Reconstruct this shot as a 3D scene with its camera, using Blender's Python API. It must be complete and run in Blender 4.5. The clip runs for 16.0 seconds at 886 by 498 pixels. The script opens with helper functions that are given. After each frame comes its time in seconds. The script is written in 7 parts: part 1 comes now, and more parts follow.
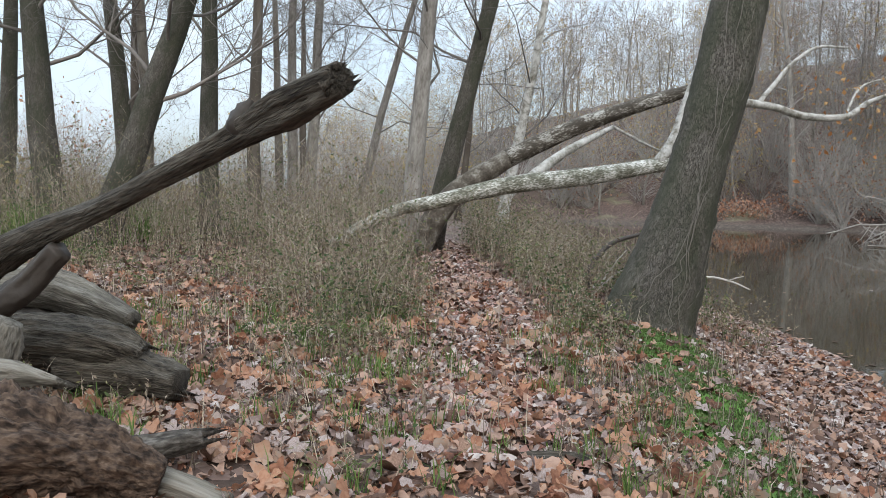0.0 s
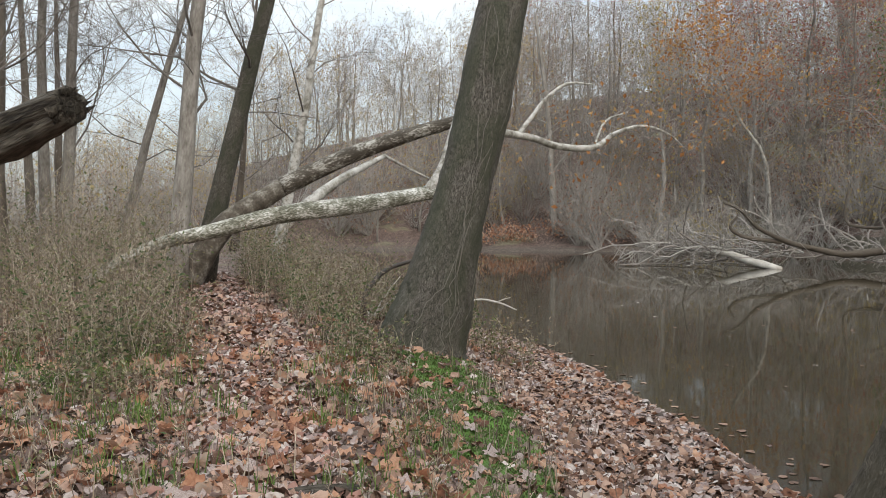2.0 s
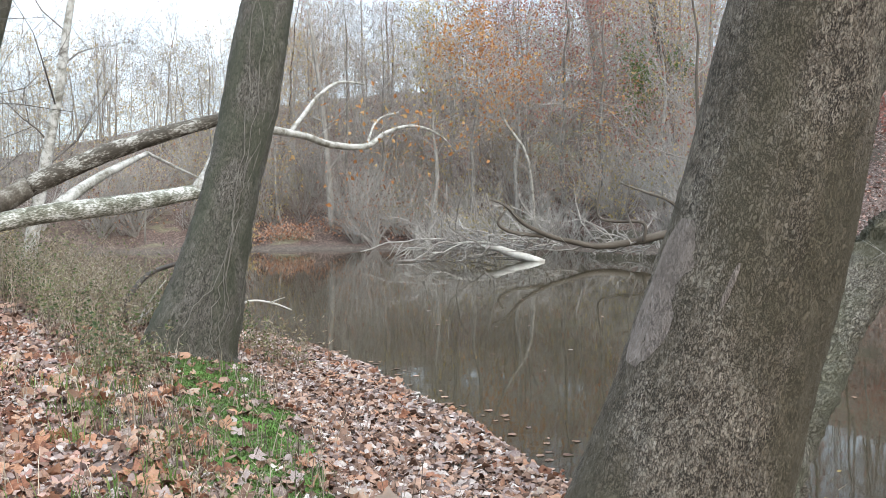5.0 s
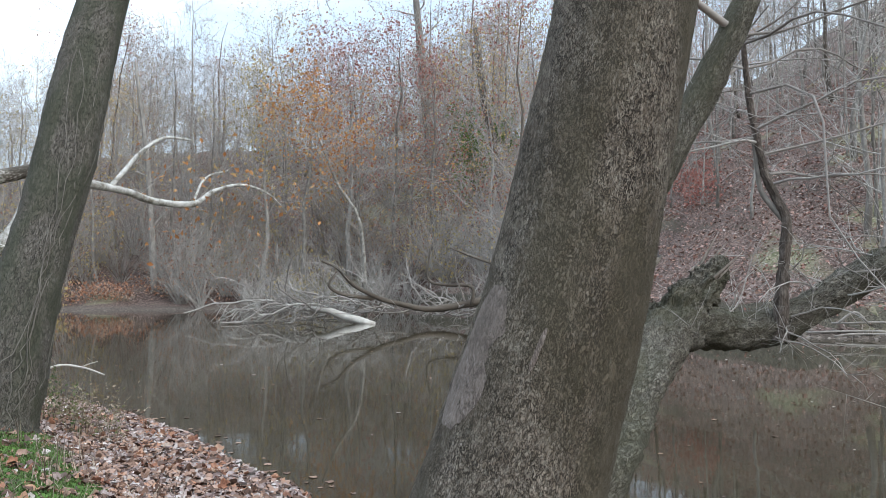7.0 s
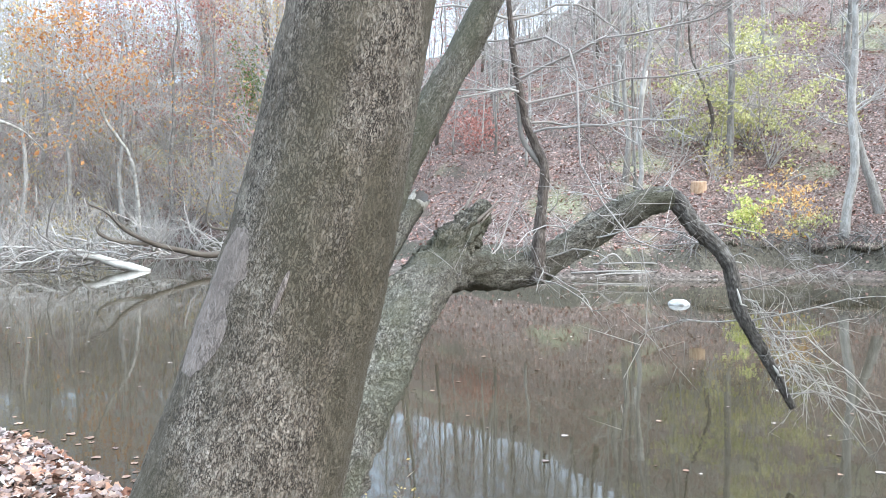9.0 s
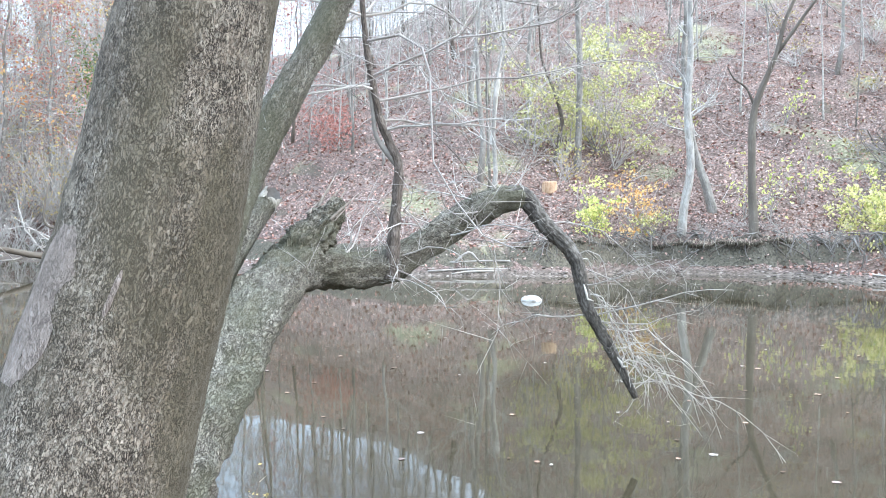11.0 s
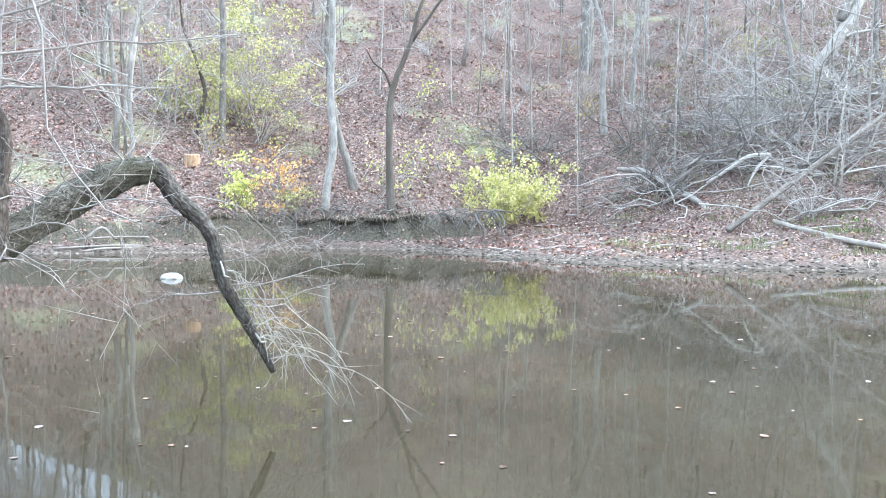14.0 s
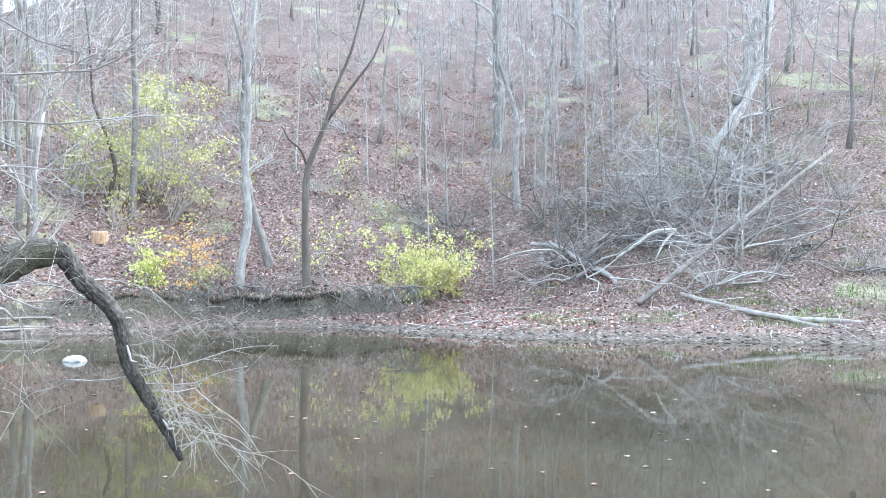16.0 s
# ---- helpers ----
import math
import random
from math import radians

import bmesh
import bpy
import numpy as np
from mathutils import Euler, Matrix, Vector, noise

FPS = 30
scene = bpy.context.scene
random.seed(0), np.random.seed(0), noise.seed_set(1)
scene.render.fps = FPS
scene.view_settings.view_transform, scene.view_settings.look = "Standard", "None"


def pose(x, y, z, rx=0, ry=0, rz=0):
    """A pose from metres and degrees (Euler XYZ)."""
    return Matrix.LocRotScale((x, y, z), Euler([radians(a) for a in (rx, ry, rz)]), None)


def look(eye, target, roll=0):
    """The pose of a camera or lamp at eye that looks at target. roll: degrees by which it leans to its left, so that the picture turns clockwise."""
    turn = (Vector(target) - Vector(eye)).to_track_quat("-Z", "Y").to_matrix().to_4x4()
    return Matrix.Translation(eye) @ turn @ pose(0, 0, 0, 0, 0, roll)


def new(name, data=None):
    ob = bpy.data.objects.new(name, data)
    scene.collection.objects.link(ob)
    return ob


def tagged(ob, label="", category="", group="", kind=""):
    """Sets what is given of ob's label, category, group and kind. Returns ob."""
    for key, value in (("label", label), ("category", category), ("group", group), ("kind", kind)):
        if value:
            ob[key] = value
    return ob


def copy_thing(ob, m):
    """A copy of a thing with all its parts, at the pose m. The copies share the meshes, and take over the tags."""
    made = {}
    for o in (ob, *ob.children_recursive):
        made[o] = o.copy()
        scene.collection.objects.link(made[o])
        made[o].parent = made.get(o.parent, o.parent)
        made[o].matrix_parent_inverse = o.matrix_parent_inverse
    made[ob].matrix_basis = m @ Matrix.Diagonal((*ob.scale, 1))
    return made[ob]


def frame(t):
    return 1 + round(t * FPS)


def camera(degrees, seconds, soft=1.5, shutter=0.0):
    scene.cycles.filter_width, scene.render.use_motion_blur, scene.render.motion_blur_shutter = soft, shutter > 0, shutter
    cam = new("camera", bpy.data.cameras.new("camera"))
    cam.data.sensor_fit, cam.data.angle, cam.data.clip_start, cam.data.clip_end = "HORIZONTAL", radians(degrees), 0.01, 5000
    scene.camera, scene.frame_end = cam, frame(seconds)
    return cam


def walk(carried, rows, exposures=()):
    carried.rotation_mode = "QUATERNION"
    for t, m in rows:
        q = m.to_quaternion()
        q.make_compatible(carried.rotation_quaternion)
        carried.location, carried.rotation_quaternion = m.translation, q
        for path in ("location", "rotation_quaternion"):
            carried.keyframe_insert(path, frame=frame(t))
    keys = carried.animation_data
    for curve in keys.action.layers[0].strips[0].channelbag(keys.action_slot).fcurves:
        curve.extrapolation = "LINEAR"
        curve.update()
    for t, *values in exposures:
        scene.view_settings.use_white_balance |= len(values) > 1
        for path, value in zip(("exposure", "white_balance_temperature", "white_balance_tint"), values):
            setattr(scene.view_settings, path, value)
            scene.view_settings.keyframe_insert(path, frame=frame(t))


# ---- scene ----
cam = camera(55.7, 16.0, soft=0.8)
METRES, EYE, TILT, LEAN, TURN = 0.75, 2.3, -3.9, -1.0, 0.0
ROWS = [
    (0.0, 0.0, 0.0, 0.0, -0.0, 0.0, -0.0),
    (0.5, 0.0461, 0.0124, -0.0011, -4.39, 0.7, 0.84),
    (1.0, 0.087, 0.0206, 0.0012, -8.3, 0.96, 1.33),
    (1.5, 0.1269, 0.0205, 0.0064, -11.97, 1.18, 1.76),
    (2.0, 0.1436, 0.0184, 0.0121, -14.87, 1.66, 1.95),
    (2.5, 0.16, 0.0147, 0.0129, -17.22, 1.76, 2.18),
    (3.0, 0.1778, -0.0029, 0.012, -19.3, 1.57, 2.58),
    (5.5, 0.2723, -0.0743, 0.014, -32.02, 1.39, 3.38),
    (6.0, 0.2726, -0.084, 0.0187, -33.72, 2.91, 3.21),
    (6.5, 0.2753, -0.0989, 0.026, -36.46, 4.2, 3.14),
    (7.0, 0.2772, -0.1466, 0.0187, -41.33, 4.37, 3.22),
    (7.5, 0.303, -0.1851, 0.0148, -46.12, 3.88, 3.23),
    (8.0, 0.3649, -0.2326, 0.0102, -48.52, 3.46, 3.26),
    (8.5, 0.4087, -0.2804, -0.0129, -50.69, 1.99, 3.18),
    (9.0, 0.4547, -0.2642, -0.0053, -55.79, -0.28, 3.72),
    (11.5, 0.5359, -0.2764, -0.0219, -69.37, -1.65, 4.08),
    (12.0, 0.5305, -0.3183, -0.0254, -75.25, -3.1, 4.16),
    (12.5, 0.5192, -0.3427, -0.0195, -80.28, -3.37, 3.88),
    (13.0, 0.5418, -0.3532, -0.0166, -83.26, -3.24, 3.69),
    (13.5, 0.5563, -0.3856, -0.0149, -85.97, -3.52, 3.54),
    (14.0, 0.5559, -0.4077, -0.0198, -89.25, -4.17, 3.12),
    (14.5, 0.5448, -0.4213, -0.0186, -91.12, -4.2, 3.05),
    (15.0, 0.5326, -0.4376, 0.0001, -92.71, -3.63, 3.25),
    (15.5, 0.5257, -0.4426, 0.0235, -94.08, -1.62, 3.51),
    (16.0, 0.5097, -0.444, 0.0435, -94.91, 0.62, 3.5),
]
EXPOSURES = [(0.0, 0.35, 6250, 7), (1.5, 0.28, 6700, 8), (3.0, 0.38, 6850, 8), (5.5, 1.05, 6150, 6), (6.0, 0.8, 6080, 6), (7.0, 0.62, 6000, 6), (8.0, 1.32, 5900, 5), (9.0, 1.75, 5780, 5), (12.0, 2.05, 5600, 4), (14.5, 1.97, 5550, 4), (16.0, 1.88, 5450, 5)]
walk(cam, [(t, pose(0, 0, EYE, TILT, LEAN, TURN) @ pose(METRES * x, METRES * y, METRES * z, 90 + pitch, roll, yaw)) for t, x, y, z, yaw, pitch, roll in ROWS], EXPOSURES)

# ---- light: a bright thinly overcast late-autumn sky ----
SUN_ELEV, SUN_AZ = 34.0, 172.0   # azimuth from +y towards +x
world = bpy.data.worlds.new("world")
scene.world = world
world.use_nodes = True
wn, wl = world.node_tree.nodes, world.node_tree.links
wn.clear()
w_out = wn.new("ShaderNodeOutputWorld")
w_bg = wn.new("ShaderNodeBackground")
w_sky = wn.new("ShaderNodeTexSky")
w_sky.sky_type = "NISHITA"
w_sky.sun_disc = False
w_sky.sun_elevation = radians(SUN_ELEV)
w_sky.sun_rotation = radians(SUN_AZ)
w_sky.dust_density = 3.0
w_tc = wn.new("ShaderNodeTexCoord")
w_map = wn.new("ShaderNodeMapping")
w_map.inputs["Scale"].default_value = (1.0, 1.0, 2.6)
w_noise = wn.new("ShaderNodeTexNoise")
w_noise.inputs["Scale"].default_value = 2.3
w_noise.inputs["Detail"].default_value = 7.0
w_ramp = wn.new("ShaderNodeValToRGB")
w_ramp.color_ramp.elements[0].position = 0.40
w_ramp.color_ramp.elements[0].color = (0.5, 0.5, 0.5, 1)
w_ramp.color_ramp.elements[1].position = 0.64
w_mix = wn.new("ShaderNodeMix")
w_mix.data_type = "RGBA"
wl.new(w_tc.outputs["Generated"], w_map.inputs["Vector"])
wl.new(w_map.outputs["Vector"], w_noise.inputs["Vector"])
wl.new(w_noise.outputs["Fac"], w_ramp.inputs["Fac"])
wl.new(w_ramp.outputs["Color"], w_mix.inputs["Factor"])
wl.new(w_sky.outputs["Color"], w_mix.inputs["A"])
# sunlit cloud sheet, in the sky's own units: an overcast sky is brightest overhead
w_sep, w_grad, w_cloud = wn.new("ShaderNodeSeparateXYZ"), wn.new("ShaderNodeMapRange"), wn.new("ShaderNodeVectorMath")
wl.new(w_tc.outputs["Generated"], w_sep.inputs[0])
wl.new(w_sep.outputs["Z"], w_grad.inputs["Value"])
w_grad.inputs["To Min"].default_value, w_grad.inputs["To Max"].default_value = 0.48, 1.25
w_cloud.operation = "SCALE"
w_cloud.inputs[0].default_value = (8.7, 9.55, 10.5)
wl.new(w_grad.outputs["Result"], w_cloud.inputs["Scale"])
wl.new(w_cloud.outputs["Vector"], w_mix.inputs["B"])
wl.new(w_mix.outputs["Result"], w_bg.inputs["Color"])
w_bg.inputs["Strength"].default_value = 0.15
wl.new(w_bg.outputs["Background"], w_out.inputs["Surface"])
sun = new("sun", bpy.data.lights.new("sun", "SUN"))
sun.data.energy = 0.8
sun.data.angle = radians(25)
sun.data.color = (1.0, 0.94, 0.86)
az, el = radians(SUN_AZ), radians(SUN_ELEV)
sun.matrix_world = look((0, 0, 60), Vector((0, 0, 60)) - Vector((math.sin(az) * math.cos(el), math.cos(az) * math.cos(el), math.sin(el))))


# ---- materials ----
def ramp_stops(ramp, stops):
    while len(ramp.color_ramp.elements) < len(stops):
        ramp.color_ramp.elements.new(0.5)
    for e, (p, c) in zip(ramp.color_ramp.elements, stops):
        e.position, e.color = p, (*c, 1)


def material(name, stops, scale=3.0, rough=0.85, bump=0.3, bump_scale=30.0, stretch=(1, 1, 1), fine=0.25, rand=0.0, island=0.0, bump_dist=0.01, coords="Object", spec=0.3, see_through=0.0):
    """Two-scale noise colour over the given stops, with relief; rand and island vary the brightness by object and by piece."""
    m = bpy.data.materials.new(name)
    m.use_nodes = True
    n, l = m.node_tree.nodes, m.node_tree.links
    b = n["Principled BSDF"]
    tc, mp = n.new("ShaderNodeTexCoord"), n.new("ShaderNodeMapping")
    mp.inputs["Scale"].default_value = stretch
    if coords == "Grain":
        at = n.new("ShaderNodeAttribute")
        at.attribute_name = "grain"
        l.new(at.outputs["Vector"], mp.inputs["Vector"])
    else:
        l.new(tc.outputs[coords], mp.inputs["Vector"])
    big, small = n.new("ShaderNodeTexNoise"), n.new("ShaderNodeTexNoise")
    big.inputs["Scale"].default_value, big.inputs["Detail"].default_value = scale, 6
    small.inputs["Scale"].default_value, small.inputs["Detail"].default_value = bump_scale, 5
    for t in (big, small):
        l.new(mp.outputs["Vector"], t.inputs["Vector"])
    mixf = n.new("ShaderNodeMix")
    mixf.inputs["Factor"].default_value = fine
    l.new(big.outputs["Fac"], mixf.inputs["A"])
    l.new(small.outputs["Fac"], mixf.inputs["B"])
    fac = mixf.outputs["Result"]
    if island or rand:
        add = n.new("ShaderNodeMath")
        add.operation = "MULTIPLY_ADD"
        src = n.new("ShaderNodeNewGeometry").outputs["Random Per Island"] if island else n.new("ShaderNodeObjectInfo").outputs["Random"]
        sub = n.new("ShaderNodeMath")
        sub.operation = "SUBTRACT"
        sub.inputs[1].default_value = 0.5
        l.new(src, sub.inputs[0])
        l.new(sub.outputs[0], add.inputs[0])
        add.inputs[1].default_value = island or rand
        l.new(fac, add.inputs[2])
        fac = add.outputs[0]
    r = n.new("ShaderNodeValToRGB")
    ramp_stops(r, stops)
    l.new(fac, r.inputs["Fac"])
    l.new(r.outputs["Color"], b.inputs["Base Color"])
    b.inputs["Roughness"].default_value = rough
    b.inputs["Specular IOR Level"].default_value = spec
    if bump:
        bp = n.new("ShaderNodeBump")
        bp.inputs["Strength"].default_value, bp.inputs["Distance"].default_value = bump, bump_dist
        l.new(small.outputs["Fac"], bp.inputs["Height"])
        l.new(bp.outputs["Normal"], b.inputs["Normal"])
    if see_through:
        tr, ms = n.new("ShaderNodeBsdfTranslucent"), n.new("ShaderNodeMixShader")
        l.new(r.outputs["Color"], tr.inputs["Color"])
        ms.inputs[0].default_value = see_through
        out = n["Material Output"]
        l.new(b.outputs[0], ms.inputs[1])
        l.new(tr.outputs[0], ms.inputs[2])
        l.new(ms.outputs[0], out.inputs["Surface"])
    return m


def plated_bark(name, stops, size=80.0, stretch=(1, 1, 0.55), depth=0.012, moss=None, gap=(0.045, 0.038, 0.03), plates=(0.74, 1.3), crack_width=0.16, uneven=0.0, cover=(6.0, 0.45, 0.56, 0.5), flecks=None, grit=80):
    """Bark in small raised plates between dark cracks, with patches of moss."""
    m = material(name, stops, scale=5.0, rough=0.9, bump=0.0, bump_scale=grit, fine=0.55, coords="Grain", stretch=(1, 1, 0.5))
    n, l = m.node_tree.nodes, m.node_tree.links
    b = n["Principled BSDF"]
    tc, mp = n.new("ShaderNodeAttribute"), n.new("ShaderNodeMapping")
    tc.attribute_name = "grain"
    mp.inputs["Scale"].default_value = stretch
    l.new(tc.outputs["Vector"], mp.inputs["Vector"])
    wob = n.new("ShaderNodeTexNoise")
    wob.inputs["Scale"].default_value, wob.inputs["Detail"].default_value = size * 0.7, 5
    wmix = n.new("ShaderNodeMix")
    wmix.data_type = "RGBA"
    wmix.inputs["Factor"].default_value = 0.05
    l.new(mp.outputs["Vector"], wob.inputs["Vector"])
    l.new(mp.outputs["Vector"], wmix.inputs["A"])
    l.new(wob.outputs["Color"], wmix.inputs["B"])
    vor = n.new("ShaderNodeTexVoronoi")
    vor.feature = "DISTANCE_TO_EDGE"
    vor.inputs["Scale"].default_value = size
    l.new(wmix.outputs["Result"], vor.inputs["Vector"])
    cell = n.new("ShaderNodeTexVoronoi")
    cell.inputs["Scale"].default_value = size
    l.new(wmix.outputs["Result"], cell.inputs["Vector"])
    crack = n.new("ShaderNodeMapRange")
    crack.inputs["From Max"].default_value = crack_width
    # cracks fade out in places
    fade, add = n.new("ShaderNodeTexNoise"), n.new("ShaderNodeMath")
    fade.inputs["Scale"].default_value, fade.inputs["Detail"].default_value = 16.0, 4
    l.new(tc.outputs["Vector"], fade.inputs["Vector"])
    bias = n.new("ShaderNodeMath")
    bias.operation = "SUBTRACT"
    bias.inputs[1].default_value = 0.47
    l.new(fade.outputs["Fac"], bias.inputs[0])
    add.operation = "MULTIPLY_ADD"
    add.inputs[1].default_value = uneven
    l.new(bias.outputs[0], add.inputs[0])
    l.new(vor.outputs["Distance"], add.inputs[2])
    l.new(add.outputs[0], crack.inputs["Value"])
    # finer cracks inside the plates
    vor2, crack2, both = n.new("ShaderNodeTexVoronoi"), n.new("ShaderNodeMapRange"), n.new("ShaderNodeMath")
    vor2.feature = "DISTANCE_TO_EDGE"
    vor2.inputs["Scale"].default_value = size * 2.1
    l.new(wmix.outputs["Result"], vor2.inputs["Vector"])
    crack2.inputs["From Max"].default_value, crack2.inputs["To Min"].default_value = 0.2, 0.6
    l.new(vor2.outputs["Distance"], crack2.inputs["Value"])
    both.operation = "MULTIPLY"
    l.new(crack.outputs["Result"], both.inputs[0])
    l.new(crack2.outputs["Result"], both.inputs[1])
    fine = n.new("ShaderNodeTexNoise")
    fine.inputs["Scale"].default_value, fine.inputs["Detail"].default_value = 90, 4
    l.new(tc.outputs["Vector"], fine.inputs["Vector"])
    base = b.inputs["Base Color"].links[0].from_socket
    hs = n.new("ShaderNodeMix")
    hs.data_type, hs.blend_type = "RGBA", "MULTIPLY"
    bw = n.new("ShaderNodeMapRange")
    bw.inputs["To Min"].default_value, bw.inputs["To Max"].default_value = plates
    sep = n.new("ShaderNodeSeparateColor")
    l.new(cell.outputs["Color"], sep.inputs["Color"])
    l.new(sep.outputs[0], bw.inputs["Value"])
    hs.inputs["Factor"].default_value = 1.0
    l.new(base, hs.inputs["A"])
    l.new(bw.outputs["Result"], hs.inputs["B"])
    dark = n.new("ShaderNodeMix")
    dark.data_type = "RGBA"
    dark.inputs["A"].default_value = (*gap, 1)
    l.new(both.outputs[0], dark.inputs["Factor"])
    l.new(hs.outputs["Result"], dark.inputs["B"])
    col = dark.outputs["Result"]
    if flecks:   # pale flakes of dry bark
        fmap, fn, fr, fm = n.new("ShaderNodeMapping"), n.new("ShaderNodeTexNoise"), n.new("ShaderNodeMapRange"), n.new("ShaderNodeMix")
        fmap.inputs["Scale"].default_value = (1, 1, 0.4)
        l.new(tc.outputs["Vector"], fmap.inputs["Vector"])
        fn.inputs["Scale"].default_value, fn.inputs["Detail"].default_value = 110, 4
        l.new(fmap.outputs["Vector"], fn.inputs["Vector"])
        fr.inputs["From Min"].default_value, fr.inputs["From Max"].default_value, fr.inputs["To Max"].default_value = 0.54, 0.68, 0.6
        l.new(fn.outputs["Fac"], fr.inputs["Value"])
        fm.data_type = "RGBA"
        l.new(fr.outputs["Result"], fm.inputs["Factor"])
        l.new(col, fm.inputs["A"])
        fm.inputs["B"].default_value = (*flecks, 1)
        col = fm.outputs["Result"]
    if moss:
        mn = n.new("ShaderNodeTexNoise")
        mn.inputs["Scale"].default_value, mn.inputs["Detail"].default_value = cover[0], 9
        mmap = n.new("ShaderNodeMapping")
        mmap.inputs["Scale"].default_value = (1, 1, 0.4)
        l.new(tc.outputs["Vector"], mmap.inputs["Vector"])
        l.new(mmap.outputs["Vector"], mn.inputs["Vector"])
        mr = n.new("ShaderNodeMapRange")
        mr.inputs["From Min"].default_value, mr.inputs["From Max"].default_value = cover[1:3]
        mr.inputs["To Max"].default_value = cover[3]
        l.new(mn.outputs["Fac"], mr.inputs["Value"])
        mm = n.new("ShaderNodeMix")
        mm.data_type = "RGBA"
        l.new(mr.outputs["Result"], mm.inputs["Factor"])
        l.new(col, mm.inputs["A"])
        mm.inputs["B"].default_value = (*moss, 1)
        col = mm.outputs["Result"]
    l.new(col, b.inputs["Base Color"])
    addh = n.new("ShaderNodeMath")
    addh.operation = "MULTIPLY_ADD"
    addh.inputs[1].default_value = 0.35
    l.new(fine.outputs["Fac"], addh.inputs[0])
    l.new(crack.outputs["Result"], addh.inputs[2])
    bp = n.new("ShaderNodeBump")
    bp.inputs["Strength"].default_value, bp.inputs["Distance"].default_value = 0.85, depth
    l.new(addh.outputs[0], bp.inputs["Height"])
    l.new(bp.outputs["Normal"], b.inputs["Normal"])
    return m


BARK_PLATED = plated_bark("plated_grey_bark", [(0.36, (0.115, 0.092, 0.067)), (0.48, (0.178, 0.147, 0.113)), (0.58, (0.25, 0.214, 0.17)), (0.68, (0.36, 0.32, 0.268))], size=88, stretch=(1, 1, 0.5), depth=0.012, moss=(0.08, 0.068, 0.042), gap=(0.024, 0.019, 0.014), plates=(0.8, 1.22), crack_width=0.16, uneven=0.3, cover=(2.6, 0.42, 0.56, 0.75), flecks=(0.24, 0.213, 0.175))
BARK_OLD = plated_bark("furrowed_brown_bark", [(0.3, (0.09, 0.08, 0.064)), (0.5, (0.14, 0.125, 0.104)), (0.7, (0.21, 0.19, 0.164))], size=44, stretch=(1, 1, 0.35), depth=0.02, moss=(0.06, 0.066, 0.04), gap=(0.05, 0.044, 0.036), plates=(0.7, 1.3), crack_width=0.11, uneven=0.3, cover=(2.4, 0.42, 0.58, 0.65), flecks=(0.20, 0.185, 0.16), grit=45)
BARK_BROWN = material("brown_bark", [(0.3, (0.07, 0.055, 0.043)), (0.55, (0.125, 0.105, 0.085)), (0.75, (0.21, 0.185, 0.155))], scale=2.5, bump=0.6, bump_scale=22, stretch=(1, 1, 0.25), rand=0.25, bump_dist=0.02, coords="Grain")
BARK_SPROUT = material("rough_reddish_bark", [(0.36, (0.045, 0.034, 0.028)), (0.5, (0.10, 0.08, 0.066)), (0.64, (0.19, 0.16, 0.138))], scale=18, bump=1.0, bump_scale=70, stretch=(1, 1, 0.4), fine=0.5, bump_dist=0.015, coords="Grain")
BARK_GREY = material("pale_grey_bark", [(0.34, (0.12, 0.106, 0.092)), (0.46, (0.21, 0.19, 0.168)), (0.56, (0.28, 0.258, 0.232)), (0.68, (0.39, 0.365, 0.335))], scale=4.5, bump=0.5, bump_scale=24, stretch=(1, 1, 0.35), fine=0.4, rand=0.18, coords="Grain")
BARK_WHITE = material("white_sycamore_bark", [(0.36, (0.17, 0.155, 0.125)), (0.45, (0.33, 0.315, 0.28)), (0.54, (0.50, 0.485, 0.455)), (0.75, (0.68, 0.67, 0.64))], scale=5.0, bump=0.2, bump_scale=25, fine=0.3, coords="Grain")
BARK_PALE = material("faded_sycamore_bark", [(0.36, (0.17, 0.15, 0.125)), (0.5, (0.34, 0.315, 0.28)), (0.7, (0.54, 0.52, 0.485))], scale=5.0, bump=0.2, bump_scale=25, fine=0.3, coords="Grain")
TWIG = material("bare_twig", [(0.3, (0.225, 0.20, 0.18)), (0.7, (0.43, 0.39, 0.355))], scale=2.0, bump=0.0, rand=0.3)
TWIG_PALE = material("pale_bare_twig", [(0.3, (0.27, 0.248, 0.225)), (0.7, (0.49, 0.46, 0.425))], scale=2.0, bump=0.0, rand=0.2)
GREYWOOD = material("bleached_grey_wood", [(0.36, (0.05, 0.043, 0.034)), (0.48, (0.135, 0.12, 0.098)), (0.66, (0.27, 0.25, 0.21))], scale=18, bump=0.9, bump_scale=90, stretch=(1, 1, 0.1), fine=0.45, bump_dist=0.02, coords="Grain")
DEADWOOD = material("weathered_grey_wood", [(0.36, (0.018, 0.015, 0.012)), (0.46, (0.062, 0.053, 0.042)), (0.57, (0.115, 0.10, 0.08)), (0.70, (0.20, 0.18, 0.148))], scale=20, bump=1.0, bump_scale=110, stretch=(1, 1, 0.1), fine=0.55, bump_dist=0.03, coords="Grain")
ROTWOOD = material("rotten_brown_wood", [(0.38, (0.02, 0.013, 0.009)), (0.47, (0.065, 0.043, 0.031)), (0.57, (0.125, 0.085, 0.06)), (0.7, (0.22, 0.16, 0.115))], scale=24, bump=1.0, bump_scale=60, stretch=(1, 1, 0.45), fine=0.55, bump_dist=0.02, coords="Grain")
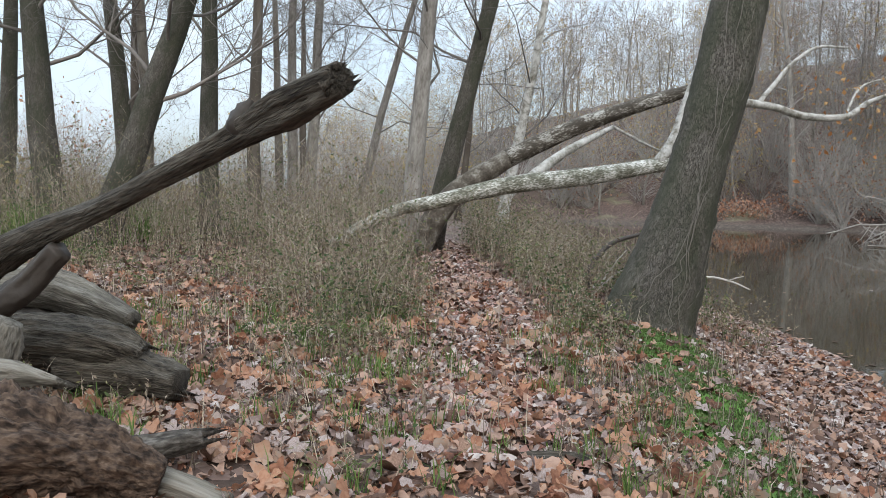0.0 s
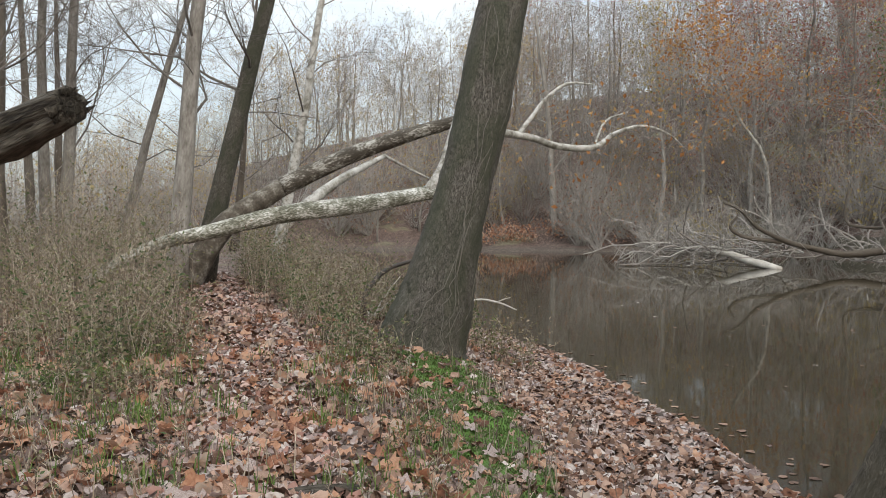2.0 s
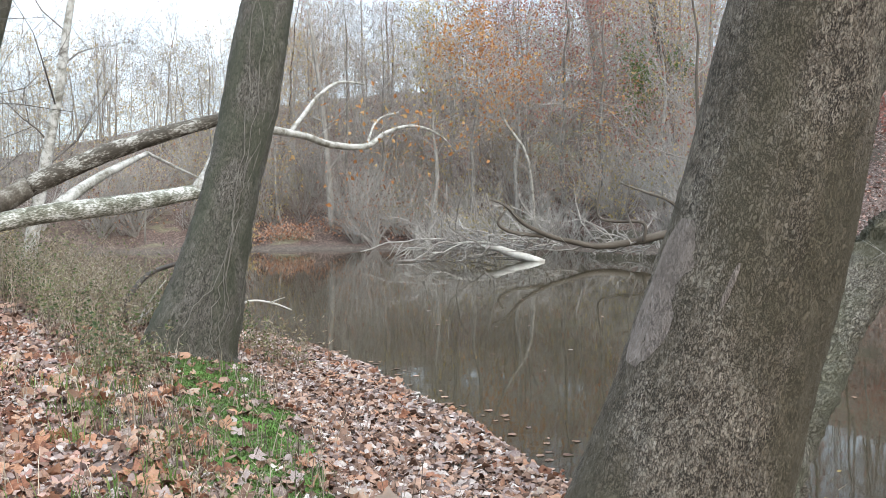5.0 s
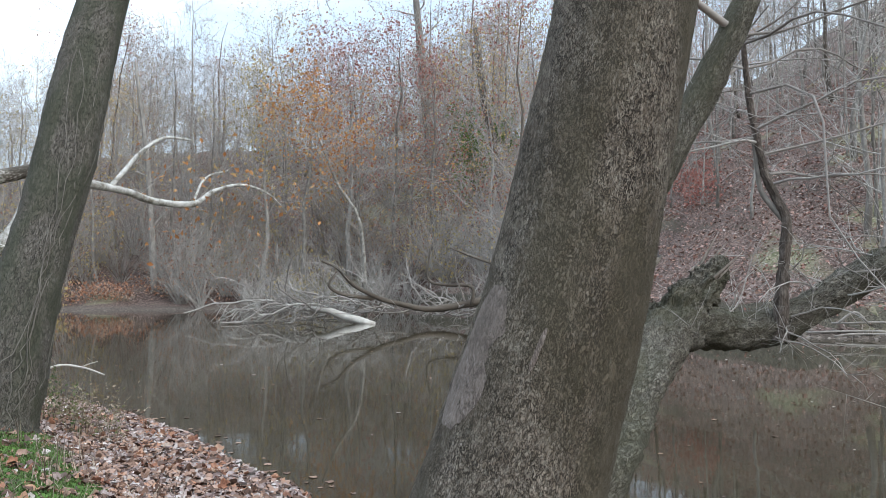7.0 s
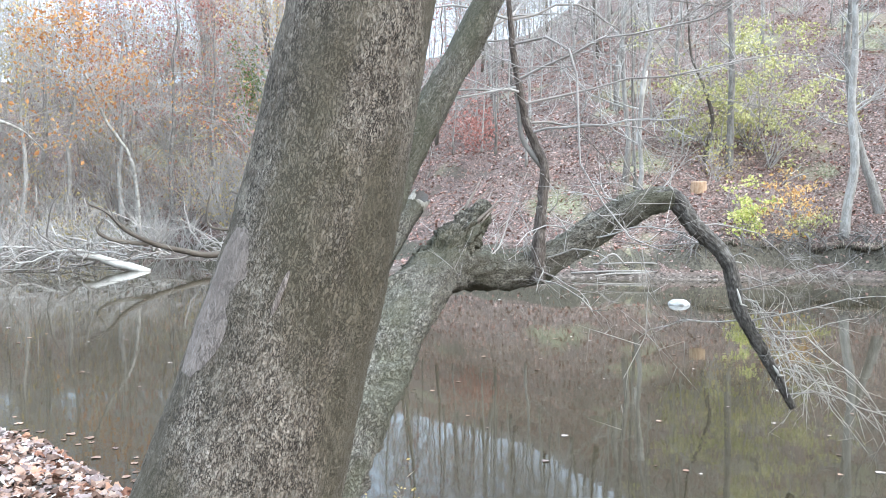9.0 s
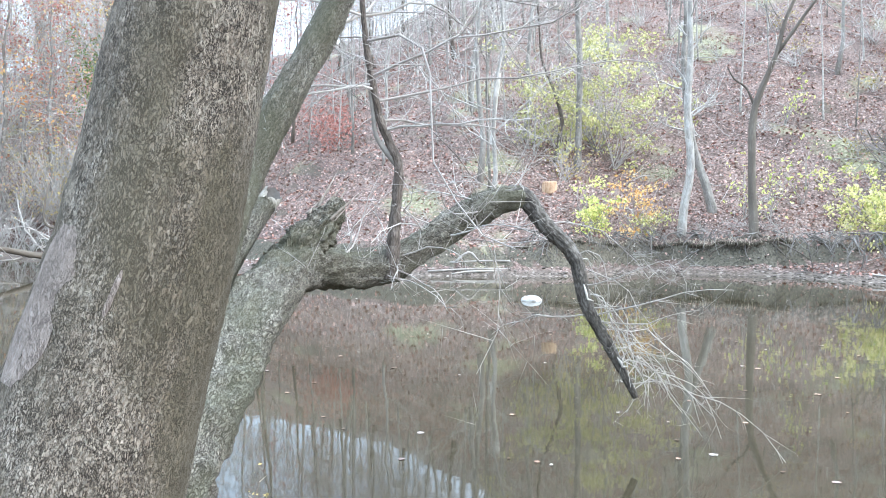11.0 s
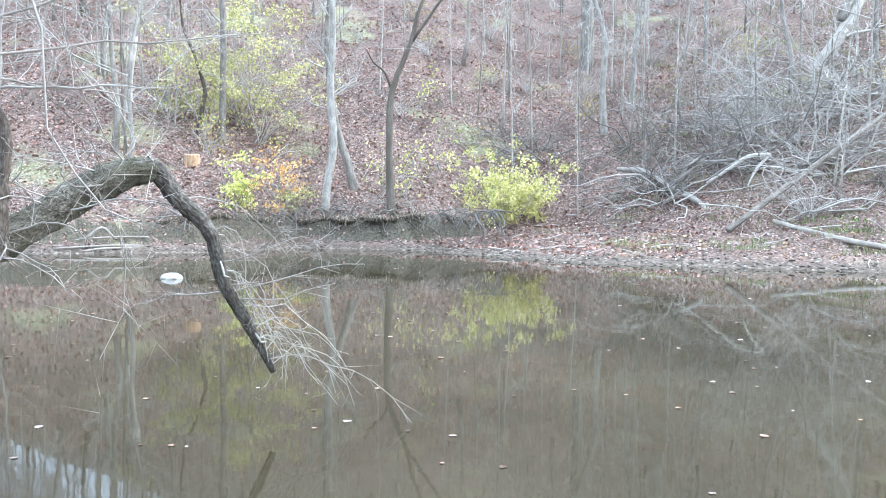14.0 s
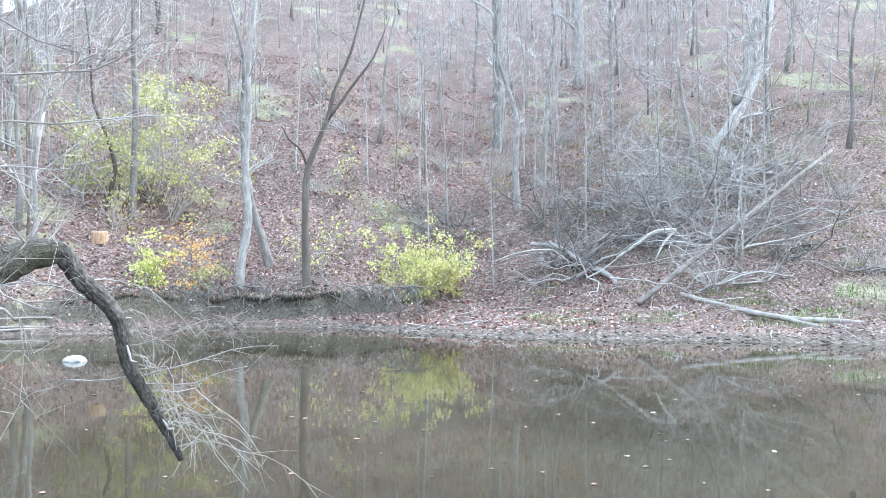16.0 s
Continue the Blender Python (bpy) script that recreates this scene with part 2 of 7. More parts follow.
SLABWOOD = material("pale_split_wood", [(0.34, (0.075, 0.066, 0.052)), (0.5, (0.19, 0.172, 0.142)), (0.7, (0.32, 0.295, 0.255))], scale=14, bump=0.8, bump_scale=60, stretch=(1, 1, 0.08), fine=0.4, bump_dist=0.02, coords="Grain")
TWIG_DARK = material("dark_bare_branch", [(0.3, (0.11, 0.097, 0.086)), (0.7, (0.25, 0.225, 0.205))], scale=2.0, bump=0.0, rand=0.3)
POLE_BARK = material("weathered_pole_bark", [(0.36, (0.11, 0.092, 0.076)), (0.5, (0.20, 0.172, 0.147)), (0.64, (0.32, 0.282, 0.247))], scale=6, bump=0.4, bump_scale=25, stretch=(1, 1, 0.3), fine=0.4, coords="Grain")
DRIFTWOOD = material("bleached_driftwood", [(0.3, (0.36, 0.33, 0.29)), (0.7, (0.66, 0.63, 0.58))], scale=3, bump=0.4, bump_scale=25, coords="Grain")
WETWOOD = material("dark_wet_wood", [(0.3, (0.03, 0.025, 0.022)), (0.7, (0.10, 0.085, 0.072))], scale=3, rough=0.6, bump=0.6, bump_scale=25, coords="Grain")
LEAF_RUST = material("rusty_fallen_leaf", [(0.05, (0.11, 0.05, 0.034)), (0.28, (0.32, 0.145, 0.088)), (0.52, (0.47, 0.25, 0.155)), (0.75, (0.52, 0.33, 0.23)), (0.95, (0.43, 0.35, 0.29))], scale=20.0, fine=0.4, island=0.85, bump=0.3, bump_scale=60, rough=0.75, see_through=0.2)
LEAF_PALE = material("pale_faded_leaf", [(0.15, (0.19, 0.13, 0.115)), (0.5, (0.36, 0.275, 0.25)), (0.85, (0.60, 0.53, 0.49))], scale=20.0, fine=0.4, island=0.75, bump=0.3, bump_scale=60, rough=0.7, see_through=0.15)
LEAF_BROWN = material("brown_litter", [(0.15, (0.10, 0.058, 0.042)), (0.5, (0.23, 0.14, 0.10)), (0.85, (0.40, 0.26, 0.195))], scale=20.0, island=0.9, bump=0.3, bump_scale=60, rough=0.8)
LEAF_SLOPE = material("russet_slope_leaf", [(0.1, (0.20, 0.095, 0.072)), (0.5, (0.34, 0.19, 0.152)), (0.9, (0.48, 0.33, 0.28))], scale=1.2, island=0.9, bump=0, rough=0.8)
LEAF_ORANGE = material("orange_leaf", [(0.2, (0.38, 0.16, 0.06)), (0.6, (0.56, 0.29, 0.12)), (0.9, (0.60, 0.41, 0.19))], scale=0.6, island=0.7, bump=0, see_through=0.35)
LEAF_RED = material("dull_red_leaf", [(0.2, (0.28, 0.11, 0.09)), (0.6, (0.42, 0.20, 0.165)), (0.9, (0.48, 0.29, 0.24))], scale=0.6, island=0.7, bump=0, see_through=0.3)
LEAF_YELLOW = material("yellow_green_leaf", [(0.1, (0.36, 0.42, 0.12)), (0.5, (0.62, 0.61, 0.20)), (0.9, (0.78, 0.72, 0.34))], scale=0.6, island=0.9, bump=0, see_through=0.35)
LEAF_AMBER = material("amber_yellow_leaf", [(0.15, (0.52, 0.28, 0.10)), (0.5, (0.68, 0.43, 0.17)), (0.9, (0.74, 0.58, 0.30))], scale=0.6, island=0.9, bump=0, see_through=0.35)
LEAF_OLIVE = material("thin_ochre_leaf", [(0.15, (0.26, 0.21, 0.08)), (0.5, (0.46, 0.36, 0.15)), (0.9, (0.60, 0.47, 0.22))], scale=0.6, island=0.8, bump=0, see_through=0.3)
LEAF_GOLD = material("thin_golden_leaf", [(0.15, (0.30, 0.21, 0.08)), (0.5, (0.50, 0.36, 0.15)), (0.9, (0.62, 0.48, 0.23))], scale=0.6, island=0.8, bump=0, see_through=0.3)
LEAF_FADED = material("faded_russet_leaf", [(0.15, (0.22, 0.12, 0.07)), (0.5, (0.36, 0.22, 0.13)), (0.9, (0.46, 0.33, 0.22))], scale=0.6, island=0.8, bump=0, see_through=0.3)
WEED = material("dry_weed_stem", [(0.25, (0.10, 0.075, 0.058)), (0.5, (0.23, 0.18, 0.14)), (0.8, (0.52, 0.45, 0.35))], scale=0.9, island=0.7, bump=0)
WEED_LEAF = material("olive_weed_leaf", [(0.34, (0.06, 0.095, 0.04)), (0.43, (0.13, 0.165, 0.065)), (0.49, (0.27, 0.255, 0.13)), (0.54, (0.13, 0.105, 0.07)), (0.61, (0.25, 0.19, 0.13)), (0.72, (0.42, 0.36, 0.28))], scale=0.6, island=0.3, bump=0, see_through=0.25, fine=0.25, bump_scale=4)
GRASS = material("green_grass", [(0.2, (0.07, 0.12, 0.03)), (0.55, (0.125, 0.21, 0.05)), (0.9, (0.26, 0.30, 0.11))], scale=0.8, island=0.6, bump=0, see_through=0.3)
UNDERGROWTH = material("olive_undergrowth", [(0.2, (0.12, 0.14, 0.065)), (0.55, (0.21, 0.225, 0.11)), (0.9, (0.33, 0.31, 0.18))], scale=0.4, island=0.5, bump=0, see_through=0.3)
STONE = material("grey_stone", [(0.2, (0.065, 0.053, 0.044)), (0.55, (0.13, 0.108, 0.092)), (0.85, (0.32, 0.28, 0.245))], scale=3, bump=0.4, bump_scale=20, island=0.5)
STONE_PALE = material("pale_stone", [(0.3, (0.24, 0.228, 0.21)), (0.7, (0.46, 0.447, 0.425))], scale=4, bump=0.4, bump_scale=20)


def ground_material():
    """Leaf-strewn soil in leaf-sized flecks, gravel by the water, bare earth where the bank is cut steep, darkened in
    colour for the undercut's shade.
    """
    m = material("leafy_soil", [(0.3, (0.42, 0.42, 0.42)), (0.5, (0.85, 0.85, 0.85)), (0.72, (1.15, 1.12, 1.08))], scale=0.3, rough=0.95, bump=0.8, bump_scale=9, fine=0.4, bump_dist=0.05)
    n, l = m.node_tree.nodes, m.node_tree.links
    b = n["Principled BSDF"]
    patch = b.inputs["Base Color"].links[0].from_socket
    geo, sep = n.new("ShaderNodeNewGeometry"), n.new("ShaderNodeSeparateXYZ")
    l.new(geo.outputs["Position"], sep.inputs[0])
    def flecks(scale, stops):
        v, c, r = n.new("ShaderNodeTexVoronoi"), n.new("ShaderNodeSeparateColor"), n.new("ShaderNodeValToRGB")
        v.inputs["Scale"].default_value = scale
        l.new(geo.outputs["Position"], v.inputs["Vector"])
        l.new(v.outputs["Color"], c.inputs[0])
        l.new(c.outputs[0], r.inputs["Fac"])
        ramp_stops(r, stops)
        return r.outputs["Color"]
    leaf = flecks(13, [(0.0, (0.05, 0.034, 0.026)), (0.3, (0.11, 0.074, 0.06)), (0.65, (0.185, 0.125, 0.104)), (0.88, (0.25, 0.18, 0.155)), (1.0, (0.38, 0.31, 0.28))])
    mul = n.new("ShaderNodeMix")
    mul.data_type, mul.blend_type = "RGBA", "MULTIPLY"
    mul.inputs["Factor"].default_value = 1.0
    l.new(leaf, mul.inputs["A"])
    l.new(patch, mul.inputs["B"])
    col = mul.outputs["Result"]
    def blend(value, lo, hi, other, noise_scale, amount, col):
        nz, ad, mr, mx = n.new("ShaderNodeTexNoise"), n.new("ShaderNodeMath"), n.new("ShaderNodeMapRange"), n.new("ShaderNodeMix")
        nz.inputs["Scale"].default_value, nz.inputs["Detail"].default_value = noise_scale, 6
        l.new(geo.outputs["Position"], nz.inputs["Vector"])
        ad.operation = "MULTIPLY_ADD"
        ad.inputs[1].default_value = amount
        l.new(nz.outputs["Fac"], ad.inputs[0])
        l.new(value, ad.inputs[2])
        mr.inputs["From Min"].default_value, mr.inputs["From Max"].default_value = lo, hi
        l.new(ad.outputs[0], mr.inputs["Value"])
        mx.data_type = "RGBA"
        l.new(mr.outputs["Result"], mx.inputs["Factor"])
        if isinstance(other, tuple):
            mx.inputs["A"].default_value = (*other, 1)
        else:
            l.new(other, mx.inputs["A"])
        l.new(col, mx.inputs["B"])
        return mx.outputs["Result"]
    grass = n.new("ShaderNodeTexNoise")
    grass.inputs["Scale"].default_value, grass.inputs["Detail"].default_value = 0.16, 5
    l.new(geo.outputs["Position"], grass.inputs["Vector"])
    inv = n.new("ShaderNodeMath")
    inv.operation = "SUBTRACT"
    inv.inputs[0].default_value = 1.0
    l.new(grass.outputs["Fac"], inv.inputs[1])
    col = blend(inv.outputs[0], 0.36, 0.44, flecks(11, [(0.0, (0.10, 0.10, 0.05)), (0.6, (0.21, 0.195, 0.12)), (1.0, (0.32, 0.28, 0.2))]), 2.0, 0.06, col)
    gravel = flecks(9, [(0.0, (0.05, 0.038, 0.03)), (0.5, (0.10, 0.078, 0.063)), (0.9, (0.155, 0.125, 0.104)), (1.0, (0.26, 0.225, 0.195))])
    col = blend(sep.outputs["Z"], -0.12, 0.10, gravel, 0.8, -0.5, col)
    # steep faces: bare earth, its dark colour also painting in the undercut's shade
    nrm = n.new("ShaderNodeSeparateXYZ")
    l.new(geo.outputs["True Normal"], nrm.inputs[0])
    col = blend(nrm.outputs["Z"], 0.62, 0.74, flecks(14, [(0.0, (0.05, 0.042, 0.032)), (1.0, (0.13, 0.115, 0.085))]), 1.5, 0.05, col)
    l.new(col, b.inputs["Base Color"])
    return m


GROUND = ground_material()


def water_material():
    m = bpy.data.materials.new("murky_water")
    m.use_nodes = True
    n, l = m.node_tree.nodes, m.node_tree.links
    b = n["Principled BSDF"]
    geo = n.new("ShaderNodeNewGeometry")
    nz = n.new("ShaderNodeTexNoise")
    nz.inputs["Scale"].default_value, nz.inputs["Detail"].default_value = 0.25, 5
    l.new(geo.outputs["Position"], nz.inputs["Vector"])
    r = n.new("ShaderNodeValToRGB")
    ramp_stops(r, [(0.3, (0.033, 0.027, 0.016)), (0.7, (0.051, 0.042, 0.025))])
    l.new(nz.outputs["Fac"], r.inputs["Fac"])
    l.new(r.outputs["Color"], b.inputs["Base Color"])
    b.inputs["Roughness"].default_value = 0.03
    b.inputs["IOR"].default_value = 1.333
    rip = n.new("ShaderNodeTexNoise")
    rip.inputs["Scale"].default_value, rip.inputs["Detail"].default_value = 2.2, 3
    l.new(geo.outputs["Position"], rip.inputs["Vector"])
    bp = n.new("ShaderNodeBump")
    bp.inputs["Strength"].default_value, bp.inputs["Distance"].default_value = 0.05, 0.02
    l.new(rip.outputs["Fac"], bp.inputs["Height"])
    l.new(bp.outputs["Normal"], b.inputs["Normal"])
    return m


WATER = water_material()


# ---- mesh tools ----
class Shape:
    """Collects vertices and faces, then becomes one mesh."""
    def __init__(self):
        self.v, self.f, self.n, self.needles, self.g = [], [], 0, [], []

    def add(self, verts, faces):
        self.v.append(np.asarray(verts, float))
        self.g.append(self.v[-1])
        sizes = {len(f) for f in faces}
        for k in sizes:
            self.f.append(np.array([f for f in faces if len(f) == k], int) + self.n)
        self.n += len(verts)

    def many(self, verts, faces):
        """Equal pieces at once: verts is pieces x points x 3, faces those of one piece."""
        k, m = verts.shape[:2]
        f = np.asarray(faces, int)
        self.v.append(verts.reshape(-1, 3))
        self.g.append(self.v[-1])
        self.f.append((f[None] + (self.n + m * np.arange(k))[:, None, None]).reshape(-1, f.shape[1]))
        self.n += k * m

    def tube(self, pts, radii, sides=6, cap=True, rough=0.0, rng=None, flute=0.0):
        pts = np.asarray(pts, float)
        k = len(pts)
        tang = np.gradient(pts, axis=0)
        tang /= np.linalg.norm(tang, axis=1)[:, None] + 1e-9
        ref = np.array([0.0, 0.0, 1.0]) if abs(tang[0][2]) < 0.8 else np.array([1.0, 0.0, 0.0])
        a = np.linspace(0, 2 * math.pi, sides, endpoint=False)
        ca, sa = np.cos(a)[:, None], np.sin(a)[:, None]
        verts = []
        u = np.cross(tang[0], ref)
        for i in range(k):
            u = u - tang[i] * (u @ tang[i])
            u /= np.linalg.norm(u) + 1e-9
            w = np.cross(tang[i], u)
            r = radii[i] * np.ones(sides)
            if flute:
                r = r * (1 + flute * np.cos(3 * a + 2.0 * i / k) + 0.5 * flute * np.cos(5 * a + 1.7))
            if rough and rng is not None:
                r = r * (1 + rough * rng.standard_normal(sides))
            verts.append(pts[i] + r[:, None] * (ca * u + sa * w))
        j = np.arange(sides)
        j2 = (j + 1) % sides
        ring = (np.arange(k - 1) * sides)[:, None]
        quads = np.stack([ring + j, ring + j2, ring + sides + j2, ring + sides + j], -1).reshape(-1, 4)
        self.v.append(np.concatenate(verts))
        run = np.concatenate([[0], np.cumsum(np.linalg.norm(np.diff(pts, axis=0), axis=1))])
        rr = np.asarray(radii, float)
        self.g.append(np.stack([rr[:, None] * np.cos(a), rr[:, None] * np.sin(a), np.repeat(run[:, None], sides, 1)], -1).reshape(-1, 3))
        self.f.append(quads + self.n)
        if cap:
            self.f.append((j[::-1] + self.n)[None])
            self.f.append((j + (k - 1) * sides + self.n)[None])
        self.n += k * sides

    def mesh(self, name, mat, smooth=True):
        if self.needles:
            p, q, r = (np.array(c) for c in zip(*self.needles))
            d = q - p
            u = np.cross(d, (0.31, 0.52, 0.79))
            u /= np.linalg.norm(u, axis=1)[:, None] + 1e-9
            w = np.cross(d, u)
            w /= np.linalg.norm(w, axis=1)[:, None] + 1e-9
            r = r[:, None]
            self.many(np.stack([p + r * u, p + r * (-0.5 * u + 0.87 * w), p + r * (-0.5 * u - 0.87 * w), q], 1), [[0, 1, 3], [1, 2, 3], [2, 0, 3]])
            self.needles = []
        me = bpy.data.meshes.new(name)
        if self.v:
            v = np.concatenate(self.v)
            loops = np.concatenate([f.ravel() for f in self.f])
            counts = np.concatenate([np.full(len(f), f.shape[1]) for f in self.f])
            me.vertices.add(len(v))
            me.vertices.foreach_set("co", v.astype(np.float32).ravel())
            me.loops.add(len(loops))
            me.loops.foreach_set("vertex_index", loops.astype(np.int32))
            me.polygons.add(len(counts))
            me.polygons.foreach_set("loop_start", np.concatenate([[0], np.cumsum(counts)[:-1]]).astype(np.int32))
            me.update(calc_edges=True)
            grain = me.attributes.new("grain", "FLOAT_VECTOR", "POINT")   # along and round the stem
            grain.data.foreach_set("vector", np.concatenate(self.g).astype(np.float32).ravel())
        me.materials.append(mat)
        me.polygons.foreach_set("use_smooth", np.full(len(me.polygons), smooth))
        me.update()
        return me


def part(name, shape, mat, parent=None, label="", smooth=True):
    ob = new(name, shape if isinstance(shape, bpy.types.Mesh) else shape.mesh(name, mat, smooth))
    if parent is not None:
        ob.parent = parent
    if label:
        tagged(ob, label)
    return ob


def thing(name, at, label, category, group="", kind=""):
    ob = new(name)
    ob.location = at
    return tagged(ob, label, category, group, kind)


def bend(pts, steps):
    """A smooth line through a few points (Catmull-Rom)."""
    p = [np.asarray(q, float) for q in pts]
    p = [2 * p[0] - p[1], *p, 2 * p[-1] - p[-2]]
    out = []
    for i in range(1, len(p) - 2):
        for s in np.linspace(0, 1, steps, endpoint=False):
            out.append(0.5 * (2 * p[i] + (p[i + 1] - p[i - 1]) * s + (2 * p[i - 1] - 5 * p[i] + 4 * p[i + 1] - p[i + 2]) * s * s + (3 * p[i] - p[i - 1] - 3 * p[i + 1] + p[i + 2]) * s ** 3))
    out.append(p[-2])
    return np.array(out)


def wander(rng, start, heading, length, k, wobble, droop=0.0):
    """A crooked line that keeps roughly to its heading."""
    d = np.asarray(heading, float)
    d = d / np.linalg.norm(d)
    pts, p = [np.asarray(start, float)], np.asarray(start, float)
    for i in range(k):
        d = d + wobble * rng.standard_normal(3) + np.array([0, 0, droop])
        d /= np.linalg.norm(d)
        p = p + d * length / k
        pts.append(p)
    return np.array(pts)


def branchlets(shape, rng, pts, radii, count, length, levels, spread=0.9, up=0.25, first=0.25, tips=None, droop=0.0, thin=0.5):
    """Twigs along a limb, and twigs on those."""
    k = len(pts)
    for c in range(count):
        f = first + (1 - first) * (c + rng.random()) / count
        i = min(int(f * (k - 1)), k - 2)
        g = f * (k - 1) - i
        base = pts[i] * (1 - g) + pts[i + 1] * g
        rad = (radii[i] * (1 - g) + radii[i + 1] * g) * thin
        d = pts[i + 1] - pts[i]
        d = d / (np.linalg.norm(d) + 1e-9)
        side = rng.standard_normal(3)
        side -= d * (side @ d)
        side /= np.linalg.norm(side) + 1e-9
        head = d * (1 - 0.5 * spread) + side * spread + np.array([0, 0, up])
        ln = length * (0.55 + 0.7 * rng.random()) * (1.15 - 0.6 * f)
        n = 4 if levels > 1 else 3
        line = wander(rng, base, head, ln, n, 0.22, droop)
        rr = np.linspace(rad, max(rad * 0.25, 0.0025), n + 1)
        shape.tube(line, rr, 4 if levels > 1 else 3, cap=False)
        if tips is not None:
            tips.extend(line[2:])
        if levels > 1:
            branchlets(shape, rng, line, rr, max(3, int(count * 0.55)), ln * 0.55, levels - 1, spread, up, 0.2, tips, droop, 0.55)


def unit(v):
    return v / (np.linalg.norm(v, axis=-1, keepdims=True) + 1e-9)


def leaf_cloud(shape, rng, spots, count, size, spread):
    """Small folded leaves round the given spots."""
    spots = np.asarray(spots)
    p = spots[rng.integers(0, len(spots), count)] + spread * rng.standard_normal((count, 3))
    u = unit(rng.standard_normal((count, 3)))
    w = unit(np.cross(u, rng.standard_normal((count, 3))))
    s = size * (0.6 + 0.8 * rng.random((count, 1)))
    nrm = np.cross(u, w) * s * 0.18
    shape.many(np.stack([p, p + u * s * 0.5 + w * s * 0.32 + nrm, p + u * s, p + u * s * 0.5 - w * s * 0.32 + nrm], 1), [[0, 1, 2], [0, 2, 3]])


# ---- ground ----
NEAR_SHORE = [(6, 66), (5.2, 45), (4.9, 30), (5.0, 22), (5.4, 17.5), (5.8, 14.5), (5.75, 12), (5.4, 10), (5.2, 8), (4.9, 6.8), (4.7, 6.0), (5.0, 4.6), (4.8, 2), (4.6, -3), (4.2, -12), (3, -40), (0, -120)]
FAR_SHORE = [(6, 66), (9, 66.5), (15, 64), (21, 62), (28, 58.5), (35, 57), (39, 51), (38.5, 42), (35.5, 32), (34, 25), (33.8, 16), (36, 10.3), (40.5, 7), (40, 1.5), (37.4, -1), (33.2, -4.8), (31.8, -11), (29.6, -19), (27, -40), (22, -120)]


def line_distance(x, y, line):
    best = np.full(np.shape(x), 1e9)
    for (ax, ay), (bx, by) in zip(line, line[1:]):
        dx, dy = bx - ax, by - ay
        u = np.clip(((x - ax) * dx + (y - ay) * dy) / (dx * dx + dy * dy), 0, 1)
        best = np.minimum(best, np.hypot(x - ax - u * dx, y - ay - u * dy))
    return best


def in_river(x, y):
    poly = NEAR_SHORE + FAR_SHORE[:0:-1]
    inside = np.zeros(np.shape(x), bool)
    for (ax, ay), (bx, by) in zip(poly, poly[1:] + poly[:1]):
        if ay != by:
            inside ^= ((ay > y) != (by > y)) & (x < (bx - ax) * (y - ay) / (by - ay) + ax)
    return inside


def lumps(x, y, scale, seed):
    """Cheap smooth unevenness from a few sine waves."""
    r = np.random.default_rng(seed)
    out = np.zeros(np.shape(x))
    for _ in range(7):
        a, p, k = r.random() * 6.28, r.random() * 6.28, (0.6 + 1.2 * r.random()) * 6.28 / scale
        out = out + np.sin(k * (np.cos(a) * x + np.sin(a) * y) + p)
    return out / 7 * 1.6


def height(x, y):
    x, y = np.asarray(x, float), np.asarray(y, float)
    sn, sf, wet = line_distance(x, y, NEAR_SHORE), line_distance(x, y, FAR_SHORE), in_river(x, y)
    near = np.interp(sn, [0, 0.5, 1, 1.6, 2.2, 2.8, 3.5, 5, 8, 15, 60], [-0.01, 0.05, 0.12, 0.24, 0.42, 0.60, 0.70, 0.82, 0.9, 1.05, 1.6])
    near = near + np.minimum(sn, 1.5) * (0.035 * lumps(x, y, 3.0, 1) + 0.02 * lumps(x, y, 0.9, 2))
    azim = np.degrees(np.arctan2(x, np.maximum(y, 1e-3) if np.ndim(y) == 0 else np.where(np.abs(y) < 1e-3, 1e-3, y)))
    crest = np.interp(azim, [-12, -6, 0, 8, 15, 22, 30, 40, 50, 62, 69, 76, 130], [0.8, 4, 11, 21, 29, 33, 35, 36, 38, 52, 100, 200, 300])
    steep = np.interp(azim, [-12, 0, 15, 25, 45, 60], [0.12, 0.3, 0.42, 0.5, 0.55, 0.6])
    flat = np.interp(azim, [10, 30, 45, 60, 79, 87, 99, 108, 122], [7, 5, 3, 1.2, 0.8, 1.0, 7, 7, 5])
    shelf = np.interp(azim, [90, 96, 108, 122], [0.42, 0.65, 1.2, 1.2])
    lip = np.interp(azim, [15, 40, 60, 72, 79, 90, 96, 122], [0.5, 0.9, 1.0, 0.9, 1.3, 1.2, 0.3, 0.4]) + 0.2 * lumps(x, y, 9, 5)
    up = np.maximum(sf - flat - 0.9, 0) * np.where(x < 6, np.clip((y - 66) / np.maximum(sf, 1e-3), 0, 1), 1)
    far = np.where(sf < flat, -0.01 + shelf * (sf / flat) ** 0.8, shelf + lip * np.clip((sf - flat) / 0.45, 0, 1)) + crest * (1 - np.exp(-steep * up / crest))
    far = far + np.minimum(sf, 6) * 0.05 * (lumps(x, y, 7, 3) + 0.5 * lumps(x, y, 2.5, 4))
    bed = -np.minimum(0.09 * np.minimum(sn, sf), 0.9) - 0.02
    return np.where(wet, bed, np.where(sn < sf, near, far))


def spans(*bits):
    return np.unique(np.concatenate([np.arange(a, b, s) for a, b, s in bits]))


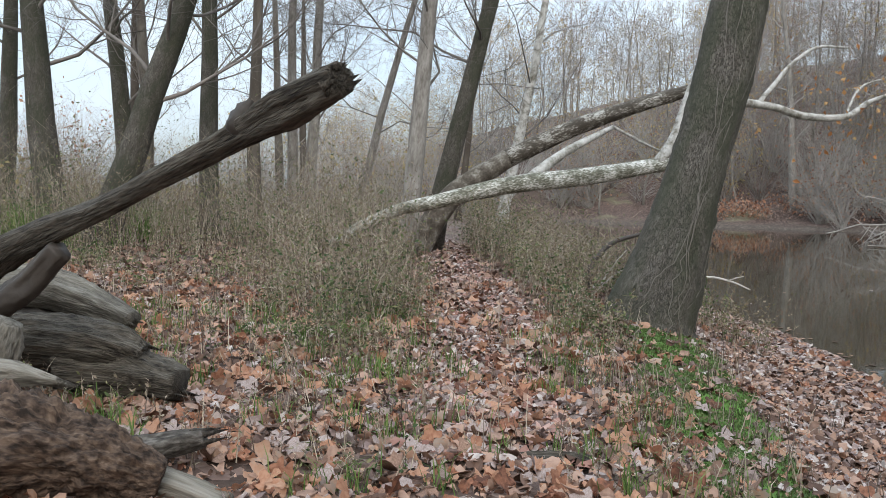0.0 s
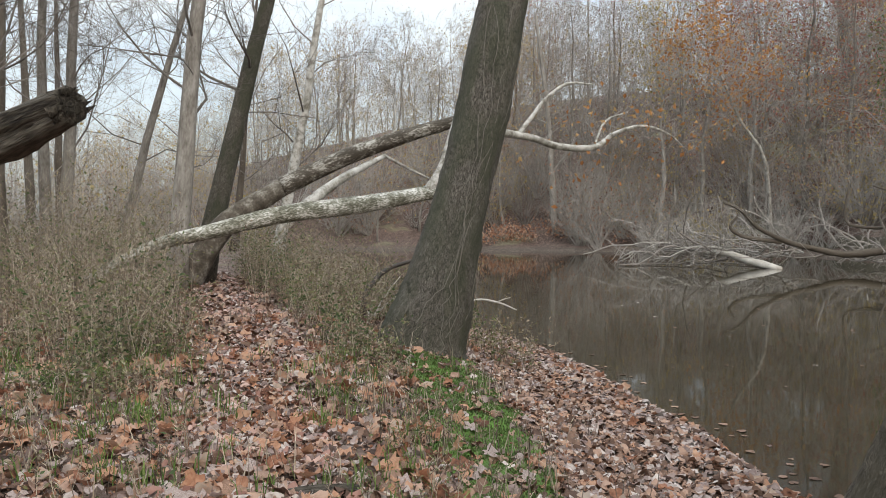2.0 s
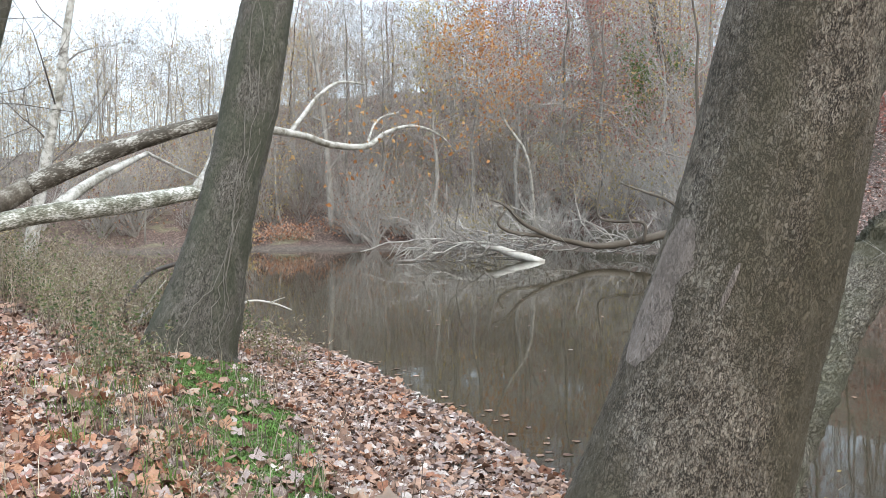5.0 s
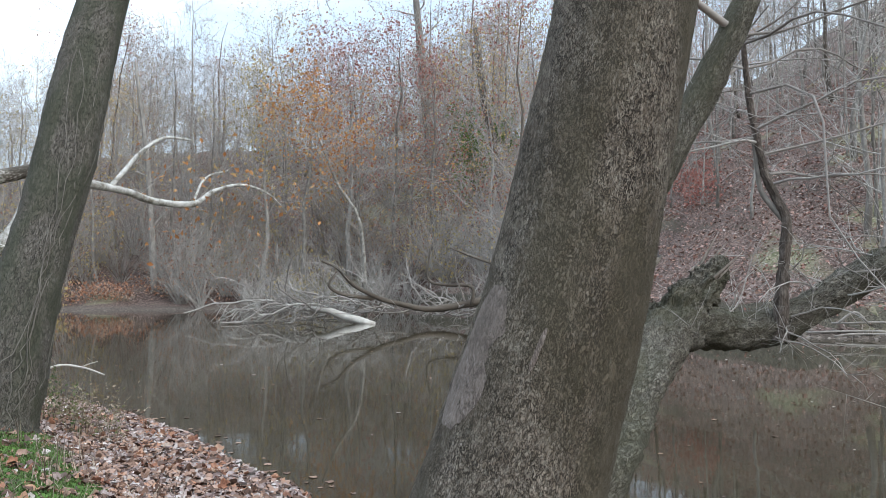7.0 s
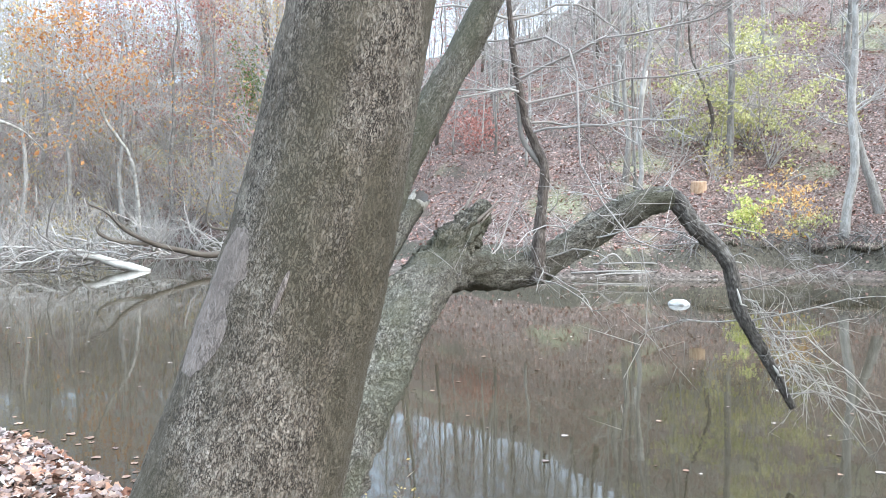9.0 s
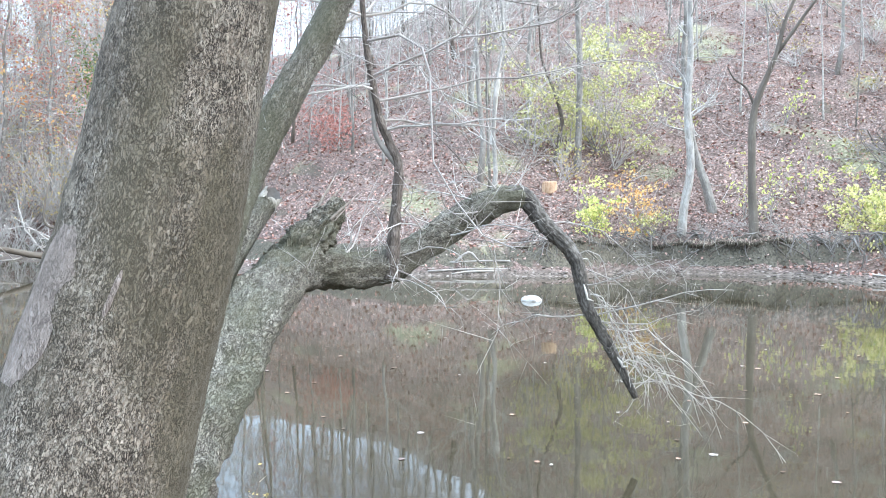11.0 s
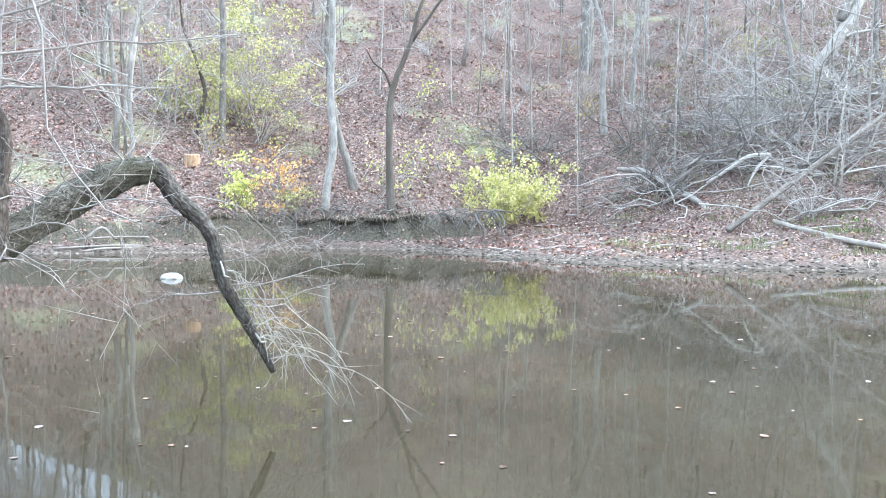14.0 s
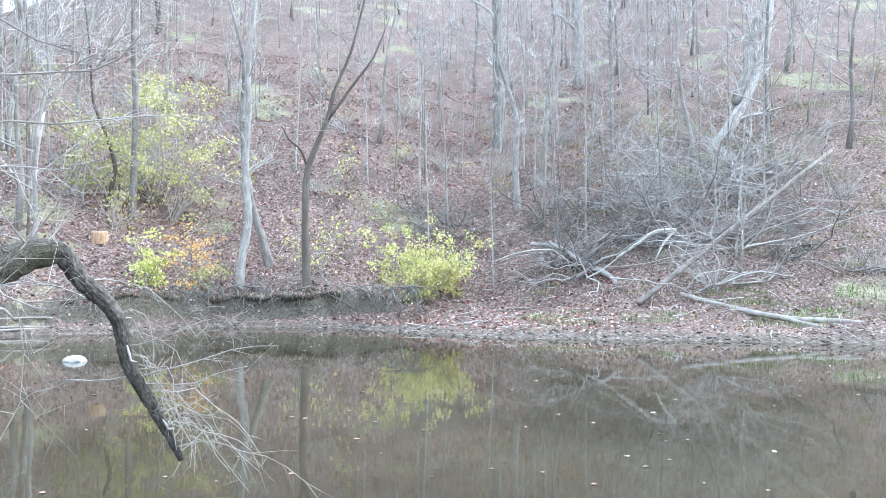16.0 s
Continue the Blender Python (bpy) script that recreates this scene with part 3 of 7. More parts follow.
def build_ground():
    xs = np.concatenate([[-1600, -500, -200], spans((-90, -12, 4), (-12, 8, 0.2), (8, 30, 1.5), (30, 46, 0.3), (46, 60, 0.6), (60, 170, 4)), [260, 600, 1600]])
    ys = np.concatenate([[-1600, -500, -220], spans((-120, -26, 5), (-26, 0, 0.45), (0, 20, 0.25), (20, 40, 0.7), (40, 80, 1.0), (80, 200, 5)), [320, 700, 1600]])
    gx, gy = np.meshgrid(xs, ys)
    gz = height(gx, gy)
    v = np.stack([gx, gy, gz], -1).reshape(-1, 3)
    w, h = len(xs), len(ys)
    i = (np.arange(h - 1)[:, None] * w + np.arange(w - 1)).ravel()
    me = bpy.data.meshes.new("ground")
    me.from_pydata(v.tolist(), [], np.stack([i, i + 1, i + 1 + w, i + w], -1).tolist())
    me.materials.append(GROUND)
    me.polygons.foreach_set("use_smooth", np.ones(len(me.polygons), bool))
    return tagged(new("ground", me), "leaf-strewn brown river bank and wooded hillside soil", "ground", kind="structure")


build_ground()


def build_water():
    me = bpy.data.meshes.new("water")
    me.from_pydata([(0, -125, 0), (60, -125, 0), (60, 75, 0), (0, 75, 0)], [], [[0, 1, 2, 3]])
    me.materials.append(WATER)
    return tagged(new("water", me), "still murky brown creek water with reflections", "water", kind="structure")


build_water()


def z_at(x, y):
    return float(height(np.array([x]), np.array([y]))[0])


# ---- trees ----
def spike(shape, p, q, r):
    """A thin three-sided twig that tapers to a point."""
    shape.needles.append((p, q, r))


def spray(shape, rng, pts, count, length, r, again=2, up=0.25, tips=None):
    """Twigs along a line, each with a few finer ones."""
    k = len(pts)
    for c in range(count):
        f = 0.15 + 0.85 * (c + rng.random()) / count
        i = min(int(f * (k - 1)), k - 2)
        g = f * (k - 1) - i
        p = pts[i] * (1 - g) + pts[i + 1] * g
        d = pts[i + 1] - pts[i]
        d = d / (np.linalg.norm(d) + 1e-9)
        h = d * 0.7 + 0.75 * rng.standard_normal(3) + np.array([0, 0, up])
        h /= np.linalg.norm(h)
        q = p + h * length * (0.5 + rng.random())
        spike(shape, p, q, r)
        if tips is not None:
            tips.append(q)
        for _ in range(again):
            e = p + (q - p) * (0.3 + 0.6 * rng.random())
            h2 = h * 0.7 + 0.7 * rng.standard_normal(3) + np.array([0, 0, up])
            h2 /= np.linalg.norm(h2)
            spike(shape, e, e + h2 * length * (0.3 + 0.5 * rng.random()), r * 0.6)


def bough_lines(rng, pts, rad, tall, limbs, start, reach, up):
    k = len(pts)
    for c in range(limbs):
        g = start + (0.98 - start) * (c + rng.random()) / limbs
        i = min(int(g * (k - 1)), k - 2)
        h = g * (k - 1) - i
        base = pts[i] * (1 - h) + pts[i + 1] * h
        r = (rad[i] * (1 - h) + rad[i + 1] * h) * 0.36
        a = c * 2.4 + rng.random()
        ln = tall * reach * (1.25 - 0.8 * g) * (0.6 + 0.8 * rng.random())
        line = wander(rng, base, (math.cos(a), math.sin(a), up + 0.7 * rng.random()), ln, 5, 0.26, 0.08)
        yield line, np.linspace(r, max(0.15 * r, 0.008), 6), ln


def stem(rng, tall, girth, lean, crook, k=9):
    h = np.linspace(-0.3, tall, k)
    pts = np.stack([lean[0] * h + np.cumsum(rng.standard_normal(k)) * crook * tall / 18, lean[1] * h + np.cumsum(rng.standard_normal(k)) * crook * tall / 18, h], -1)
    pts[:, :2] -= pts[1, :2]
    rad = girth * (1 - 0.88 * np.linspace(0, 1, k) ** 0.85)
    rad[0] *= 1.3
    return pts, rad


def twiggy(shape, rng, line, rr, ln, subs, twigs, again, r, tips, up=0.25):
    """Side branches along a limb, with twigs."""
    k = len(line)
    for c in range(subs):
        f = 0.2 + 0.8 * (c + rng.random()) / subs
        i = min(int(f * (k - 1)), k - 2)
        p = line[i] + (line[i + 1] - line[i]) * (f * (k - 1) - i)
        d = line[i + 1] - line[i]
        d = d / np.linalg.norm(d)
        head = 0.7 * d + 0.7 * rng.standard_normal(3) + np.array([0, 0, up])
        sl = ln * (0.25 + 0.4 * rng.random()) * (1.2 - 0.5 * f)
        sub = wander(rng, p, head, sl, 3, 0.2, 0.05)
        shape.tube(sub, np.linspace(rr[i] * 0.5, r, 4), 3, cap=False)
        spray(shape, rng, sub, twigs, sl * 0.5, r, again, up, tips)
    spray(shape, rng, line, twigs, ln * 0.22, r, again, up, tips)


def far_tree(name, rng, label, bark, twig, at, leaves=None, group="", tall=15, girth=0.16, limbs=13, start=0.16, reach=0.33, crook=0.2, lean=(0, 0), subs=4, up=0.3, r=0.018, line=None, radii=None):
    """A bare tree seen from afar: trunk and a twiggy crown, some with leaves left."""
    if line is None:
        pts, rad = stem(rng, tall, girth, lean, crook)
    else:
        pts = bend([np.subtract(p, at) for p in line], 3)
        rad = np.interp(np.linspace(0, 1, len(pts)), np.linspace(0, 1, len(radii)), radii)
        tall = pts[-1][2] - pts[0][2]
    trunk, crown, tips = Shape(), Shape(), []
    trunk.tube(pts, rad, 8, rough=0.03, rng=rng)
    for bl, rr, ln in bough_lines(rng, pts, rad, tall, limbs, start, reach, up):
        crown.tube(bl, rr, 4, cap=False)
        twiggy(crown, rng, bl, rr, ln, subs, 4, 1, r, tips)
    root = thing(name, at, label, "tree", group)
    part("trunk", trunk, bark, root)
    top = part("crown", crown, twig, root)
    if leaves:
        mat, count, size, spread = leaves
        cloud = Shape()
        leaf_cloud(cloud, rng, tips, count, size, spread)
        part("foliage", cloud, mat, top, smooth=False)
    return root


def plant(protos, rng, spots, scale=1.0, sink=0.05, tilt=0.05):
    for x, y in spots:
        src = protos[int(rng.integers(len(protos)))]
        s = scale * (0.7 + 0.6 * rng.random())
        copy_thing(src, Matrix.LocRotScale((x, y, z_at(x, y) - sink), Euler((tilt * rng.standard_normal(), tilt * rng.standard_normal(), 6.28 * rng.random())), (s, s, s)))


def scatter(rng, count, x0, x1, y0, y1, gap, ok):
    n = count * 14
    xs, ys = x0 + (x1 - x0) * rng.random(n), y0 + (y1 - y0) * rng.random(n)
    good = ok(xs, ys)
    got = []
    for x, y in zip(xs[good], ys[good]):
        if len(got) >= count:
            break
        if all((x - a) ** 2 + (y - b) ** 2 > gap * gap for a, b in got):
            got.append((x, y))
    return got


def far_side(least, most, clear=()):
    def ok(x, y):
        d = line_distance(x, y, FAR_SHORE)
        out = ~in_river(x, y) & (d > least) & (d < most) & (d <= line_distance(x, y, NEAR_SHORE) + 1e-6)
        az = np.degrees(np.arctan2(x, y))
        for a, b, reach in clear:   # open glades on the lower slope
            out &= ~((az > a) & (az < b) & (d < reach))
        return out & (az > -14) & (az < 130)
    return ok


rng = np.random.default_rng(11)
kinds = []
for i, (lab, bark, twig, tall, girth, lv) in enumerate([
    ("slender bare grey tree on the leafy hillside", BARK_GREY, TWIG, 16, 0.15, None),
    ("tall brown tree with sparse russet leaves", BARK_BROWN, TWIG, 19, 0.2, (LEAF_FADED, 600, 0.14, 0.7)),
    ("bare pale-barked tree on the leafy hillside", BARK_GREY, TWIG_PALE, 15, 0.12, None),
    ("thin tree with a few orange autumn leaves", BARK_BROWN, TWIG, 15, 0.14, (LEAF_ORANGE, 800, 0.15, 0.7)),
    ("tree with dull red autumn leaves", BARK_BROWN, TWIG, 16, 0.16, (LEAF_RED, 1500, 0.15, 0.75)),
    ("thin tree with sparse ochre leaves", BARK_GREY, TWIG, 14, 0.13, (LEAF_OLIVE, 500, 0.14, 0.7)),
    ("spreading bare tree with a hazy grey-brown crown", BARK_GREY, TWIG, 14, 0.10, None),
    ("spreading tree with a thin ochre crown", BARK_GREY, TWIG, 13, 0.10, (LEAF_GOLD, 1500, 0.14, 0.5)),
    ("spreading tree with a thin faded russet crown", BARK_GREY, TWIG, 13, 0.10, (LEAF_FADED, 900, 0.14, 0.5)),
]):
    x, y = 60 + 4 * i, 22 + 6 * i
    wide = dict(limbs=17, start=0.1, reach=0.44, subs=4, up=0.45, r=0.014) if i > 5 else {}
    kinds.append(far_tree("hillside_tree", rng, lab, bark, twig, (x, y, z_at(x, y) - 0.05), lv, "trees on the far slope", tall=tall, girth=girth, **wide))
poles = []
for i, (lab, bark, tall, girth) in enumerate([("thin pale sapling on the leaf-covered slope", BARK_GREY, 11, 0.07), ("thin grey sapling on the leaf-covered slope", BARK_PALE, 9, 0.06)]):
    x, y = 58 + 5 * i, -4 - 6 * i
    poles.append(far_tree("sapling", rng, lab, bark, TWIG_PALE, (x, y, z_at(x, y) - 0.05), None, "saplings on the far slope", tall=tall, girth=girth, limbs=6, start=0.4, reach=0.22, subs=2, crook=0.06))

# the open south-east slope, the autumn-coloured east, the far north bank
glade = [(74, 130, 16)]
plant([kinds[0], kinds[2], kinds[2]], rng, scatter(rng, 46, 34, 125, -60, 50, 3.0, far_side(4, 85, glade)), 1.1)
plant(poles, rng, scatter(rng, 310, 36, 110, -60, 40, 1.0, far_side(6, 70, [(74, 130, 8)])), 1.0)
sparse = lambda ok: (lambda x, y: ok(x, y) & (x > 1.11 * y))
dense = lambda ok: (lambda x, y: ok(x, y) & (x < 1.11 * y))
plant(kinds[:3] + kinds[4:] + kinds[6:] * 2, rng, scatter(rng, 60, 30, 100, 38, 120, 2.6, dense(far_side(3, 55))), 1.2)
plant([kinds[0], kinds[2], kinds[4]], rng, scatter(rng, 24, 40, 120, 20, 100, 4.0, sparse(far_side(5, 70))), 0.9)
plant(poles, rng, scatter(rng, 44, 50, 190, 25, 150, 2.0, sparse(far_side(30, 150))), 1.2)
crest = lambda x, y: far_side(40, 140)(x, y) & (x > 1.56 * y) & (x < 2.1 * y)
plant([kinds[6], kinds[4], kinds[6]], rng, scatter(rng, 20, 70, 190, 35, 110, 3.0, crest), 1.0)
plant([kinds[6], kinds[8], kinds[4], kinds[0]], rng, scatter(rng, 26, 50, 190, 25, 150, 4.0, sparse(far_side(35, 130))), 0.7)
plant(kinds[6:], rng, scatter(rng, 30, -34, 10, 84, 140, 3.0, far_side(20, 80)), 0.6)
plant(kinds[5:] * 2 + kinds[6:7] * 4 + kinds[:1], rng, scatter(rng, 86, 4, 45, 66, 130, 2.6, far_side(6, 60)), 0.95)
plant(kinds[5:], rng, scatter(rng, 24, -18, 5, 67, 100, 2.6, far_side(2, 40)), 0.6)


ridge = lambda x, y: far_side(22, 110)(x, y) & (np.degrees(np.arctan2(x, y)) > 26) & (np.degrees(np.arctan2(x, y)) < 64)
plant(kinds[:6] + kinds[6:] * 2 + kinds[4:5], rng, scatter(rng, 50, 40, 130, 25, 130, 3.0, dense(ridge)), 1.1)


def shrub(name, rng, label, twig, at, tall, stems, leaves=None, group="", arch=0.0, wide=0.6, clumps=0):
    """A many-stemmed bush."""
    wood, tips = Shape(), []
    for _ in range(stems):
        a = 6.28 * rng.random()
        head = np.array([math.cos(a) * wide, math.sin(a) * wide, 1.0])
        ln = tall * (0.5 + 0.6 * rng.random())
        line = wander(rng, (0.25 * rng.standard_normal() * wide, 0.25 * rng.standard_normal() * wide, -0.05), head, ln, 4, 0.16, -arch)
        wood.tube(line, np.linspace(0.008 * tall, 0.009, 5), 3, cap=False)
        spray(wood, rng, line, 9 if tall > 4 else 6, ln * 0.3, 0.010 if tall > 4 else 0.008, 3 if tall > 4 else 2, 0.1, tips)
    root = thing(name, at, label, "shrub", group)
    stems_ob = part("bush", wood, twig, root)
    if leaves:
        mat, count, size, spread = leaves
        cloud = Shape()
        if clumps:   # flat sprays of leaves with gaps between
            tips = np.array(tips)[rng.integers(0, len(tips), clumps)]
            spread = np.array([1.0, 1.0, 0.45]) * spread
        leaf_cloud(cloud, rng, tips, count, size, spread)
        part("foliage", cloud, mat, stems_ob, smooth=False)
    return root


bushes = []
for i, (lab, twig, tall, n, lv, arch) in enumerate([
    ("tangled bare grey-brown shrub", TWIG, 3.0, 16, None, 0.05),
    ("tangled bare pale shrub", TWIG_PALE, 2.6, 16, None, 0.12),
    ("bare shrub with a few ochre leaves", TWIG, 2.6, 14, (LEAF_OLIVE, 160, 0.16, 0.25), 0.05),
    ("low shrub with dry rusty leaves", TWIG, 1.6, 14, (LEAF_RUST, 260, 0.14, 0.2), 0.05),
]):
    x, y = 44 + 2 * i, 44 + 3 * i
    bushes.append(shrub("shrub", rng, lab, twig, (x, y, z_at(x, y)), tall, n, lv, "shrubs along the far bank", arch))
near_land = lambda x, y: (np.abs(x - np.interp(y, [12, 17, 27, 42, 60], [0.7, 0.2, -0.2, -1.2, -2.0])) > 1.6) & ~in_river(x, y) & (line_distance(x, y, NEAR_SHORE) < line_distance(x, y, FAR_SHORE)) & (line_distance(x, y, NEAR_SHORE) > 1.0)
plant(bushes[:3], rng, scatter(rng, 60, -34, 4, 24, 64, 1.8, near_land), 0.95)
thicket = []
for i, (lab, twig, lv) in enumerate([
    ("tall dense grey thicket of bare stems", TWIG, None), ("tall dense thicket with sparse ochre leaves", TWIG, (LEAF_OLIVE, 260, 0.2, 0.4)),
    ("tall pale thicket of bare arching stems", TWIG_PALE, None), ("tall thicket with scattered orange-brown leaves", TWIG, (LEAF_RUST, 260, 0.2, 0.4)),
]):
    x, y = 42 + 2 * i, 60 + 3 * i
    thicket.append(shrub("thicket", rng, lab, twig, (x, y, z_at(x, y)), 6.5, 18, lv, "thickets across the pool", 0.03, 0.5))
plant(thicket, rng, scatter(rng, 56, 26, 80, 24, 90, 2.0, dense(far_side(2.0, 20))), 0.9)
plant(thicket, rng, scatter(rng, 26, -44, 2, 40, 66, 2.4, near_land), 0.8)
plant(thicket, rng, scatter(rng, 30, 36, 130, 20, 130, 2.4, lambda x, y: ridge(x, y) & (x < 1.05 * y)), 1.5)
plant(thicket, rng, scatter(rng, 52, -8, 40, 64, 110, 2.0, far_side(7, 26)), 1.0)
plant(bushes[:3] + bushes[:2], rng, scatter(rng, 46, 28, 70, 15, 80, 1.4, dense(far_side(1.2, 10))), 1.3)
plant(bushes, rng, scatter(rng, 30, -6, 40, 64, 100, 1.8, far_side(7, 14)), 1.2)
plant(bushes[:3], rng, scatter(rng, 40, 34, 70, -40, 15, 1.8, far_side(6, 34, [(76, 100, 12)])), 0.9)


# ---- the near bank's leaning trees ----
TREE_NEAR = [(2.36, 2.32, 0.45), (2.42, 2.29, 0.85), (2.55, 2.24, 1.27), (2.66, 2.15, 1.76), (2.74, 2.05, 2.22), (2.82, 1.97, 2.75), (2.88, 1.9, 3.19), (3.0, 1.84, 3.87), (3.23, 1.75, 5.06), (3.6, 1.6, 7.0), (4.1, 1.4, 9.5)]
TREE_FAR = [(2.7199999999999998, 11.19, 0.2), (2.78, 11.2, 0.64), (2.95, 11.21, 1.11), (3.06, 11.22, 1.5), (3.28, 11.25, 2.28), (3.51, 11.32, 3.07), (3.74, 11.42, 3.88), (3.92, 11.5, 4.7), (4.14, 11.65, 5.56), (4.72, 11.99, 7.77), (5.52, 12.71, 12.41)]


def trunk_line(name, line, radii, mat, parent, base, sides=20, rough=0.015, steps=8, flute=0.03, label="", gnarl=0.0, grain=6.0, along=0.12):
    s = Shape()
    pts = bend([np.subtract(p, base) for p in line], steps)
    rr = np.interp(np.linspace(0, 1, len(pts)), np.linspace(0, 1, len(radii)), radii)
    s.tube(pts, rr, sides, rough=rough, rng=np.random.default_rng(len(line) * 7 + sides), flute=flute)
    if gnarl:   # uneven, weathered surface
        v, c = s.v[0], np.repeat(pts, sides, 0)
        k = np.array([noise.fractal(Vector(q) * grain, 0.6, 2.2, 5) for q in s.g[0] * (1, 1, along) + np.array([len(line), sides, 0.7])])
        s.v[0] = c + (v - c) * (1 + gnarl * k)[:, None]
    return part(name, s, mat, parent, label), pts, rr


def limbs_on(root, pts, rr, count, start, length, twig, r=0.007, up=0.35):
    """Big limbs, with twigs, high on a trunk."""
    k = len(pts)
    for c in range(count):
        f = start + (0.97 - start) * (c + rng.random()) / count
        i = min(int(f * (k - 1)), k - 2)
        a = 2.4 * c + rng.random()
        line = wander(rng, pts[i], (math.cos(a), math.sin(a), up + 0.5 * rng.random()), length * (0.6 + 0.6 * rng.random()), 6, 0.18, 0.04)
        s = Shape()
        radii = np.linspace(rr[i] * 0.3, 0.012, 7)
        s.tube(line, radii, 7, cap=False)
        twiggy(s, rng, line, radii, length, 6, 6, 2, r, None)
        part("limb", s, twig, root)


def on_trunk(pts, rr, f, side, out=0.0):
    """A point on a trunk's surface, at the share f of its length, facing the way side."""
    g = f * (len(pts) - 1)
    i = min(int(g), len(pts) - 2)
    c = pts[i] + (pts[i + 1] - pts[i]) * (g - i)
    t = pts[i + 1] - pts[i]
    t = t / np.linalg.norm(t)
    d = np.asarray(side, float) - t * (np.asarray(side, float) @ t)
    d /= np.linalg.norm(d)
    return c + d * (rr[i] + (rr[i + 1] - rr[i]) * (g - i) + out), d


near_tree = thing("leaning_tree", TREE_NEAR[0], "thick leaning tree with cracked plated grey-brown bark", "tree")
near_trunk, pts, rr = trunk_line("trunk", TREE_NEAR, [0.5, 0.43, 0.385, 0.345, 0.318, 0.295, 0.28, 0.265, 0.25, 0.22, 0.15], BARK_PLATED, near_tree, TREE_NEAR[0], 96, rough=0.0, flute=0.0, steps=16, gnarl=0.022, grain=11, along=0.5)
limbs_on(near_tree, pts, rr, 6, 0.8, 4.0, TWIG)


def scar(f0, f1, turn0, turn1, narrow, out, name, mat):
    """A strip of bared wood lying on the near trunk, with a rounded healed edge."""
    s, n, m = Shape(), 26, 20
    grid = []
    for i in range(n + 1):
        u = i / n
        f = f0 + (f1 - f0) * u
        mid, half = turn0 + (turn1 - turn0) * u, narrow * (math.sin(math.pi * (0.06 + 0.9 * u)) ** 0.6) * (1 + 0.15 * math.sin(9 * u))
        for j in range(m + 1):
            v = 2 * j / m - 1
            a = mid + half * v
            p, _ = on_trunk(pts, rr, f, (math.cos(a), math.sin(a), 0), out * (1 - v ** 4) * math.sin(math.pi * min(max(u, 0.02), 0.98)) ** 0.3 + 0.002)
            grid.append(p)
    s.add(grid, [[i * (m + 1) + j, i * (m + 1) + j + 1, (i + 1) * (m + 1) + j + 1, (i + 1) * (m + 1) + j] for i in range(n) for j in range(m)])
    part(name, s, mat, near_trunk, "bared pinkish-grey wood where the bark is gone")


SCAR = plated_bark("bared_inner_bark", [(0.36, (0.155, 0.123, 0.103)), (0.48, (0.215, 0.177, 0.152)), (0.58, (0.27, 0.23, 0.20)), (0.68, (0.33, 0.29, 0.257))], size=95, stretch=(1, 1, 0.3), depth=0.008, moss=(0.18, 0.148, 0.124), gap=(0.11, 0.088, 0.073), plates=(0.88, 1.12), crack_width=0.1, uneven=0.35, cover=(5.0, 0.45, 0.6, 0.5))
scar(0.285, 0.405, 2.80, 2.96, 0.36, 0.005, "scar", SCAR)
scar(0.35, 0.385, 3.66, 3.72, 0.035, 0.003, "scar", SCAR)

vine_tree = thing("leaning_tree", TREE_FAR[0], "vine-wrapped leaning tree on a mossy bank", "tree")
vine_trunk, vpts, vrr = trunk_line("trunk", TREE_FAR, [0.85, 0.614, 0.549, 0.487, 0.397, 0.367, 0.387, 0.379, 0.353, 0.28, 0.18], BARK_OLD, vine_tree, TREE_FAR[0], 32, flute=0.05)
limbs_on(vine_tree, vpts, vrr, 5, 0.88, 4.5, TWIG)
VINE = material("dry_vine", [(0.3, (0.125, 0.11, 0.092)), (0.7, (0.22, 0.198, 0.172))], scale=4, bump=0.2)
for k in range(5):
    a, da, f = 3.6 + 2.2 * rng.random(), 0.5 * rng.standard_normal(), 0.05 + 0.12 * rng.random()
    line = []
    while f < 0.78:
        p, _ = on_trunk(vpts, vrr, f, (math.cos(a), math.sin(a), 0), 0.012)
        line.append(p)
        f += 0.022
        a += 0.10 * da + 0.08 * rng.standard_normal()
    s = Shape()
    s.tube(np.array(line), np.linspace(0.0062, 0.0038, len(line)), 5, cap=False)
    part("vine", s, VINE, vine_trunk)

# a second, pale stem from the same foot, fallen out over the water
ELBOW = [(2.7, 2.4, 0.5), (2.93, 2.5, 0.78), (3.38, 2.73, 0.95), (4.49, 3.25, 1.25), (5.46, 3.63, 1.66), (6.41, 3.85, 1.95), (7.16, 3.81, 1.87), (7.64, 3.64, 1.92), (8.11, 3.32, 2.22), (8.4, 2.9, 2.52), (8.59, 2.62, 2.59)]
LIMB = [(8.45, 2.8, 2.58), (8.59, 2.62, 2.59), (8.71, 2.43, 2.31), (8.88, 2.16, 1.97), (8.95, 2.04, 1.46), (9.2, 1.82, 0.94), (9.43, 1.63, 0.45)]
SPROUT = [(7.5, 3.58, 1.78), (7.51, 3.57, 1.96), (7.53, 3.54, 2.42), (7.54, 3.51, 2.85), (7.5, 3.59, 3.09), (7.46, 3.67, 3.31), (7.43, 3.72, 3.61), (7.4, 3.78, 3.98), (7.38, 3.82, 4.47), (7.34, 3.87, 5.11)]
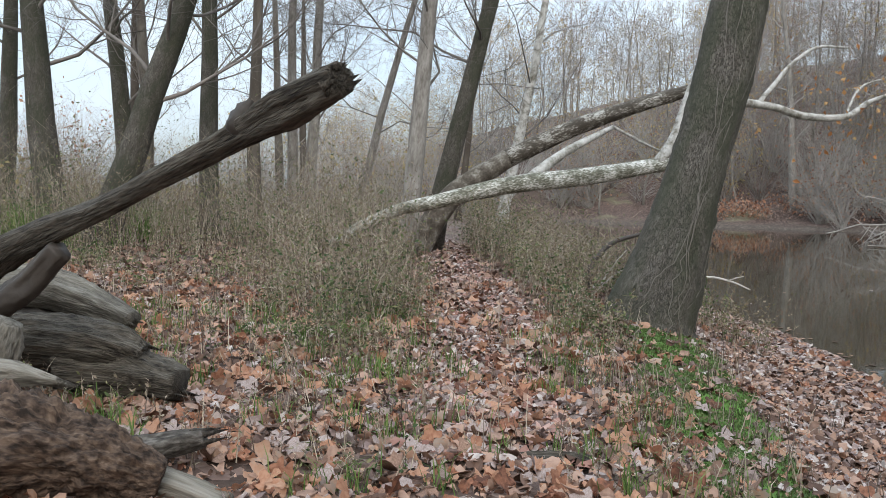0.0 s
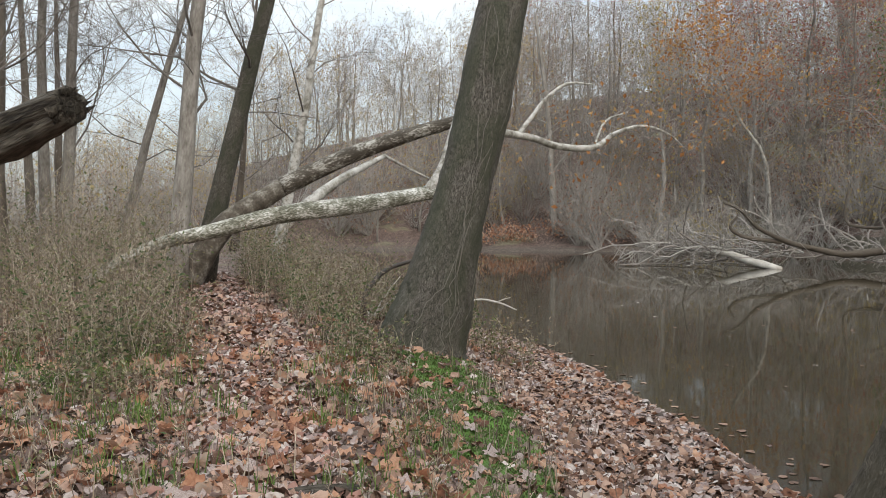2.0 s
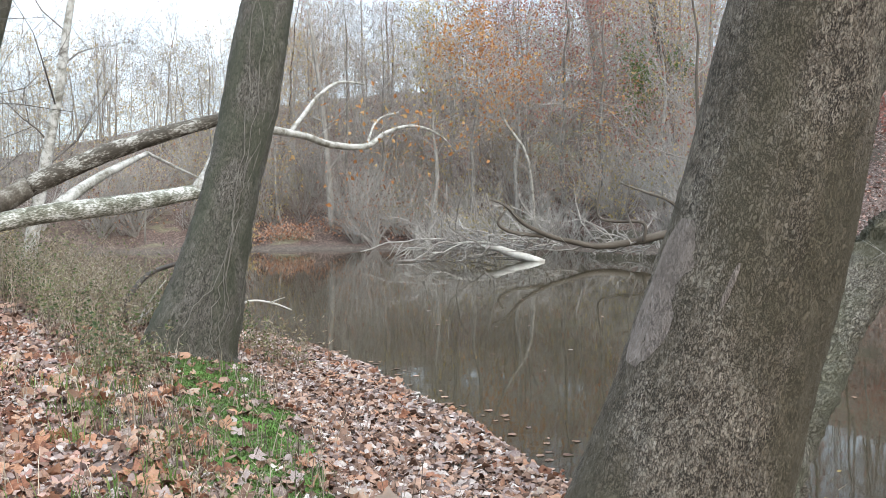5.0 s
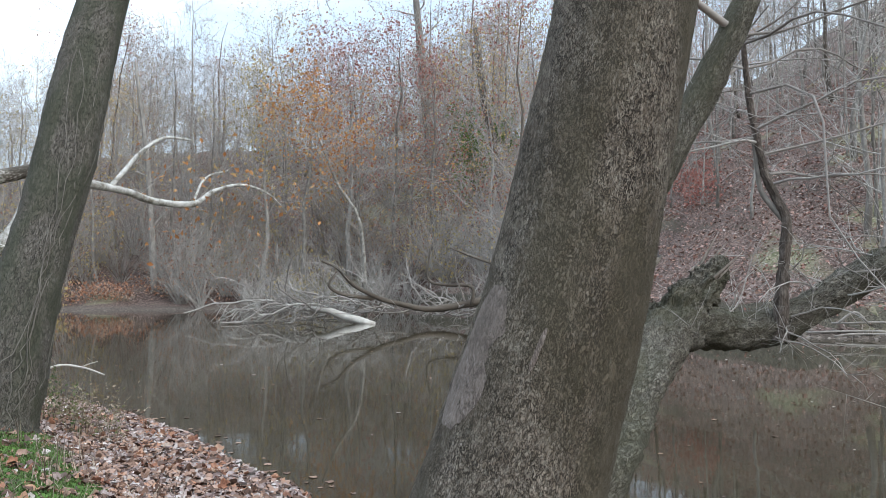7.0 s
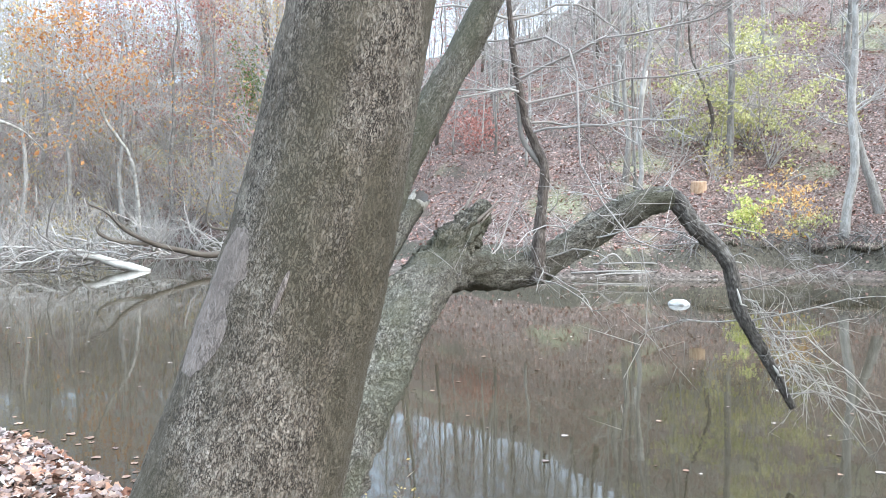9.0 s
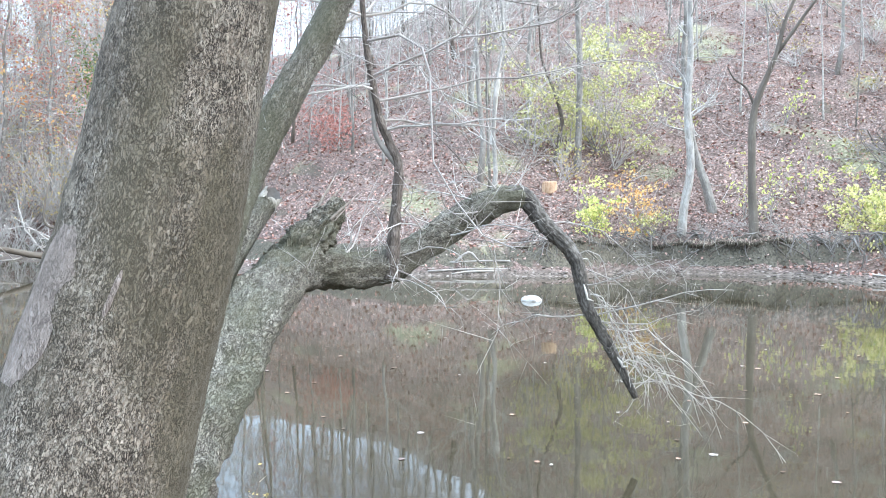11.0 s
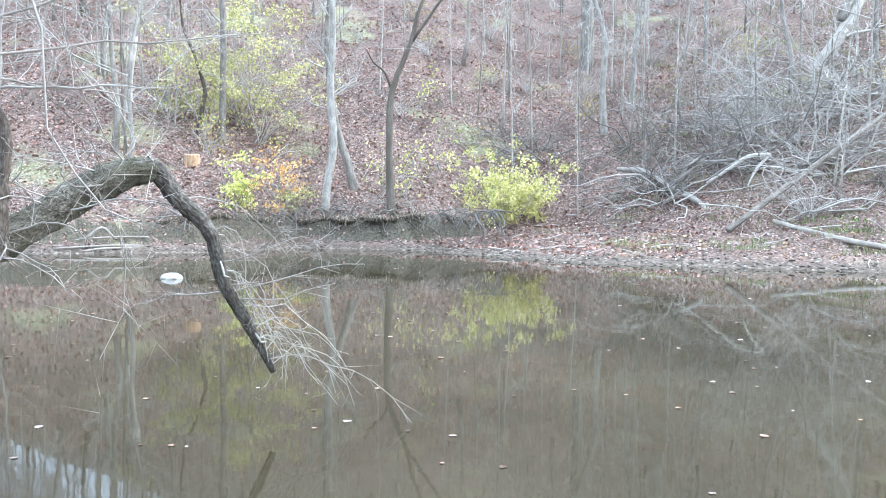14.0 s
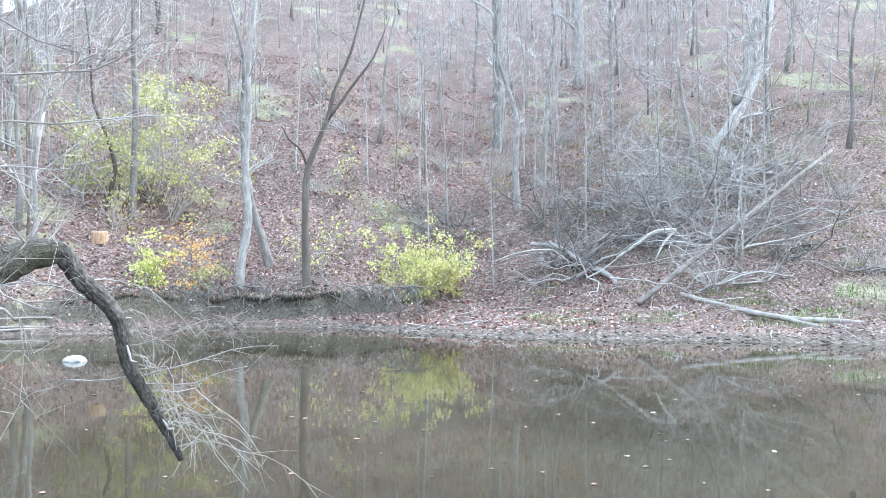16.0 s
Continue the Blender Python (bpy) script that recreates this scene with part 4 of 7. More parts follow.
BARK_ELBOW = plated_bark("pale_lichened_bark", [(0.36, (0.10, 0.086, 0.064)), (0.48, (0.16, 0.142, 0.112)), (0.58, (0.235, 0.215, 0.178)), (0.7, (0.36, 0.338, 0.295))], size=60, stretch=(1, 1, 0.35), depth=0.025, moss=(0.085, 0.082, 0.05), gap=(0.05, 0.043, 0.032), plates=(0.75, 1.3), uneven=0.3, cover=(3.0, 0.42, 0.58, 0.7), flecks=(0.28, 0.26, 0.222))
elbow_tree = thing("fallen_tree", ELBOW[0], "grey tree fallen out over the water, still rooted", "tree")
_, ep, er = trunk_line("trunk", ELBOW, [0.31, 0.29, 0.275, 0.258, 0.243, 0.215, 0.168, 0.162, 0.16, 0.145, 0.105], BARK_ELBOW, elbow_tree, ELBOW[0], 44, rough=0.015, flute=0.05, steps=14, gnarl=0.2, grain=10, along=0.4)
LIMB_BARK = material("dark_peeling_bark", [(0.38, (0.03, 0.026, 0.022)), (0.5, (0.078, 0.068, 0.058)), (0.62, (0.18, 0.165, 0.148))], scale=14, bump=1.0, bump_scale=60, stretch=(1, 1, 0.4), fine=0.5, coords="Grain")
limb_ob, lp, lr = trunk_line("limb", LIMB, [0.098, 0.095, 0.085, 0.074, 0.066, 0.057, 0.036], LIMB_BARK, elbow_tree, ELBOW[0], 36, label="dark limb bent down to the water", rough=0.03, gnarl=0.2, grain=30, along=1.0, steps=18)
_, sp, sr = trunk_line("sprout", SPROUT, [0.10, 0.075, 0.05, 0.045, 0.042, 0.038, 0.034, 0.03, 0.024, 0.014], BARK_SPROUT, elbow_tree, ELBOW[0], 20, gnarl=0.22, grain=26, along=0.5, steps=14)
STEM = [(4.18, 3.35, 1.2), (5.1, 3.81, 1.81), (5.89, 4.1, 2.59), (6.26, 3.96, 3.28), (6.7, 3.71, 4.15), (7.12, 3.5, 5.12), (7.88, 3.19, 7.16)]
_, tp, tr = trunk_line("stem", STEM, [0.17, 0.165, 0.155, 0.145, 0.13, 0.11, 0.06], BARK_ELBOW, elbow_tree, ELBOW[0], 36, label="pale slanting stem", steps=12, rough=0.01, gnarl=0.12, grain=14, along=0.3)
limbs_on(elbow_tree, tp, tr, 5, 0.62, 2.6, TWIG, 0.005)
for a, f, ln, up in ((-0.3, 0.55, 2.6, 0.2), (-0.9, 0.62, 2.8, 0.12), (-1.5, 0.7, 2.6, 0.3), (0.5, 0.75, 1.6, 0.4), (3.0, 0.66, 1.4, 0.1), (2.2, 0.68, 1.2, 0.05), (-0.6, 0.85, 2.4, 0.5), (-1.2, 0.92, 2.8, 0.25), (0.2, 0.95, 1.6, 0.7), (-1.7, 0.5, 1.5, 0.5), (-1.4, 0.8, 3.2, 0.1), (-1.9, 0.9, 2.4, 0.4), (2.6, 0.85, 1.6, 0.5)):
    i = int(f * (len(sp) - 1))
    line = wander(rng, sp[i], (math.cos(a), math.sin(a), up), ln, 8, 0.2, -0.012)
    s = Shape()
    radii = np.linspace(0.014, 0.0045, 9)
    s.tube(line, radii, 6, cap=False)
    twiggy(s, rng, line, radii, ln * 0.9, 6, 6, 2, 0.0038, None, 0.05)
    part("branch", s, TWIG_PALE if ln < 2 else TWIG, elbow_tree)
# fine twigs fanning from the bent limb down to the water
for k in range(22):
    f = 0.5 + 0.48 * k / 21
    i = int(f * (len(lp) - 1))
    end = np.array([8.5 + 1.9 * rng.random(), 0.0 + 1.75 * rng.random() ** 0.8, 0.04 + 0.25 * rng.random()]) - ELBOW[0]
    h = np.linspace(0, 1, 8)[:, None]
    line = lp[i] + (end - lp[i]) * h * (0.45 + 0.55 * rng.random()) + np.array([0, 0, 0.12 + 0.25 * rng.random()]) * np.sin(math.pi * h)
    line[1:] += 0.05 * np.cumsum(rng.standard_normal((7, 3)), 0)
    line[:, 2] = np.maximum(line[:, 2], 0.02 - ELBOW[0][2])
    s = Shape()
    s.tube(line, np.linspace(0.0065, 0.003, 8), 5, cap=False)
    spray(s, rng, line, 7, 0.26, 0.0035, 2, -0.15)
    tagged(part("twig", s, TWIG if k % 3 else TWIG_PALE, elbow_tree), kind="stuff")
for k in range(7):
    i = int((0.15 + 0.6 * rng.random()) * (len(lp) - 1))
    line = wander(rng, lp[i], (0.3 * rng.standard_normal(), -1.0 if k < 4 else 1.0, 0.1 + 0.3 * rng.random()), 0.8 + 0.7 * rng.random(), 6, 0.16, -0.03)
    s = Shape()
    s.tube(line, np.linspace(0.009, 0.003, 7), 5, cap=False)
    spray(s, rng, line, 8, 0.3, 0.004, 2, 0.0)
    tagged(part("twig", s, TWIG, elbow_tree), kind="stuff")
for f, ln in ((0.62, 0.16), (0.86, 0.12)):
    p, out = on_trunk(lp, lr, f, (-0.8, -0.6, 0.1), 0.004)
    s = Shape()
    i = int(f * (len(lp) - 1))
    run = unit(lp[i + 1] - lp[i])
    s.tube([p - 0.5 * ln * run, p + 0.012 * out, p + 0.5 * ln * run + 0.02 * out, p + 0.8 * ln * run + (0.02, -0.05, 0.03)], [0.005, 0.013, 0.011, 0.004], 6, rough=0.2, rng=rng)
    part("peel", s, DRIFTWOOD, limb_ob, "pale peeling strip of wood")
for k in range(26):
    i = int((0.5 + 0.48 * rng.random()) * (len(ep) - 1))
    line = wander(rng, ep[i], (rng.standard_normal(), rng.standard_normal(), 0.5), 0.5 + 0.9 * rng.random(), 6, 0.25, -0.02)
    s = Shape()
    s.tube(line, np.linspace(0.010, 0.003, 7), 5, cap=False)
    spray(s, rng, line, 7, 0.3, 0.004, 2, 0.05)
    tagged(part("twig", s, TWIG if k % 3 else TWIG_PALE, elbow_tree), kind="stuff")
ragged_stub, _, _ = trunk_line("stub", [(6.12, 3.88, 1.82), (6.37, 3.79, 2.13), (6.56, 3.7, 2.33), (6.69, 3.63, 2.51)], [0.2, 0.17, 0.12, 0.05], BARK_ELBOW, elbow_tree, ELBOW[0], 44, label="ragged broken top of the old trunk", steps=14, rough=0.05, gnarl=0.5, grain=16, along=0.25)
s = Shape()
for k in range(9):
    p = np.subtract((6.56, 3.7, 2.33), ELBOW[0]) + 0.07 * rng.standard_normal(3)
    spike(s, p, p + np.subtract((6.69, 3.63, 2.51), (6.37, 3.79, 2.13)) * (0.25 + 0.45 * rng.random()) + 0.04 * rng.standard_normal(3), 0.022)
tagged(part("splinter", s, POLE_BARK, ragged_stub, "grey splintered wood"), kind="stuff")
trunk_line("stem", [(7.54, 3.51, 2.85), (7.5, 3.6, 2.97), (7.44, 3.7, 3.15), (7.43, 3.73, 3.39), (7.41, 3.76, 3.61)], [0.03, 0.028, 0.024, 0.02, 0.012], BARK_GREY, elbow_tree, ELBOW[0], 10, label="thin pale side stem", steps=5)
# broken hollow stub
STUB = [(5.5, 4.2, 1.45), (5.9, 4.41, 1.75), (6.36, 4.46, 2.15), (6.61, 4.46, 2.39), (6.84, 4.46, 2.58)]
tip, back = np.subtract(STUB[-1], ELBOW[0]), np.subtract(STUB[-2], ELBOW[0])
d = (tip - back) / np.linalg.norm(tip - back)
hollow_stub, _, _ = trunk_line("stub", STUB[:-1] + [tuple(np.add(ELBOW[0], tip - 0.14 * d))], [0.14, 0.13, 0.115, 0.105, 0.10], BARK_ELBOW, elbow_tree, ELBOW[0], 28, rough=0.02, label="pale broken stub with a dark hollow", gnarl=0.1, grain=14)
toward = np.array([-0.8, -0.6, 0.0])
w = toward - d * (toward @ d)
w /= np.linalg.norm(w)
u = np.cross(d, w)
m = 28
turn = np.linspace(0, 2 * math.pi, m, endpoint=False)
ring = np.cos(turn)[:, None] * w + np.sin(turn)[:, None] * u
torn = (0.02 - 0.13 * np.cos(turn) + 0.022 * rng.standard_normal(m))[:, None]
hoop = [[k * m + j, k * m + (j + 1) % m, (k + 1) * m + (j + 1) % m, (k + 1) * m + j] for k in range(2) for j in range(m)]
s = Shape()
s.add(np.concatenate([tip - 0.16 * d + 0.102 * ring, tip + 0.098 * ring + d * (torn - 0.03), tip + 0.08 * ring + d * torn]), hoop)
part("rim", s, SLABWOOD, hollow_stub, "splintered pale wood round the hollow")
s = Shape()
s.add(np.concatenate([tip + 0.08 * ring + d * torn, tip + 0.07 * ring + d * (torn - 0.12), tip - 0.13 * d + 0.04 * ring]), hoop + [[2 * m + j for j in range(m)]])
part("hollow", s, WETWOOD, hollow_stub, "dark hollow in the stub")

# propped dead log and the rotten pile below it
DEADLOG = [(-3.34, 5.47, 1.58), (-2.84, 5.18, 1.8), (-2.39, 4.89, 1.99), (-1.88, 4.55, 2.17), (-1.36, 4.17, 2.37), (-0.94, 3.83, 2.54), (-0.66, 3.58, 2.65), (-0.41, 3.34, 2.74)]
dead_log = thing("dead_log", DEADLOG[0], "weathered grey dead log propped up at a slant", "log")
_, dp, dr = trunk_line("trunk", DEADLOG, [0.135, 0.112, 0.085, 0.062, 0.058, 0.064, 0.086, 0.068], DEADWOOD, dead_log, DEADLOG[0], 48, rough=0.008, flute=0.05, gnarl=0.2, grain=20, along=0.07)
s = Shape()
d = (dp[-1] - dp[-4]) / np.linalg.norm(dp[-1] - dp[-4])
for k in range(16):
    a, q = 6.28 * k / 16, 0.03 + 0.035 * rng.random()
    u = np.cross(d, (0, 0, 1))
    w = np.cross(d, u)
    p = dp[-1] + q * (math.cos(a) * u + math.sin(a) * w) - 0.05 * d
    spike(s, p, p + d * (0.06 + 0.07 * rng.random()), 0.026)
tagged(part("splinter", s, DEADWOOD, dead_log), kind="stuff")
s = Shape()
knob, _ = on_trunk(dp, dr, 0.74, (-0.35, -0.1, 1), -0.01)
turn = np.linspace(0, math.pi, 7)
s.tube([knob + 0.08 * np.array([-0.5 * math.cos(q), 0, -math.cos(q)]) for q in turn], [0.08 * (0.75 + 0.25 * math.cos(2 * q)) * max(1.25 * math.sin(q) - 0.2 * q, 0.05) + 0.008 for q in turn], 14, rough=0.22, rng=rng)
part("knob", s, WETWOOD, dead_log, "dark knotty burl")
for line, radii, mat, lab in (
    ([(-2.87, 4.85, 1.33), (-2.67, 4.86, 1.53), (-2.42, 4.82, 1.7), (-2.16, 4.74, 1.94)], [0.10, 0.09, 0.085, 0.06], WETWOOD, "dark split prop under the log"),):
    trunk_line("prop", line, radii, mat, dead_log, DEADLOG[0], 36, rough=0.01, label=lab, steps=14, gnarl=0.25, grain=18, along=0.1)


def log_thing(label, line, radii, mat, sides=18, rough=0.05, flute=0.08, splinters=4, gnarl=0.2, grain=16, along=0.08, steps=16):
    root = thing("rotten_log", line[0], label, "log", "rotten log pile")
    _, p, r = trunk_line("trunk", line, radii, mat, root, line[0], max(sides, 48), rough=rough * 0.15, flute=flute, steps=steps, gnarl=gnarl, grain=grain, along=along)
    d = (p[-1] - p[-3]) / np.linalg.norm(p[-1] - p[-3])
    s = Shape()
    for k in range(splinters):
        a, q = 6.28 * rng.random(), r[-1] * (0.4 + 0.55 * rng.random())
        u = np.cross(d, (0, 0, 1))
        u /= np.linalg.norm(u)
        w = np.cross(d, u)
        c = p[-1] + q * (math.cos(a) * u + math.sin(a) * w) - 0.06 * d
        spike(s, c, c + d * (0.08 + 0.12 * rng.random()), 0.03)
    if splinters:
        tagged(part("splinter", s, mat, root), kind="stuff")
    return root


log_thing("grey weathered log with a dark rotten end", [(-3.46, 6.07, 1.58), (-2.83, 5.97, 1.54), (-2.47, 5.86, 1.47), (-2.13, 5.75, 1.37)], [0.17, 0.16, 0.13, 0.08], GREYWOOD)
log_thing("dark fallen log under the pile", [(-3.39, 5.94, 1.15), (-2.83, 5.94, 1.2), (-2.3, 5.84, 1.11)], [0.26, 0.26, 0.18], WETWOOD)
log_thing("furrowed dark rotting log on fallen leaves", [(-3.02, 5.55, 1.28), (-2.52, 5.45, 1.28), (-2.11, 5.34, 1.25), (-1.92, 5.34, 1.19)], [0.16, 0.16, 0.15, 0.11], DEADWOOD, gnarl=0.24)
log_thing("broken rotting log end sunk in leaves", [(-2.44, 5.43, 1.11), (-2.0, 5.33, 1.1), (-1.64, 5.23, 1.06)], [0.16, 0.16, 0.10], DEADWOOD, gnarl=0.28)
log_thing("pale smooth stump end of a dead trunk", [(-2.6, 4.53, 1.14), (-2.45, 4.55, 1.39), (-2.37, 4.56, 1.55)], [0.16, 0.15, 0.08], SLABWOOD, splinters=0, gnarl=0.12)
log_thing("crumbling reddish-brown rotten log", [(-2.26, 3.68, 1.13), (-1.86, 3.68, 1.11), (-1.55, 3.73, 1.05), (-1.27, 3.77, 0.96)], [0.27, 0.25, 0.19, 0.09], ROTWOOD, 110, 0.03, 0.1, 0, gnarl=0.3, grain=9, along=0.45, steps=30)
log_thing("splintered grey slab lying over rotten wood", [(-2.37, 4.15, 1.37), (-2.15, 4.15, 1.36), (-1.92, 4.15, 1.32)], [0.075, 0.065, 0.02], SLABWOOD, gnarl=0.25)
log_thing("short pale dead limb on the ground", [(-1.6, 3.85, 0.93), (-1.3, 3.88, 0.90), (-0.98, 3.8, 0.83)], [0.08, 0.08, 0.06], SLABWOOD, 12, splinters=0)
log_thing("dark broken branch stub among leaves", [(-1.5, 4.05, 1.0), (-1.3, 4.08, 1.04), (-1.16, 4.08, 1.07)], [0.07, 0.06, 0.045], LIMB_BARK, 10, splinters=6)
log_thing("grey root lying half buried in leaves", [(0.1, 4.6, 0.74), (0.45, 4.75, 0.76), (0.85, 4.8, 0.73), (1.2, 4.65, 0.66)], [0.03, 0.05, 0.06, 0.03], DEADWOOD, 12, splinters=0)

# fallen white sycamore beyond the leaning tree
BARK_MOTTLED = material("mottled_sycamore_bark", [(0.42, (0.11, 0.105, 0.078)), (0.47, (0.21, 0.205, 0.16)), (0.53, (0.33, 0.325, 0.28)), (0.57, (0.60, 0.59, 0.55)), (0.68, (0.70, 0.69, 0.66))], scale=5.0, bump=0.5, bump_scale=34, fine=0.5, stretch=(1, 1, 0.5), coords="Grain")
BARK_BLOTCHED = material("blotched_sycamore_bark", [(0.44, (0.075, 0.063, 0.05)), (0.52, (0.15, 0.132, 0.108)), (0.56, (0.34, 0.32, 0.285)), (0.66, (0.58, 0.565, 0.53))], scale=5.0, bump=0.5, bump_scale=30, fine=0.45, stretch=(1, 1, 0.5), coords="Grain")
BARK_PATCHY = material("patchy_sycamore_bark", [(0.40, (0.07, 0.058, 0.046)), (0.52, (0.13, 0.112, 0.09)), (0.60, (0.24, 0.22, 0.19)), (0.72, (0.44, 0.42, 0.39))], scale=4.0, bump=0.5, bump_scale=22, fine=0.3, bump_dist=0.015)
WHITE_LOG = [(-2.3, 16.9, 1.2), (-1.1, 17.0, 1.84), (-0.04, 17.03, 2.12), (1.35, 17.35, 2.46), (3.03, 17.66, 2.68), (4.79, 18.08, 2.99)]
DARK_LOG = [(-0.6, 19.6, 0.9), (0.21, 19.55, 2.2), (1.51, 19.6, 3.11), (3.04, 19.45, 3.84), (4.27, 19.17, 4.29), (5.48, 19.0, 4.67), (6.7, 19.18, 4.46), (7.67, 19.68, 4.4), (8.54, 20.17, 4.26), (9.55, 20.17, 4.25), (10.3, 20.5, 4.66), (11.23, 20.71, 4.91), (12.2, 21.0, 4.75), (13.0, 21.3, 4.3)]
white_tree = thing("fallen_tree", DARK_LOG[0], "white-barked sycamore leaning down over the water", "tree")
trunk_line("trunk", DARK_LOG[:3], [0.30, 0.26, 0.22], BARK_PATCHY, white_tree, DARK_LOG[0], 16, label="dark flaking lower trunk", gnarl=0.08, grain=6)
trunk_line("trunk", DARK_LOG[2:6], [0.22, 0.19, 0.165, 0.135], BARK_BLOTCHED, white_tree, DARK_LOG[0], 16, label="dark trunk blotched with white", gnarl=0.08, grain=6)
_, wp, wr = trunk_line("trunk", DARK_LOG[5:], [0.13, 0.1, 0.085, 0.09, 0.08, 0.055, 0.04, 0.03, 0.012], BARK_WHITE, white_tree, DARK_LOG[0], 14)
for line, r0 in (([(7.16, 19.38, 4.42), (7.62, 19.61, 4.91), (8.08, 19.85, 5.4), (8.76, 20.08, 5.85), (9.6, 20.3, 5.9)], 0.06), ([(9.55, 20.17, 4.25), (10.1, 20.6, 5.0), (10.9, 20.9, 5.3)], 0.035),
                 ([(1.65, 17.45, 2.5), (2.58, 17.9, 3.18), (3.69, 18.44, 3.78)], 0.12), ([(3.69, 18.44, 3.78), (4.3, 18.6, 3.5), (4.9, 18.7, 3.25)], 0.035), ([(4.55, 18.0, 2.95), (4.92, 18.1, 3.5), (5.16, 18.2, 4.2), (5.4, 18.3, 5.0)], 0.13),
                 ([(4.0, 19.2, 4.2), (4.1, 19.3, 4.7), (4.05, 19.3, 5.2)], 0.03)):
    _, q, qr = trunk_line("limb", line, [r0, r0 * 0.9, r0 * 0.7, r0 * 0.4], BARK_WHITE, white_tree, DARK_LOG[0], 10, steps=5)
    if r0 < 0.1:
        s = Shape()
        spray(s, rng, q, 8, 0.6, 0.008, 2, 0.1)
        tagged(part("twig", s, TWIG_PALE, white_tree), kind="stuff")
s = Shape()
spray(s, rng, wp[8:], 46, 0.8, 0.009, 3, 0.0, (tips := []))
tagged(part("twig", s, TWIG_PALE, white_tree), kind="stuff")
cloud = Shape()
leaf_cloud(cloud, rng, tips, 150, 0.14, 0.4)
part("foliage", cloud, LEAF_ORANGE, white_tree, "a few orange leaves", smooth=False)
white_log = thing("fallen_log", WHITE_LOG[0], "mottled white sycamore log lying across the weeds", "log")
trunk_line("trunk", WHITE_LOG, [0.10, 0.12, 0.15, 0.18, 0.19, 0.15], BARK_MOTTLED, white_log, WHITE_LOG[0], 16)
# dead sticks by the water behind the leaning tree
stick = thing("dead_branch", (5.15, 16.42, 0.4), "pale forked stick standing out of the water", "branch")
trunk_line("stick", [(4.6, 16.7, 0.35), (5.15, 16.42, 0.70), (5.55, 16.12, 0.68), (5.82, 15.71, 0.56)], [0.025, 0.022, 0.02, 0.012], DRIFTWOOD, stick, (5.15, 16.42, 0.4), 7)
trunk_line("stick", [(5.53, 16.12, 0.68), (5.65, 16.0, 0.75), (5.77, 15.93, 0.79)], [0.015, 0.012, 0.008], DRIFTWOOD, stick, (5.15, 16.42, 0.4), 6)
bough = thing("dead_branch", (2.48, 13.95, 0.9), "dark curved dead branch in the weeds", "branch")
trunk_line("stick", [(2.44, 13.9, 0.75), (2.48, 13.95, 1.07), (2.66, 14.16, 1.29), (2.98, 14.38, 1.5), (3.6, 14.7, 1.65)], [0.05, 0.05, 0.045, 0.04, 0.03], WETWOOD, bough, (2.48, 13.95, 0.9), 9)
for k in range(9):
    b = (2.55 + 0.5 * rng.random(), 13.9 + 0.6 * rng.random(), 0.62)
    st = thing("stick", b, "pale dry stick piled on the bank", "stick", "dry sticks on the bank")
    s = Shape()
    s.tube(wander(rng, (0, 0, 0), (rng.standard_normal(), rng.standard_normal(), 0.35 * rng.random() + 0.12), 0.9, 4, 0.1), np.linspace(0.022, 0.008, 5), 6)
    part("wood", s, DRIFTWOOD, st)


# ---- grove on the near bank ----
def near_tree_bare(rng, x, y, lean, tall, girth, bark, label, limbs=13, start=0.2, reach=0.24, twig=None, up=0.35):
    """A bare tree near enough to tell its limbs apart."""
    twig = twig or TWIG_DARK
    base = (x, y, z_at(x, y) - 0.1)
    pts, rad = stem(rng, tall, girth, lean, 0.05, 12)
    root = thing("tree", base, label, "tree", "trees in the near grove")
    trunk = Shape()
    trunk.tube(pts, rad, 14, rough=0.02, rng=rng, flute=0.03)
    part("trunk", trunk, bark, root)
    for bl, rr, ln in bough_lines(rng, pts, rad, tall, limbs, start, reach, up):
        s = Shape()
        s.tube(bl, rr * 0.55, 6, cap=False)
        twiggy(s, rng, bl, rr * 0.55, ln, 9, 7, 2, 0.0055, None)
        part("limb", s, twig, root)
    return root


